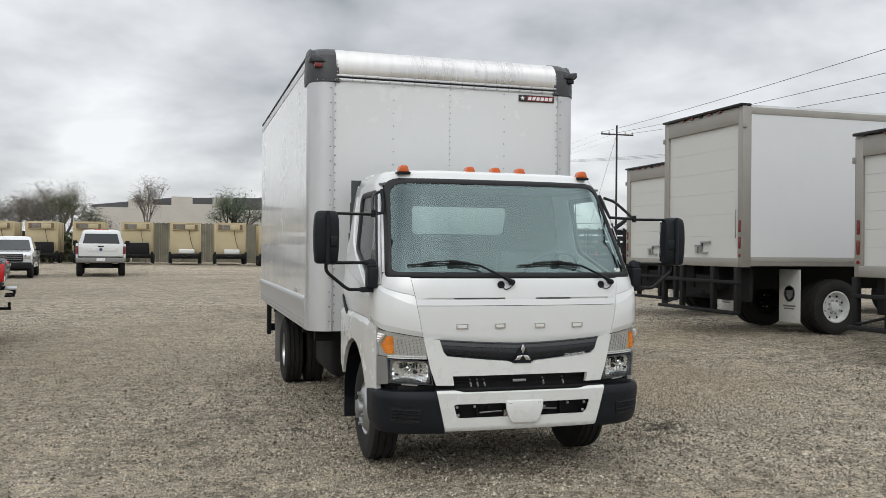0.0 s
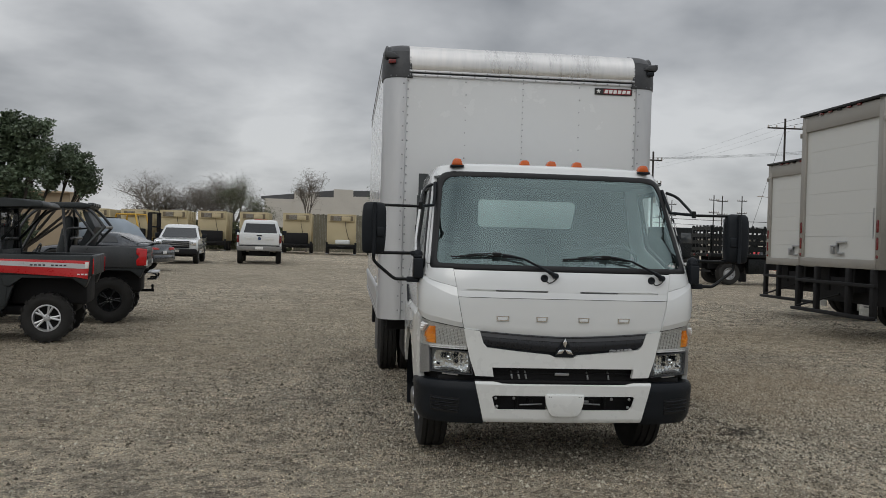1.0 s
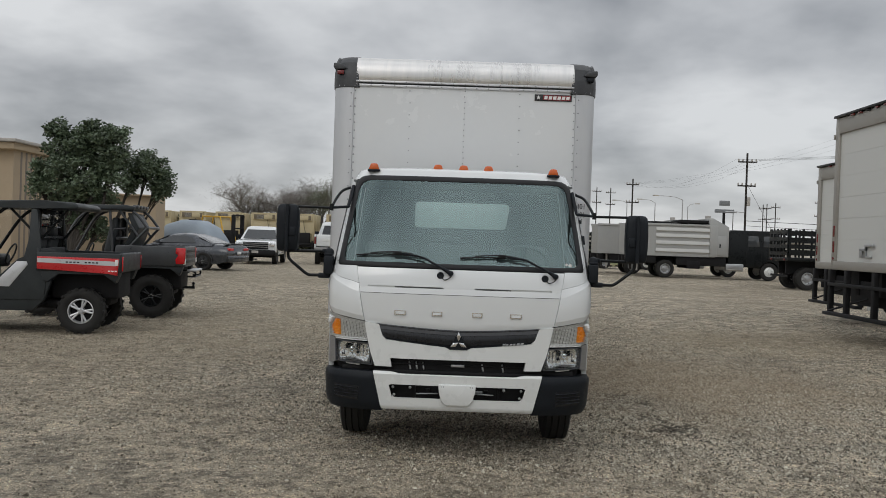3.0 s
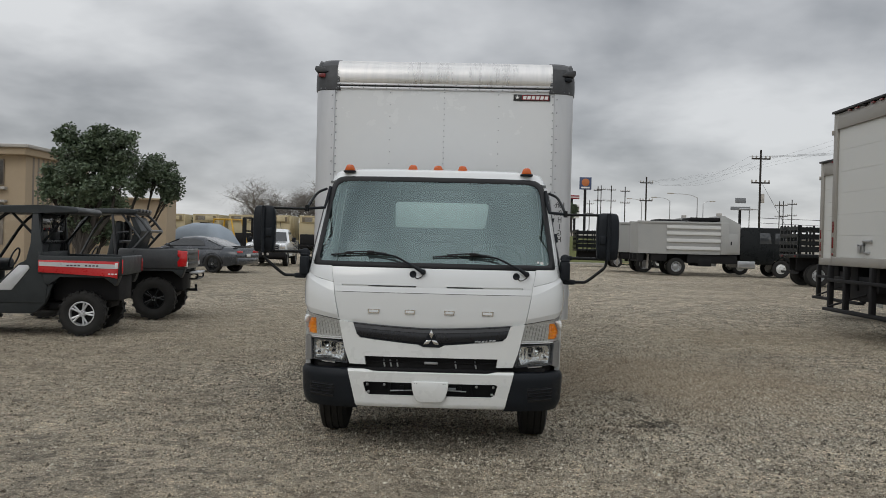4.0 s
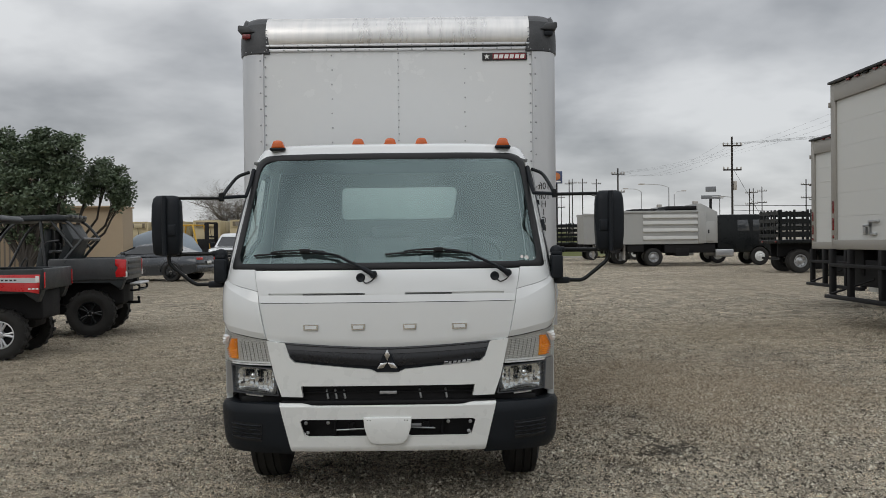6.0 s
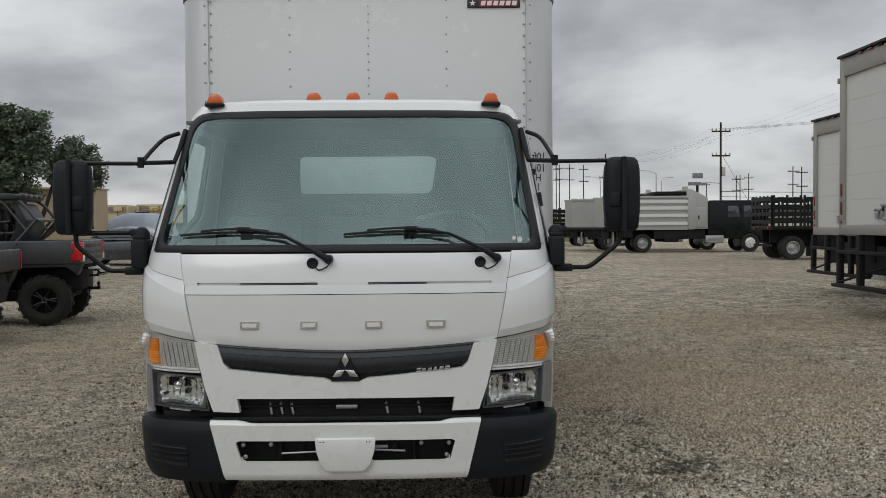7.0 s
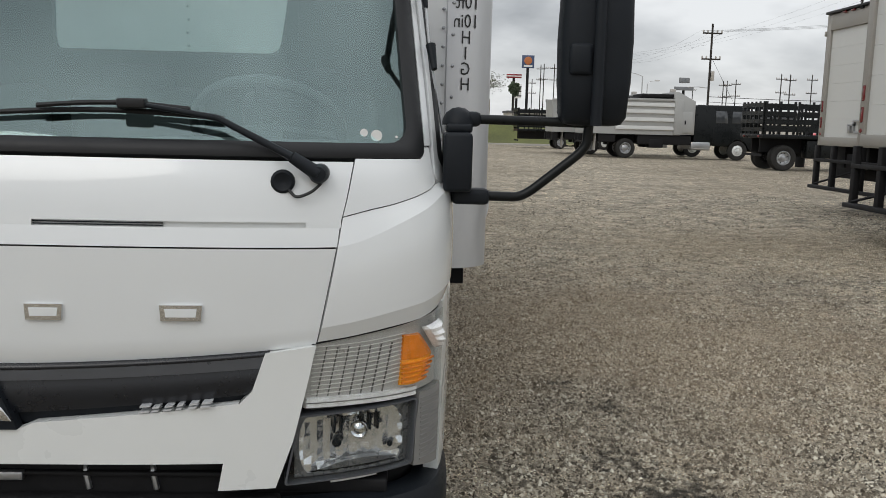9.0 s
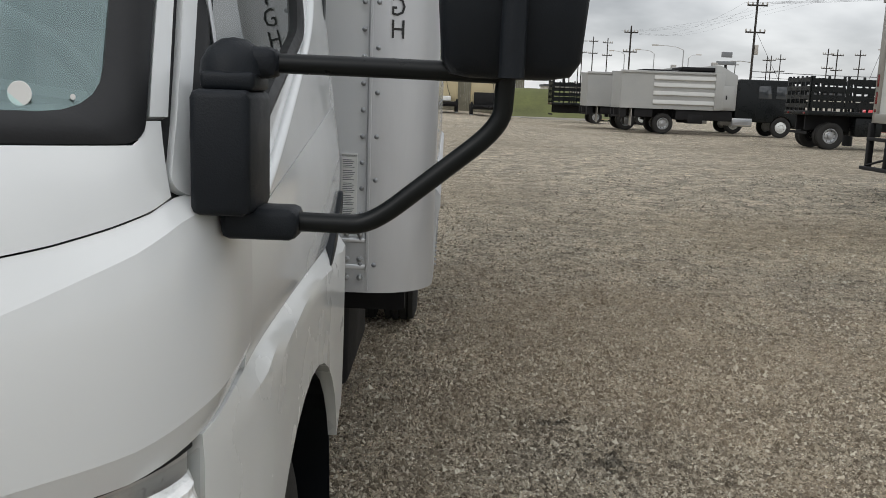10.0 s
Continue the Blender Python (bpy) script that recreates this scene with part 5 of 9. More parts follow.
# door mirrors on bent arms
for sd in (1, -1):
    bm = BM()
    box(bm, sd * 0.978, sd * 1.046, 0.215, 0.340, 1.336, 1.477, 0.010)
    base = part("mirror_base", bm, M_BLACKPL, truck, "black mirror bracket base")
    bm = BM()
    box(bm, sd * 0.984, sd * 1.046, 0.240, 0.328, 1.476, 1.497, 0.006)
    lathe(bm, [(0.0, 0.040), (0.016, 0.038), (0.030, 0.030), (0.040, 0.016), (0.043, 0.0001)], (sd * 1.014, 0.284, 1.494), "z", 20)
    box(bm, sd * 1.01, sd * 1.068, 0.262, 0.306, 1.491, 1.527, 0.012)
    part("swivel", bm, M_BLACKPL, base)
    bm = BM()
    box(bm, sd * 1.002, sd * 1.092, 0.252, 0.316, 1.304, 1.342, 0.010)
    part("lower_socket", bm, M_BLACKPL, base)
    bm = BM()
    tube(bm, smooth_pts([(sd * 1.06, 0.284, 1.509), (sd * 1.20, 0.284, 1.508), (sd * 1.328, 0.275, 1.506)], 3), 0.0118, 14)
    tube(bm, smooth_pts([(sd * 1.08, 0.284, 1.324), (sd * 1.176, 0.284, 1.323), (sd * 1.327, 0.278, 1.446), (sd * 1.331, 0.275, 1.53), (sd * 1.331, 0.262, 1.84)], 6, 0.22), 0.0118, 14)
    part("mirror_arm", bm, M_BLACKPAINT, base, "black tubular mirror arm")
    bm = BM()
    tube(bm, smooth_pts([(sd * 0.900, 0.56, 2.02), (sd * 0.962, 0.50, 1.99), (sd * 0.995, 0.36, 1.90), (sd * 1.005, 0.27, 1.845)], 5), 0.011, 8)
    tube(bm, [(sd * 1.005, 0.26, 1.843), (sd * 1.33, 0.262, 1.846)], 0.010, 8)
    lathe(bm, [(-0.02, 0.016), (0.03, 0.016)], (sd * 1.005, 0.262, 1.843), "z", 10)
    part("upper_arm", bm, M_BLACKPAINT, base, "black curved upper mirror arm")
    bm = BM()
    tube(bm, [cab_at(sd * fy(0.60, 2.03)[0], 2.03, 0.014), cab_at(sd * fy(0.52, 1.93)[0], 1.93, 0.022), cab_at(sd * fy(0.47, 1.85)[0], 1.85, 0.030)], 0.015, 8, 0.011)
    tube(bm, [cab_at(sd * fy(0.47, 1.85)[0], 1.85, 0.030), (sd * 1.005, 0.265, 1.846)], 0.011, 8)
    part("pillar_bracket", bm, M_BLACKPL, base, "black bracket on the pillar")
    bm = BM()
    prof = []
    for z, hw, hy in ((1.500, 0.045, 0.02), (1.504, 0.068, 0.035), (1.520, 0.078, 0.050), (1.60, 0.084, 0.060), (1.70, 0.086, 0.062), (1.80, 0.083, 0.058), (1.842, 0.076, 0.046), (1.858, 0.062, 0.030), (1.862, 0.04, 0.015)):
        row = []
        for k in range(33):
            a = 2 * math.pi * k / 32
            c, s_ = math.cos(a), math.sin(a)
            row.append(Vector((sd * 1.332 + math.copysign(abs(c) ** 0.45, c) * hw, 0.262 + math.copysign(abs(s_) ** 0.45, s_) * hy, z)))
        prof.append(row)
    vs = sheet(bm, prof)
    bm.faces.new(vs[0][:-1]), bm.faces.new(vs[-1][:-1][::-1])
    bmesh.ops.remove_doubles(bm, verts=bm.verts, dist=0.0005)
    head = part("mirror_housing", bm, M_BLACKPL, base, "black mirror housing", sharp=50)
    bm = BM()
    tube(bm, [(sd * 1.330, 0.196, 1.50), (sd * 1.330, 0.192, 1.62), (sd * 1.330, 0.192, 1.74), (sd * 1.330, 0.20, 1.858)], 0.014, 8)
    box(bm, sd * 1.262, sd * 1.318, 0.192, 0.23, 1.615, 1.690, 0.012)
    part("housing_rib", bm, M_BLACKPL, head)
    bm = BM()
    box(bm, sd * 1.258, sd * 1.406, 0.318, 0.328, 1.525, 1.835, 0.004)
    part("mirror_glass", bm, M_MIRROR, head, "mirror glass")

# radio aerial on the right-hand pillar
bm = BM()
pa, pb = Vector((0.980, 0.36, 1.47)), Vector((0.905, 0.585, 2.02))
tube(bm, [pa, Vector((0.945, 0.392, 1.66)), Vector((0.930, 0.470, 1.80)), pb], 0.0035, 6)
aer = part("aerial", bm, M_STEEL, truck, "steel radio aerial on the pillar")
for q0, q1, r0_ in ((Vector((0.955, 0.378, 1.630)), Vector((0.945, 0.405, 1.692)), 0.0130), (Vector((0.932, 0.462, 1.790)), Vector((0.928, 0.476, 1.816)), 0.009)):
    bm = BM()
    tube(bm, [q0, q0.lerp(q1, 0.35), q0.lerp(q1, 0.7), q1], r0_ * 0.6, 8, r0_)
    part("aerial_clip", bm, M_BLACKPL, aer)

# cargo box
BX, BY0, BY1, BZ0, BZ1 = 1.238, 1.780, 6.600, 0.895, 3.345
bm = BM()
box(bm, -1.05, 1.05, BY0 + 0.004, BY0 + 0.05, BZ0, 3.10)
part("front_wall", bm, M_BOXW, truck, "white sheet front wall of the cargo box")
for sd in (1, -1):
    bm = BM()
    rows_f, rows_b = [], []
    outline = [(1.043, BY0)] + [(1.058 + 0.18 * math.sin(a), BY0 + 0.18 * (1 - math.cos(a))) for a in np.linspace(0, math.pi / 2, 13)] + [(BX, BY0 + 0.24)]
    for z in (BZ0, 1.2, 2.0, 3.0, 3.09):
        rows_f.append([Vector((sd * x, y - 0.004, z)) for x, y in outline])
        rows_b.append([Vector((sd * (x - 0.012), y + 0.012, z)) for x, y in outline])
    slab(bm, rows_f, rows_b)
    part("corner_post", bm, M_ALU, truck, "rounded aluminium corner post")
    bm = BM()
    box(bm, sd * 1.043, sd * 1.050, BY0 - 0.012, BY0 + 0.01, BZ0 + 0.01, 3.08)
    part("post_flange", bm, M_ALU, truck)
    for x, sp in ((1.026, 0.075), (1.066, 0.125)):
        bm = BM()
        z = 0.98
        while z < 3.05:
            lathe(bm, [(-0.010, 0.0075), (-0.0135, 0.005), (-0.0145, 0.0001)], (sd * x, BY0 + 0.004, z), "y", 8)
            z += sp
        part("rivet_row", bm, M_RIVET, truck, kind="stuff")
    bm = BM()  # side wall and its rails
    box(bm, sd * (BX - 0.04), sd * BX, BY0 + 0.24, BY1, 1.16, 3.20)
    part("side_wall", bm, M_BOXW, truck, "glossy white side wall of the cargo box")
    bm = BM()
    prism(bm, [(sd * (BX - 0.05), BZ0), (sd * (BX + .002), BZ0), (sd * (BX + .006), 1.00), (sd * (BX + .006), 1.08), (sd * (BX + 0.018), 1.13), (sd * (BX + 0.018), 1.165), (sd * (BX + .003), 1.185), (sd * (BX - 0.05), 1.185)], "y", BY0 + 0.235, BY1)
    part("bottom_rail", bm, M_ALU, truck, "aluminium bottom rail")
    bm = BM()
    for y in np.arange(BY0 + 0.3, BY1, 0.085):
        for z in (0.93, 0.975):
            lathe(bm, [(sd * 0.004, 0.006), (sd * 0.008, 0.004), (sd * 0.009, 0.0001)], (sd * (BX + .001), y, z), "x", 6)
    part("rivet_row", bm, M_RIVET, truck, kind="stuff")
    bm = BM()
    for y in np.arange(BY0 + 0.75, BY1, 0.61):
        for z in np.arange(1.25, 3.15, 0.10):
            lathe(bm, [(0.0, 0.006), (sd * 0.003, 0.004), (sd * 0.0035, 0.0001)], (sd * BX, y, z), "x", 6)
    part("rivet_row", bm, M_RIVET, truck, kind="stuff")
    bm = BM()
    prism(bm, [(sd * (BX - 0.06), 3.19), (sd * (BX + .004), 3.19), (sd * (BX + .004), 3.255), (sd * (BX - 0.012), 3.285), (sd * (BX - 0.06), 3.30)], "y", BY0 + 0.30, BY1)
    part("top_rail", bm, M_ALU, truck)
    bm = BM()
    prism(bm, [(sd * (BX - 0.06), 3.296), (sd * (BX - 0.002), 3.278), (sd * (BX + 0.006), 3.292), (sd * (BX - 0.06), 3.330)], "y", BY0 + 0.25, BY1)
    part("drip_rail", bm, M_RUBBER, truck, "dark roof edge")
    bm = BM()
    box(bm, sd * BX, sd * (BX + .006), BY0 + 0.75, BY0 + 1.0, 1.195, 1.235, 0.002)
    part("side_marker", bm, M_ALU, truck)
for x, sp in ((-0.515, 0.112), (0.515, 0.112), (0.0, 0.052)):
    bm = BM()
    z = 1.00
    k = 0
    while z < 3.06:
        lathe(bm, [(0.006, 0.0065), (-0.001, 0.0055), (-0.003, 0.003), (-0.003, 0.0001)], (x + (0.004 if k % 2 else 0), BY0, z), "y", 8)
        z += sp
        k += 1
    part("rivet_row", bm, M_RIVET, truck, kind="stuff")
bm = BM()
box(bm, -BX + .03, BX - .03, BY1 - 0.04, BY1, BZ0, 3.25)
part("rear_frame", bm, M_GALV, truck)
bm = BM()
box(bm, -BX + 0.03, BX - 0.03, BY0 + 0.30, BY1, 3.285, 3.315)
part("box_roof", bm, M_ALU, truck, "aluminium box roof")
bm = BM()
box(bm, -BX + 0.03, BX - 0.03, BY0 + 0.25, BY1, BZ0 - 0.004, BZ0 + 0.08)
part("box_floor", bm, M_DARK, truck)
# rolled front top edge in scuffed sheet
bm = BM()
rows_f, rows_b = [], []
curve = [(BY0 - 0.014, 3.085), (BY0 - 0.014, 3.16)] + [(BY0 - 0.014 + 0.18 * (1 - math.cos(a)), 3.165 + 0.175 * math.sin(a)) for a in np.linspace(0.05, math.pi / 2, 14)] + [(BY0 + 0.40, 3.342)]
for y, z in curve:
    row = []
    for x in np.linspace(-1.02, 1.02, 41):
        d = 0.0035 * noise.noise(Vector((x * 2.6, z * 3, 4.0))) + 0.0015 * noise.noise(Vector((x * 9, z * 2, 1.0)))
        row.append(Vector((x, y + d, z + d)))
    rows_f.append(row), rows_b.append([p + Vector((0, 0.012, -0.012)) for p in row])
slab(bm, rows_f, rows_b)
part("front_roll", bm, M_ROLL, truck, "scuffed rolled aluminium front roof edge")
bm = BM()
box(bm, -1.02, 1.02, BY0 - 0.020, BY0 + 0.004, 3.082, 3.100, 0.003)
box(bm, -1.02, 1.02, BY0 - 0.012, BY0 + 0.004, 3.045, 3.068, 0.003)
part("roll_flange", bm, M_ALU, truck)
bm = BM()
box(bm, -1.02, 1.02, BY0 - 0.0145, BY0 + 0.004, 3.072, 3.080)
part("roll_sealant", bm, M_RUBBER, truck, "dark sealant line")
bm = BM()
for x in np.arange(-0.99, 1.0, 0.11):
    for z in (3.056, 3.091):
        lathe(bm, [(-0.010, 0.007), (-0.022, 0.005), (-0.023, 0.0001)], (x, BY0, z), "y", 8)
part("rivet_row", bm, M_RIVET, truck, kind="stuff")
# moulded black corner caps with their marker lamps
for sd in (1, -1):
    bm = BM()
    rows = []
    prof = [(3.035, 0.0, 0.0), (3.10, 0.002, 0.0), (3.18, 0.0, 0.008), (3.22, -0.004, 0.03), (3.27, -0.006, 0.045), (3.315, -0.014, 0.10), (3.345, -0.022, 0.17), (3.356, -0.05, 0.27)]
    for z, dx, dy in prof:
        row = []
        for x, y in [(1.000, BY0 - 0.018), (1.04, BY0 - 0.020)] + [(1.045 + (0.205 + dx) * math.sin(a), BY0 - 0.020 + 0.215 * (1 - math.cos(a))) for a in np.linspace(0, math.pi / 2, 9)] + [(1.250 + dx, BY0 + 0.32)]:
            yy = y + dy * (1.0 if x < 1.2 else 0.5)
            row.append(Vector((sd * x, yy, z)))
        rows.append(row)
    back = [[p + Vector((-sd * 0.012, 0.014, -0.006)) for p in r] for r in rows]
    slab(bm, rows, back)
    capm = mat("black_corner_cap", (0.032, 0.034, 0.037), 0.5, var=0.25, scale=9, bump=0.5, bscale=14, dust=0.25, dust_col=(0.12, 0.12, 0.12)) if sd > 0 else capm
    cap = part("corner_cap", bm, capm, truck, "dented black corner cap", sharp=25)
    bm = BM()
    prism(bm, [(sd * 1.105, 3.205), (sd * 1.222, 3.195), (sd * 1.243, 3.222), (sd * 1.238, 3.262), (sd * 1.15, 3.250)], "y", BY0 + 0.005, BY0 + 0.20, 0.010)
    part("lamp_hood", bm, capm, cap)
    bm = BM()
    box(bm, sd * 1.140, sd * 1.205, BY0 + 0.000, BY0 + 0.05, 3.155, 3.190, 0.006)
    part("marker_lens", bm, M_REDDIM if sd < 0 else M_BLACKPL, cap)
    bm = BM()
    for k in range(6):
        lathe(bm, [(0.0, 0.006), (-0.004, 0.004), (-0.004, 0.0001)], (sd * 1.012, BY0 - 0.019, 3.06 + 0.03 * k), "y", 6)
        if k < 4:
            lathe(bm, [(0.0, 0.006), (-0.004, 0.004), (-0.004, 0.0001)], (sd * (1.03 + 0.05 * k), BY0 - 0.016 + 0.01 * k, 3.048), "y", 6)
    part("cap_rivet", bm, M_RIVET, cap, kind="stuff")
# maker's plaque: plain bars
bm = BM()
box(bm, 0.655, 1.002, BY0 - 0.006, BY0 + 0.005, 2.963, 3.022, 0.002)
plq = part("maker_plaque", bm, M_BLACKMARK, truck, "black and red maker's plaque with white bars")
bm = BM()
box(bm, 0.735, 0.990, BY0 - 0.0085, BY0 + 0.0, 2.970, 3.015)
part("red_field", bm, M_REDMARK, plq)
bm = BM()
for k in range(6):
    prism(bm, [(0.742 + k * 0.041, 2.977), (0.772 + k * 0.041, 2.977), (0.778 + k * 0.041, 3.007), (0.748 + k * 0.041, 3.007)], "y", BY0 - 0.0110, BY0)
prism(bm, [(0.69 + (0.022 if k % 2 == 0 else 0.009) * math.sin(math.pi * k / 5), 2.993 + (0.022 if k % 2 == 0 else 0.009) * math.cos(math.pi * k / 5)) for k in range(10)], "y", BY0 - 0.0090, BY0)
part("white_bar", bm, M_WHITEMARK, plq, kind="stuff")
# height figures, printed in mirror writing on the post
for word, x, z, size in (("10ft", 1.125, 1.983, 0.078), ("10in", 1.118, 1.908, 0.078), ("H", 1.120, 1.843, 0.074), ("I", 1.120, 1.780, 0.074), ("G", 1.120, 1.718, 0.074), ("H", 1.120, 1.656, 0.074)):
    bm = text_bm(word, size)
    for v in bm.verts:
        v.co.x = -v.co.x + x
        v.co.z += z
        v.co.x = 1.118 + (v.co.x - 1.118) * 0.80
        a = max(0.0, v.co.x - 1.058) / 0.18
        v.co.y += BY0 - 0.0065 + 0.18 * (1 - math.sqrt(max(0.0, 1 - a * a)))
    part("height_figures", bm, M_BLACKMARK, truck, "black mirror-written height figures")
# instruction sheet on the front wall
bm = BM()
box(bm, 0.966, 1.012, BY0 - 0.0005, BY0 + 0.01, 1.085, 1.305)
sh = part("instruction_sheet", bm, M_WHITEMARK, truck, "white printed instruction sheet")
bm = text_bm("PROCEDURE", 0.0075, 0.0003)
for v in bm.verts:
    v.co += Vector((0.989, BY0 - 0.001, 1.298))
part("heading", bm, M_BLACKMARK, sh)
bm = BM()
z = 1.287
k = 0
while z > 1.095:
    if k % 7 != 5:
        box(bm, 0.970, 0.970 + 0.036 * (0.7 + 0.3 * ((k * 37) % 10) / 10), BY0 - 0.0012, BY0, z - 0.0020, z)
    z -= 0.0052
    k += 1
part("print_line", bm, M_LOGOGREY, sh, kind="stuff")
bm = BM()
box(bm, 0.62, 1.042, BY0 - 0.010, BY0 + 0.004, 1.045, 1.058, 0.003)
box(bm, 0.62, 1.042, BY0 - 0.010, BY0 + 0.004, 0.965, 0.980, 0.003)
box(bm, 0.62, 1.042, BY0 - 0.004, BY0 + 0.004, 0.895, 1.05)
part("front_sill", bm, M_ALU, truck, "aluminium front sill")
bm = BM()
for x in (0.985, 1.024):
    for z in (0.995, 0.94, 1.07):
        lathe(bm, [(-0.004, 0.010), (-0.012, 0.008), (-0.014, 0.0001)], (x, BY0, z), "y", 8)
part("sill_bolt", bm, M_STEEL, truck, kind="stuff")

# chassis, axles and wheels
bm = BM()
for sd in (1, -1):
    box(bm, sd * 0.34, sd * 0.42, 0.25, 6.5, 0.58, 0.78)
box(bm, -0.80, 0.80, 0.86, 1.00, 0.33, 0.43, 0.02)
box(bm, -0.75, 0.75, 4.86, 5.02, 0.33, 0.45, 0.02)
for y in (2.0, 2.8, 3.6, 4.4, 5.6, 6.3):
    box(bm, -1.15, 1.15, y, y + 0.08, 0.79, 0.89)
box(bm, -0.34, 0.34, 0.35, 1.6, 0.45, 0.95, 0.04)
part("chassis_frame", bm, M_DARK, truck, "black chassis frame")
bm = BM()
box(bm, -0.95, -0.48, 2.35, 3.35, 0.42, 0.80, 0.06)
part("fuel_tank", bm, M_DARK, truck, "black fuel tank")
bm = BM()
box(bm, 0.48, 0.95, 2.2, 2.9, 0.45, 0.80, 0.03)
part("battery_box", bm, M_DARK, truck)
bm = BM()
lathe(bm, [(-0.10, 0.17), (0.0, 0.19), (0.10, 0.17)], (0, 4.94, 0.39), "x", 16)
part("rear_differential", bm, M_DARK, truck)
for sd in (1, -1):
    wheel(truck, sd * 0.830, 0.930, 0.385, 0.385, 0.215, 0.205, sd, M_STEEL, "front", 6, tyre_label="black front tyre")
    wheel(truck, sd * 1.008, 4.960, 0.385, 0.385, 0.215, 0.205, sd, M_STEEL, "disc", 6)
    wheel(truck, sd * 0.758, 4.960, 0.385, 0.385, 0.215, 0.205, -sd, M_STEEL, "disc", 6)
    bm = BM()
    box(bm, sd * 0.64, sd * 1.14, 5.58, 5.592, 0.16, 0.80, 0.004)
    part("rear_mudflap", bm, mat("grey_mudflap", (0.17, 0.17, 0.168), 0.6, var=0.15, scale=4, dust=0.2) if sd > 0 else bpy.data.materials["grey_mudflap"], truck, "grey rear mudflap")
    bm = BM()
    box(bm, sd * 1.10, sd * 1.16, 6.50, 6.56, 0.42, 0.92, 0.01)
    box(bm, sd * 1.02, sd * 1.06, 6.45, 6.50, 0.50, 0.92, 0.01)
    part("tail_lift_post", bm, M_DARK, truck, "black tail-lift post")
bm = BM()
box(bm, -1.1, 1.1, 6.60, 6.66, 0.46, 0.56, 0.01)
part("rear_bar", bm, M_DARK, truck)


# ---- side-by-side utility vehicles ----
def utv(m, dark, label, stripe, rim_mat, wheel_r, roofed):
    """Front towards -y. roofed: with a hard roof over straight bars; else with a raked rear cage."""
    u = thing("utility_vehicle", label, "utility vehicle", m, "utility vehicles")
    bm = BM()
    box(bm, -0.40, 0.40, -1.25, 1.22, 0.36, 0.50, 0.03)
    box(bm, -0.66, 0.66, -0.62, 0.42, 0.38, 0.46, 0.03)
    box(bm, -0.30, 0.30, 0.6, 1.35, 0.40, 0.80, 0.05)
    part("chassis", bm, M_DARK, u)
    bm = BM()
    prism(bm, [(-1.42, 0.62), (-1.42, 0.86), (-1.28, 1.02), (-0.72, 1.16), (-0.62, 1.12), (-0.62, 0.55), (-0.72, 0.55), (-0.80, 0.74), (-1.10, 0.80), (-1.22, 0.62)], "x", -0.68, 0.68, 0.03)
    part("hood", bm, dark, u, "moulded front body")
    if stripe:
        for sd in (1, -1):
            bm = BM()
            prism(bm, [(-1.30, 0.92), (-1.24, 1.03), (-0.74, 1.165), (-0.66, 1.13), (-0.70, 0.98), (-1.0, 0.90)], "x", sd * 0.665, sd * 0.69, 0.006)
            part("hood_panel", bm, M_RED, u, "red hood side panel")
    for sd in (1, -1):
        bm = BM()  # rocker and fender skirts
        prism(bm, [(-0.66, 0.34), (0.30, 0.34), (0.46, 0.50), (0.56, 0.80), (0.50, 0.95), (0.30, 0.95), (0.10, 0.60), (0.0, 0.52), (-0.50, 0.50), (-0.66, 0.60)], "x", sd * 0.60, sd * 0.70, 0.015)
        part("side_skirt", bm, M_UTVDARK, u)
        bm = BM()
        prism(bm, [(0.52, 0.78), (0.66, 0.93), (1.34, 0.93), (1.50, 0.78), (1.54, 0.88), (1.57, 0.97), (0.40, 0.97), (0.44, 0.80)], "x", sd * 0.52, sd * 0.73, 0.015)
        part("rear_fender", bm, M_UTVDARK, u)
        if stripe:
            bm = BM()
            prism(bm, [(-0.30, 0.70), (-0.04, 0.70), (0.22, 1.04), (0.20, 1.09), (0.06, 1.09)], "x", sd * 0.716, sd * 0.728, 0.004)
            part("side_guard", bm, M_SILVER, u, "pale grey side guard")
            bm = BM()
            prism(bm, [(-0.58, 0.50), (0.46, 0.50), (0.50, 0.95), (0.40, 1.20), (0.34, 1.90), (0.24, 1.90), (0.22, 1.18), (0.06, 1.12), (-0.36, 0.68), (-0.58, 0.66)], "x", sd * 0.66, sd * 0.716, 0.012)
            part("side_panel", bm, M_UTVDARK, u, "dark cab side panel")
            bm = BM()
            box(bm, sd * 0.70, sd * 0.712, -0.62, -0.28, 0.43, 0.465, 0.004)
            part("step_trim", bm, M_SILVER, u)
    bm = BM()  # cargo bed: floor and walls
    box(bm, -0.70, 0.70, 0.36, 1.58, 0.96, 1.00, 0.01)
    for sd in (1, -1):
        box(bm, sd * 0.71, sd * 0.76, 0.36, 1.58, 0.96, 1.245 if stripe else 1.33, 0.015)
    box(bm, -0.74, 0.74, 0.34, 0.39, 0.96, 1.30, 0.015)
    bed = part("cargo_bed", bm, dark, u, "dark plastic cargo bed")
    bm = BM()
    box(bm, -0.74, 0.74, 1.55, 1.60, 0.95, 1.25 if stripe else 1.33, 0.02)
    gate = part("tailgate", bm, dark, u)
    if not stripe:
        for z in (1.02, 1.12, 1.22):
            bm = BM()
            box(bm, -0.56, 0.56, 1.597, 1.612, z, z + 0.055, 0.006)
            part("gate_rib", bm, M_UTVDARK, gate)
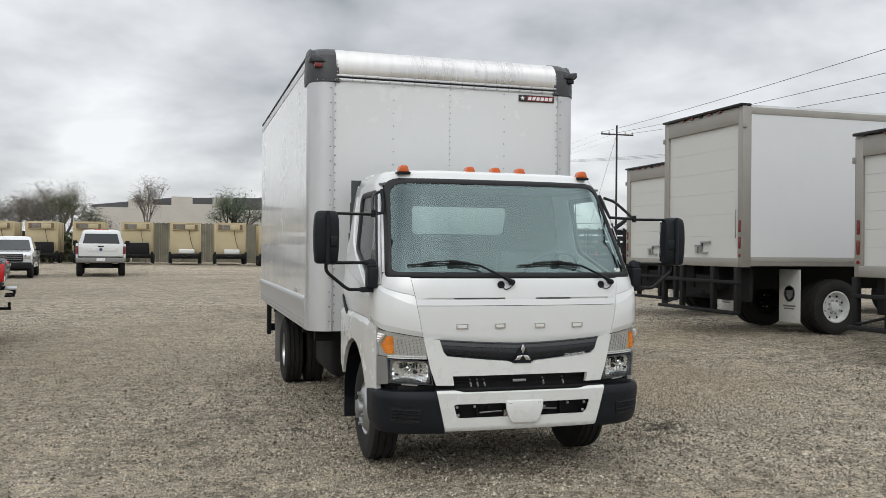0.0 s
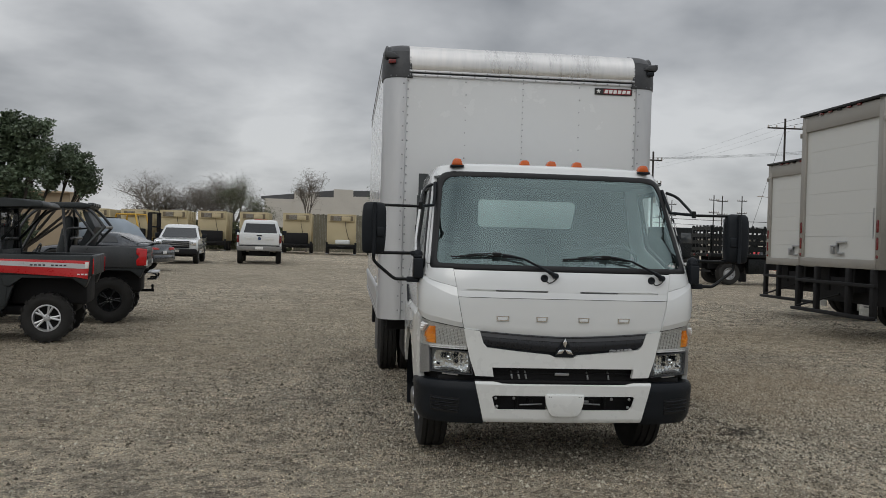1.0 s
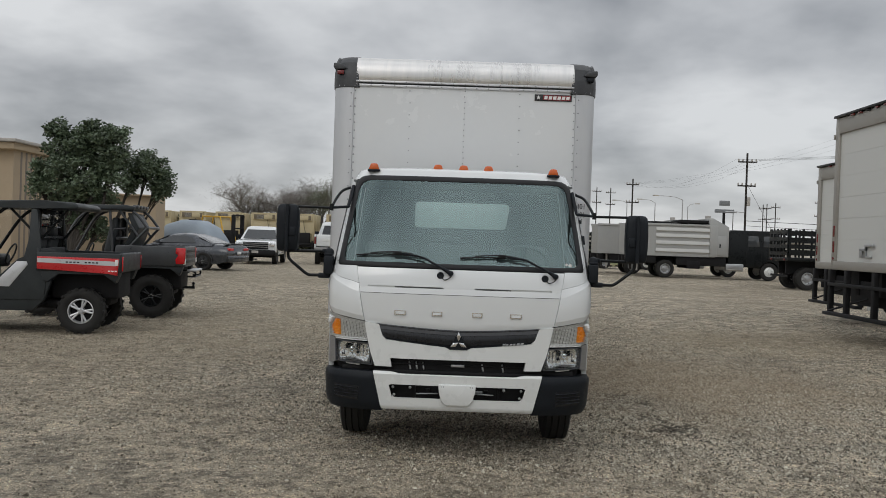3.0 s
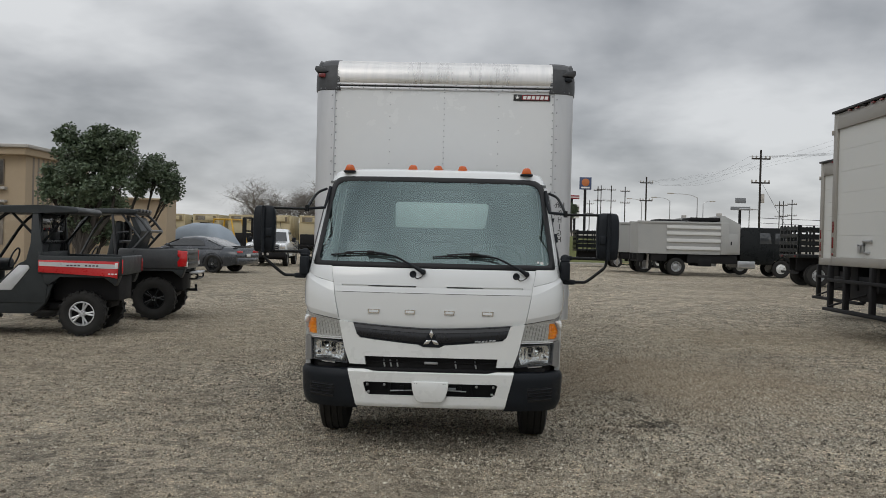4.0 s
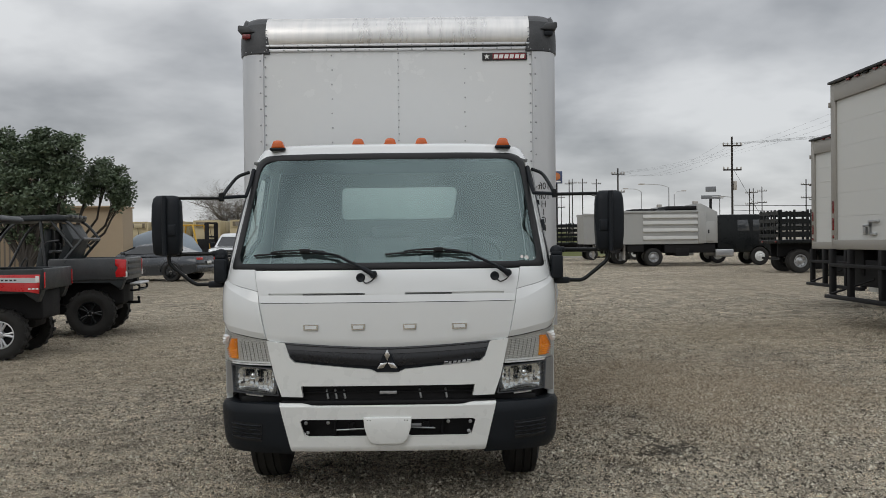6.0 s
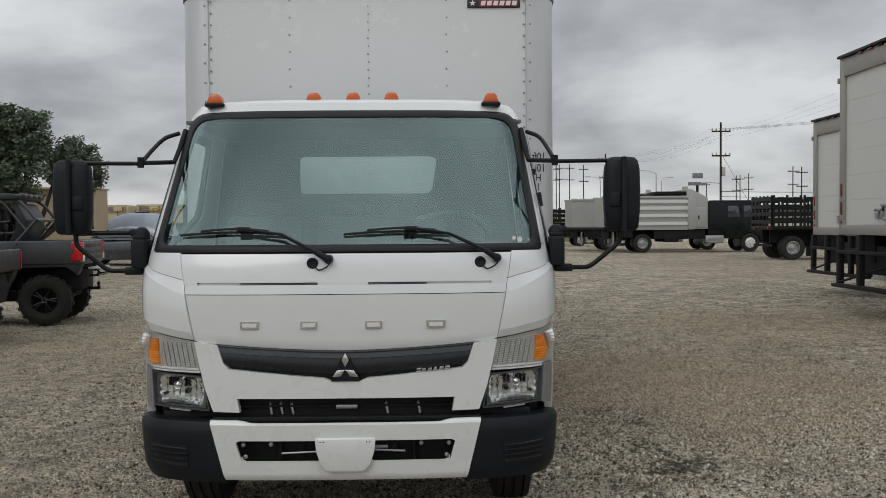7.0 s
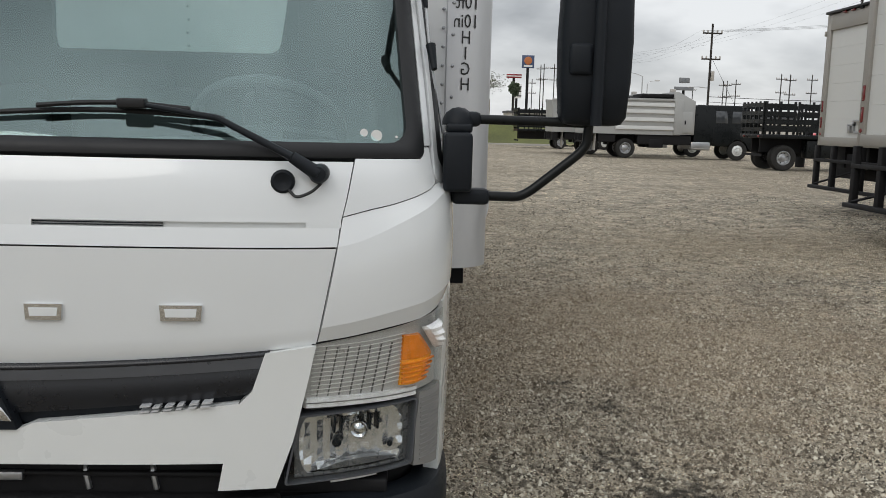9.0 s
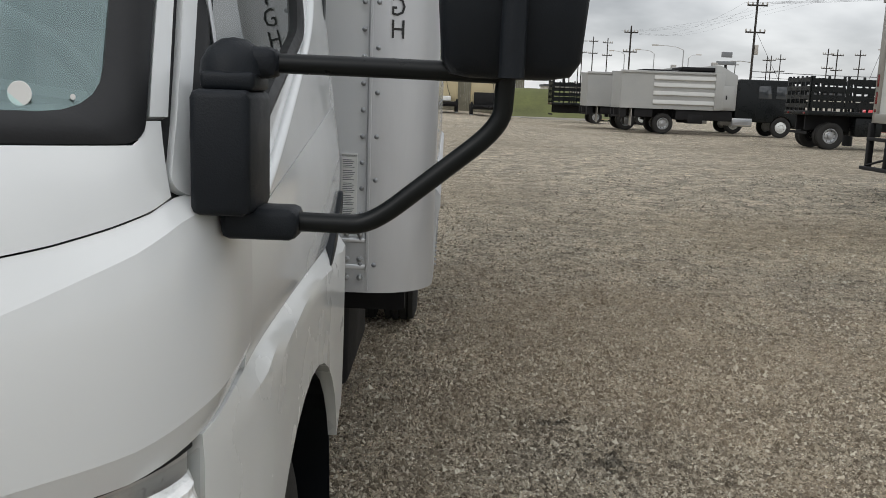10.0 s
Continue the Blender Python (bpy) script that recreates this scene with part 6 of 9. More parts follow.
    for sd in (1, -1):
        if stripe:
            bm = BM()
            prism(bm, [(0.36, 0.985), (1.40, 0.935), (1.54, 0.905), (1.56, 1.17), (0.36, 1.175)], "x", sd * 0.755, sd * 0.772, 0.006)
            st = part("bed_stripe", bm, M_RED, u, "red bed side panel")
            bm = BM()
            prism(bm, [(0.37, 1.085), (1.52, 1.055), (1.52, 1.125), (0.37, 1.150)], "x", sd * 0.772, sd * 0.777)
            part("silver_band", bm, M_SILVER, st, "silver band with dark lettering bars")
            bm = BM()
            for k in range(9):
                if k != 4:
                    box(bm, sd * 0.777, sd * 0.779, 0.78 + 0.055 * k, 0.815 + 0.055 * k, 1.088, 1.108)
            part("letter_bar", bm, M_BLACKMARK, st, kind="stuff")
            bm = BM()
            for k in range(3):
                box(bm, sd * 0.772, sd * 0.775, 1.40 + 0.05 * k, 1.435 + 0.05 * k, 0.965, 0.985)
            part("letter_bar", bm, M_WHITEMARK, st, kind="stuff")
            bm = BM()
            box(bm, sd * 0.757, sd * 0.78, 1.50, 1.55, 1.06, 1.15, 0.005)
            part("reflector", bm, M_WHITEMARK, u)
        bm = BM()
        if stripe:
            box(bm, sd * 0.70, sd * 0.738, 1.598, 1.612, 0.98, 1.20, 0.005)
        else:
            prism(bm, [(1.44, 1.00), (1.60, 1.01), (1.61, 1.30), (1.43, 1.31), (1.43, 1.20), (1.50, 1.165), (1.43, 1.10)], "x", sd * 0.70, sd * 0.785, 0.012)
        part("tail_lamp", bm, M_REDLAMP, u, "red tail lamp")
        if not stripe:
            bm = BM()
            box(bm, sd * 0.71, sd * 0.775, 1.56, 1.618, 1.00, 1.10, 0.008)
            part("reverse_lamp", bm, M_WHITEMARK, u, "clear reversing lamp")
        bm = BM()
        box(bm, sd * 0.45, sd * 0.66, -1.44, -1.40, 0.78, 0.92, 0.02)
        part("front_lamp", bm, M_CHROME, u)
        bm = BM()  # suspension and axle
        tube(bm, [(sd * 0.1, 1.0, wheel_r), (sd * 0.52, 1.0, wheel_r)], 0.03, 8)
        tube(bm, [(sd * 0.45, 1.0, wheel_r + .02), (sd * 0.38, 1.12, 0.88)], 0.035, 8)
        part("suspension", bm, M_DARK, u)
        bm = BM()
        tube(bm, [(sd * 0.1, -0.98, wheel_r), (sd * 0.52, -0.98, wheel_r)], 0.03, 8)
        tube(bm, [(sd * 0.45, -0.98, wheel_r + .02), (sd * 0.38, -0.92, 0.88)], 0.035, 8)
        part("suspension", bm, M_DARK, u)
        for y in (1.0, -0.98):
            wheel(u, sd * 0.60, y, wheel_r, wheel_r, 0.27, wheel_r * (0.56 if stripe else 0.52), sd, rim_mat, "spoke", 5, tread=0.019, tyre_label="knobbly off-road tyre")
    # roll cage
    r = 0.026
    top = 1.93 if roofed else 1.99
    for sd in (1, -1):
        bm = BM()
        if roofed:
            tube(bm, smooth_pts([(sd * 0.62, -0.72, 1.12), (sd * 0.60, -0.22, top), (sd * 0.60, 0.30, top + .03), (sd * 0.62, 0.34, 1.90), (sd * 0.64, 0.36, 1.0)], 5), r, 8)
            tube(bm, [(sd * 0.60, -0.10, top - .02), (sd * 0.63, 0.35, 1.45)], r * .8, 8)
            tube(bm, [(sd * 0.62, 0.33, 1.93), (sd * 0.60, 0.78, 1.94), (sd * 0.62, 0.36, 1.42)], r * .8, 8)
        else:
            tube(bm, smooth_pts([(sd * 0.62, -0.70, 1.14), (sd * 0.60, -0.28, top), (sd * 0.60, 0.54, top + .02), (sd * 0.61, 0.70, 1.90), (sd * 0.62, 0.88, 1.66)], 5), r, 8)
            tube(bm, [(sd * 0.62, 0.20, top), (sd * 0.64, 0.30, 1.0)], r, 8)
            tube(bm, [(sd * 0.62, 0.88, 1.66), (sd * 0.64, 0.56, 1.28)], r, 8)
            tube(bm, [(sd * 0.61, 0.36, top), (sd * 0.62, 0.72, 1.50)], r * .8, 8)
            tube(bm, [(sd * 0.61, 0.22, 1.50), (sd * 0.62, 0.30, 1.62), (sd * 0.62, 0.50, 1.64)], r * .7, 8)
        part("roll_bar", bm, M_BLACKPAINT if roofed else M_UTVGREY, u, "tubular roll cage")
    bm = BM()
    for y, z in ((-0.2, top), (0.32, top), (0.35, 1.45)) + (((0.88, 1.66), (0.56, top)) if not roofed else ((0.78, 1.94),)):
        tube(bm, [(-0.61, y, z), (0.61, y, z)], r, 8)
    part("cross_bar", bm, M_BLACKPAINT if roofed else M_UTVGREY, u)
    bm = BM()
    if roofed:
        prism(bm, [(-0.80, 1.91), (-0.62, 1.99), (0.40, 2.03), (0.88, 2.01), (0.94, 1.95), (0.90, 1.90), (0.40, 1.905), (-0.60, 1.89)], "x", -0.73, 0.73, 0.03)
    else:
        prism(bm, [(-0.66, 1.97), (-0.56, 2.045), (0.48, 2.08), (0.66, 2.05), (0.64, 1.98), (-0.64, 1.95)], "x", -0.67, 0.67, 0.02)
    part("roof", bm, M_UTVDARK, u, "dark moulded roof")
    if not roofed:
        for x in (-0.44, -0.15, 0.15, 0.44):
            bm = BM()
            box(bm, x - 0.09, x + 0.09, 0.59, 0.69, 2.02, 2.08, 0.012)
            part("roof_pod", bm, M_UTVGREY, u)
    for x0 in (-0.58, 0.06):
        bm = BM()
        box(bm, x0, x0 + 0.52, -0.20, 0.28, 0.72, 0.86, 0.05)
        prism(bm, [(0.02, 0.84), (0.20, 0.80), (0.33, 1.46 if roofed else 1.60), (0.18, 1.50 if roofed else 1.64)], "x", x0 + .02, x0 + 0.50, 0.04)
        box(bm, x0 + .12, x0 + 0.40, 0.20, 0.33, 1.46, 1.66 if roofed else 1.84, 0.05)
        part("seat", bm, M_UTVDARK, u, "dark padded seat")
        bm = BM()
        tube(bm, [(x0 + .14, 0.18, 1.40), (x0 + .14, 0.12, 1.0), (x0 + .3, 0.05, 0.86)], 0.022, 6)
        part("seat_belt", bm, M_SILVER, u, "grey seat belt")
    if not roofed:
        bm = BM()
        prism(bm, [(0.44, 1.30), (0.60, 1.30), (0.72, 1.66), (0.58, 1.93), (0.50, 1.93), (0.62, 1.62)], "x", -0.56, 0.56, 0.02)
        part("rear_panel", bm, M_UTVDARK, u, "dark padded panel behind the seats")
    bm = BM()
    box(bm, -0.46, 0.46, 0.50, 1.50, 0.52, 0.95, 0.04)
    part("wheel_well", bm, M_DARK, u)
    bm = BM()
    box(bm, -0.62, 0.62, -0.70, -0.45, 0.95, 1.16, 0.05)
    tube(bm, [Vector((-0.32, -0.36, 1.17)) + Vector((0.17 * math.cos(a), 0.06 * math.sin(a), 0.16 * math.sin(a))) for a in np.linspace(0, 2 * math.pi, 21)], 0.015, 6, caps=False)
    part("dashboard", bm, M_UTVDARK, u)
    if roofed:
        bm = BM()
        box(bm, -0.56, 0.56, 0.335, 0.350, 1.62, 1.90, 0.02)
        part("rear_screen", bm, M_DARKGLASS, u)
        bm = BM()
        sheet(bm, [[Vector((x, -0.66 + 0.40 * k / 4, 1.18 + 0.70 * k / 4)) for x in (-0.60, 0.0, 0.60)] for k in range(5)])
        w = part("wind_screen", bm, M_LENS, u)
        w.visible_shadow = False
    if not stripe:
        bm = BM()  # hitch
        tube(bm, [(0, 1.1, 0.53), (0, 1.70, 0.53)], 0.026, 8)
        lathe(bm, [(0.0, 0.022), (0.03, 0.018), (0.05, 0.028), (0.08, 0.02), (0.09, 0.0001)], (0, 1.67, 0.553), "z", 12)
        part("tow_ball", bm, M_BLACKPAINT, u, "tow ball on a drawbar")
        bm = BM()
        box(bm, -0.42, 0.42, 1.60, 1.78, 0.86, 0.895, 0.01)
        rack = part("rear_rack", bm, M_SILVER, u, "bare metal rear step rack")
        bm = BM()
        for x in (-0.38, 0.38):
            tube(bm, smooth_pts([(x, 1.45, 0.88), (x, 1.66, 0.88), (x, 1.76, 0.84), (x, 1.74, 0.76), (x, 1.60, 0.76)], 4), 0.018, 8)
        tube(bm, [(-0.38, 1.74, 0.76), (0.38, 1.74, 0.76)], 0.016, 8)
        part("rack_bar", bm, M_BLACKPAINT, rack, "black tubular bracket")
        bm = BM()
        box(bm, -0.34, 0.34, 1.10, 1.42, 0.48, 0.80, 0.06)
        for x in (-0.36, 0.36):
            tube(bm, [(x, 1.30, 0.52), (x, 1.30, 0.92)], 0.05, 10)
        part("engine", bm, M_DARK, u, "dark engine and exhaust under the bed")
    return u


utv(pose(-6.842, 7.497, 0.0, 0, 0, -81), M_UTVDARK, "red-striped side-by-side utility vehicle with hard roof and silver wheels", True, M_ALU, 0.345, True)
utv(pose(-6.742, 10.357, 0.01, 0, 0, -81), M_UTVGREY, "dark grey side-by-side utility vehicle with open roll cage and black wheels", False, M_BLACKPAINT, 0.392, False)


# ---- pickups and cars ----
def car_body(bm, prof, hw_low, hw_belt, hw_roof, belt, top, nx=9):
    """A closed body: the side outline as (y, z_low, z_high) rows, its width narrowing above the belt."""
    rows = []
    for y, z0, z1 in prof:
        row = []
        for k in range(2 * nx + 1):
            t = k / (2 * nx)
            a = math.pi * t
            zz = z0 + (z1 - z0) * math.sin(a) ** 0.55
            w = hw_low + (hw_belt - hw_low) * min(1, max(0, (zz - 0.3) / max(0.01, belt - 0.3)))
            if zz > belt:
                w = hw_belt + (hw_roof - hw_belt) * (zz - belt) / max(0.01, top - belt)
            c = math.cos(a)
            row.append(Vector((math.copysign(abs(c) ** 0.30, c) * w, y, zz)))
        rows.append(row)
    vs = sheet(bm, rows)
    for a, b in zip(vs, vs[1:]):
        bm.faces.new((a[0], b[0], b[-1], a[-1]))
    bm.faces.new(vs[0]), bm.faces.new(vs[-1][::-1])
    return bm


def pickup(m, label, kind):
    p = thing("pickup_truck", label, "pickup truck", m, "white pickups")
    L = 2.85
    wr, wb0, wb1 = 0.39, -1.85, 1.85
    # lower body with arches cut into its outline
    for sd in (1, -1):
        bm = BM()
        pts = [(-2.80, 0.62), (-2.80, 1.02), (-2.70, 1.14), (-1.30, 1.22), (0.85, 1.24), (0.87, 1.30), (2.80, 1.32), (2.82, 0.66)]
        for c in (wb1, wb0):
            pts += [(c + 0.48 * math.cos(a), 0.44 + 0.46 * math.sin(a)) for a in np.linspace(0.35, math.pi - 0.35, 9)]
        prism(bm, pts, "x", sd * 0.90, sd * 0.99, 0.02)
        part("side_panel", bm, M_WHITE, p)
        bm = BM()
        box(bm, sd * 0.93, sd * 1.0, -1.3, 1.3, 0.48, 0.62, 0.03)
        part("sill", bm, M_WHITE, p)
        for y in (wb0, wb1):
            wheel(p, sd * 0.86, y, wr, wr, 0.25, 0.22, sd, M_STEEL if kind == "rear" else M_GREY, "disc", 8)
        bm = BM()
        box(bm, sd * 1.02, sd * 1.22, -0.72, -0.62, 1.24, 1.46, 0.03)
        tube(bm, [(sd * 0.94, -0.66, 1.28), (sd * 1.05, -0.66, 1.30)], 0.025, 6)
        part("door_mirror", bm, M_BLACKPL, p, "black door mirror")
        bm = BM()
        box(bm, sd * 0.985, sd * 1.005, 0.35, 0.50, 1.08, 1.12, 0.006)
        part("door_handle", bm, M_BLACKPL, p)
        bm = BM()
        box(bm, sd * 0.985, sd * 0.994, -0.82, -0.81, 0.62, 1.22)
        box(bm, sd * 0.985, sd * 0.994, 0.80, 0.81, 0.62, 1.22)
        part("door_gap", bm, M_RUBBER, p)
    bm = BM()
    prism(bm, [(-2.78, 0.60), (-2.78, 1.04), (-2.62, 1.16), (-1.30, 1.24), (-0.95, 1.24), (-0.95, 0.60)], "x", -0.91, 0.91, 0.03)
    part("bonnet", bm, M_WHITE, p)
    bm = BM()  # cab
    rows = []
    for z, hw, y0, y1 in ((1.18, 0.97, -1.32, 0.86), (1.25, 0.965, -1.22, 0.86), (1.74, 0.80, -0.52, 0.74), (1.84, 0.76, -0.40, 0.70), (1.89, 0.66, -0.22, 0.60), (1.91, 0.40, 0.0, 0.45)):
        rows.append([Vector((x, y, z)) for x, y in ((-hw, y1), (-hw, (y0 + y1) / 2), (-hw, y0 + .06), (-hw * .9, y0), (0, y0 - .03), (hw * .9, y0), (hw, y0 + .06), (hw, (y0 + y1) / 2), (hw, y1), (0, y1), (-hw, y1))])
    vs = sheet(bm, rows)
    bm.faces.new(vs[-1][:-1])
    cab_ = part("cab", bm, M_WHITE, p, "white cab")
    bm = BM()
    sheet(bm, [[Vector((x * (0.93 - 0.15 * k), -1.245 + 0.68 * k - 0.03 * (1 - abs(x)), 1.28 + 0.45 * k)) for x in (-0.9, -0.45, 0, 0.45, 0.9)] for k in (0, 0.5, 1)])
    part("windscreen", bm, M_DARKGLASS, cab_)
    bm = BM()
    sheet(bm, [[Vector((x * (0.90 - 0.13 * k), 0.868 - 0.115 * k, 1.30 + 0.43 * k)) for x in (-0.86, 0, 0.86)] for k in (0, 1)])
    part("rear_window", bm, M_DARKGLASS, cab_)
    for sd in (1, -1):
        bm = BM()
        prism(bm, [(-1.02, 1.29), (0.72, 1.29), (0.62, 1.72), (-0.52, 1.72)], "x", -0.004, 0.004)
        for v in bm.verts:
            k = (v.co.z - 1.25) / 0.49
            v.co.x += sd * (0.970 - 0.165 * k)
        part("side_window", bm, M_DARKGLASS, cab_)
    bm = BM()  # bed floor and tailgate
    box(bm, -0.92, 0.92, 0.9, 2.75, 0.85, 0.92)
    box(bm, -0.92, 0.92, 0.86, 0.92, 0.85, 1.30, 0.01)
    part("bed", bm, M_DARK, p)
    bm = BM()
    box(bm, -0.885, 0.885, 2.74, 2.83, 0.80, 1.315, 0.03)
    tg = part("tailgate", bm, M_WHITE, p, "white tailgate")
    bm = BM()
    box(bm, -0.62, 0.62, 2.825, 2.838, 1.02, 1.14, 0.02)
    part("gate_recess", bm, M_WHITE2, tg)
    bm = BM()
    lathe(bm, [(0, 0.07), (0.012, 0.06), (0.014, 0.0001)], (0, 2.838, 1.08), "y", 16)
    part("badge", bm, M_SIGNBLUE, tg)
    bm = BM()
    box(bm, -0.12, 0.12, 2.83, 2.85, 1.18, 1.23, 0.01)
    part("gate_latch", bm, M_BLACKPL, tg)
    for sd in (1, -1):
        bm = BM()
        box(bm, sd * 0.895, sd * 0.985, 2.78, 2.845, 0.90, 1.22, 0.02)
        part("tail_lamp", bm, M_REDDIM, p, "red tail lamp")
        bm = BM()
        box(bm, sd * 0.66, sd * 0.93, -2.83, -2.74, 0.90, 1.10, 0.02)
        part("head_lamp", bm, M_REFLECT, p, "clear headlamp")
    bm = BM()
    box(bm, -0.98, 0.98, 2.78, 2.96, 0.56, 0.76, 0.03)
    part("rear_bumper", bm, M_GREY, p, "grey steel rear bumper")
    bm = BM()
    box(bm, -0.17, 0.17, 2.955, 2.965, 0.62, 0.74, 0.004)
    part("plate", bm, M_WHITEMARK, p)
    bm = BM()
    box(bm, -0.62, 0.62, -2.85, -2.76, 0.76, 1.10, 0.03)
    gr = part("grille", bm, M_BLACKPL, p, "black grille with bars")
    bm = BM()
    for z in (0.84, 0.93, 1.02):
        box(bm, -0.60, 0.60, -2.87, -2.84, z, z + 0.035, 0.008)
    part("grille_bar", bm, M_GREY, gr)
    bm = BM()
    box(bm, -0.98, 0.98, -2.95, -2.70, 0.44, 0.72, 0.05)
    part("front_bumper", bm, M_DARK if kind == "front" else M_CHROME, p, "dark front bumper")
    bm = BM()
    box(bm, -0.16, 0.16, -2.965, -2.945, 0.56, 0.68, 0.004)
    part("plate", bm, M_CONC, p)
    bm = BM()
    box(bm, -0.45, 0.45, -2.4, 2.7, 0.40, 0.62)
    tube(bm, [(-0.8, wb0, wr), (0.8, wb0, wr)], 0.06, 8)
    tube(bm, [(-0.8, wb1, wr), (0.8, wb1, wr)], 0.06, 8)
    box(bm, -0.88, 0.88, -2.6, 2.6, 0.60, 0.66)
    part("underframe", bm, M_DARK, p)
    bm = BM()
    box(bm, -0.30, 0.30, 0.45, 0.55, 1.885, 1.915, 0.01)
    part("brake_lamp", bm, M_REDLAMP, p)
    return p


pickup(pose(-9.95, 39.3, 0.15, 0, 0, 5), "white regular-cab pickup facing the yard, dusty and dark-bumpered", "front")
pickup(pose(-6.30, 41.8, 0.16, 0, 0, 184.5) @ Matrix.Diagonal((1.12, 1.06, 1.20, 1)), "white heavy pickup seen from its tailgate", "rear")


def coupe(m, label, paint, name="car", tall=1.0):
    c = thing(name, label, "car", m)
    bm = BM()
    prof = [(-2.42, 0.42, 0.62), (-2.36, 0.30, 0.74), (-2.0, 0.24, 0.86), (-1.2, 0.22, 0.96), (-0.85, 0.22, 1.00), (0.2, 0.22, 1.02), (1.3, 0.24, 1.06), (2.1, 0.28, 1.06), (2.42, 0.36, 1.02), (2.50, 0.50, 0.90)]
    car_body(bm, prof, 0.90, 0.96, 0.94, 0.7, 1.3)
    part("body", bm, paint, c, sharp=45)
    bm = BM()
    prof = [(-0.95, 0.95, 1.00), (-0.60, 0.95, 1.20), (-0.15, 0.95, 1.40 * tall), (0.35, 0.95, 1.45 * tall), (0.85, 0.95, 1.41 * tall), (1.35, 0.95, 1.26), (1.80, 0.95, 1.08)]
    car_body(bm, prof, 0.86, 0.86, 0.60, 1.0, 1.45 * tall)
    gh = part("roof", bm, paint, c, sharp=45)
    for sd in (1, -1):
        bm = BM()
        prism(bm, [(-0.62, 1.04), (1.05, 1.07), (0.90, 1.26), (0.50, 1.34 * tall), (-0.05, 1.34 * tall)], "x", -0.004, 0.004)
        for v in bm.verts:
            k = min(1, max(0, (v.co.z - 1.0) / (1.45 * tall - 1.0)))
            v.co.x += sd * (0.872 - 0.24 * k)
        part("side_window", bm, M_DARKGLASS, c)
        for y in (-1.50, 1.45):
            wheel(c, sd * 0.84, y, 0.36, 0.36, 0.25, 0.25, sd, M_BLACKPAINT, "spoke", 5, tread=0.006)
            bm = BM()
            rows = [[Vector((sd * x, y + 0.44 * math.cos(a), 0.36 + 0.42 * math.sin(a))) for x in (0.62, 0.968)] for a in np.linspace(0.0, math.pi, 13)]
            sheet(bm, rows)
            part("wheel_arch", bm, M_DARK, c)
        bm = BM()
        box(bm, sd * 0.42, sd * 0.86, 2.455, 2.51, 0.80, 0.90, 0.02)
        part("tail_lamp", bm, M_REDLAMP, c)
        bm = BM()
        box(bm, sd * 0.90, sd * 1.05, -0.62, -0.48, 1.02, 1.14, 0.03)
        part("door_mirror", bm, paint, c)
    bm = BM()
    sheet(bm, [[Vector((x * (0.78 - 0.16 * k), 1.66 - 0.62 * k, 1.105 + 0.23 * k)) for x in (-1, 0, 1)] for k in (0, 1)])
    part("rear_window", bm, M_DARKGLASS, c)
    bm = BM()
    sheet(bm, [[Vector((x * (0.80 - 0.17 * k), -0.90 + 0.62 * k, 1.035 + 0.29 * k)) for x in (-1, 0, 1)] for k in (0, 1)])
    part("windscreen", bm, M_DARKGLASS, c)
    bm = BM()
    box(bm, -0.88, 0.88, 2.38, 2.53, 0.34, 0.62, 0.06)
    bmp = part("rear_bumper", bm, paint, c)
    bm = BM()
    box(bm, -0.16, 0.16, 2.525, 2.54, 0.66, 0.76, 0.004)
    part("plate", bm, M_WHITEMARK, bmp)
    bm = BM()
    box(bm, -0.80, 0.80, 2.22, 2.44, 1.045, 1.085, 0.02)
    part("spoiler", bm, M_BLACKPAINT, c)
    return c


coupe(pose(-11.0, 29.07, 0.14, 0, 0, -104), "charcoal two-door coupe with black wheels, seen from its rear corner", M_CARGREY)
cov = thing("covered_vehicle", "vehicle under a pale blue fitted cover", "covered vehicle", pose(-13.4, 36.6, 0.16, 0, 0, -105))
bm = BM()
car_body(bm, [(-2.2, 0.15, 0.80), (-2.0, 0.12, 1.05), (-1.1, 0.10, 1.30), (-0.5, 0.10, 1.85), (0.3, 0.10, 2.08), (1.2, 0.10, 2.05), (1.8, 0.10, 1.75), (2.15, 0.12, 1.20), (2.25, 0.2, 0.80)], 0.98, 0.98, 0.72, 1.1, 2.1)
part("cover", bm, M_TARP, cov, sharp=60)
bm = BM()
box(bm, -0.3, 0.3, 0.55, 0.95, 2.04, 2.10, 0.02)
part("roof_patch", bm, M_DARK, cov)
for sd in (1, -1):
    for y in (-1.4, 1.4):
        wheel(cov, sd * 0.85, y, 0.34, 0.34, 0.22, 0.2, sd, M_GREY, "spoke", 5, tread=0.006)


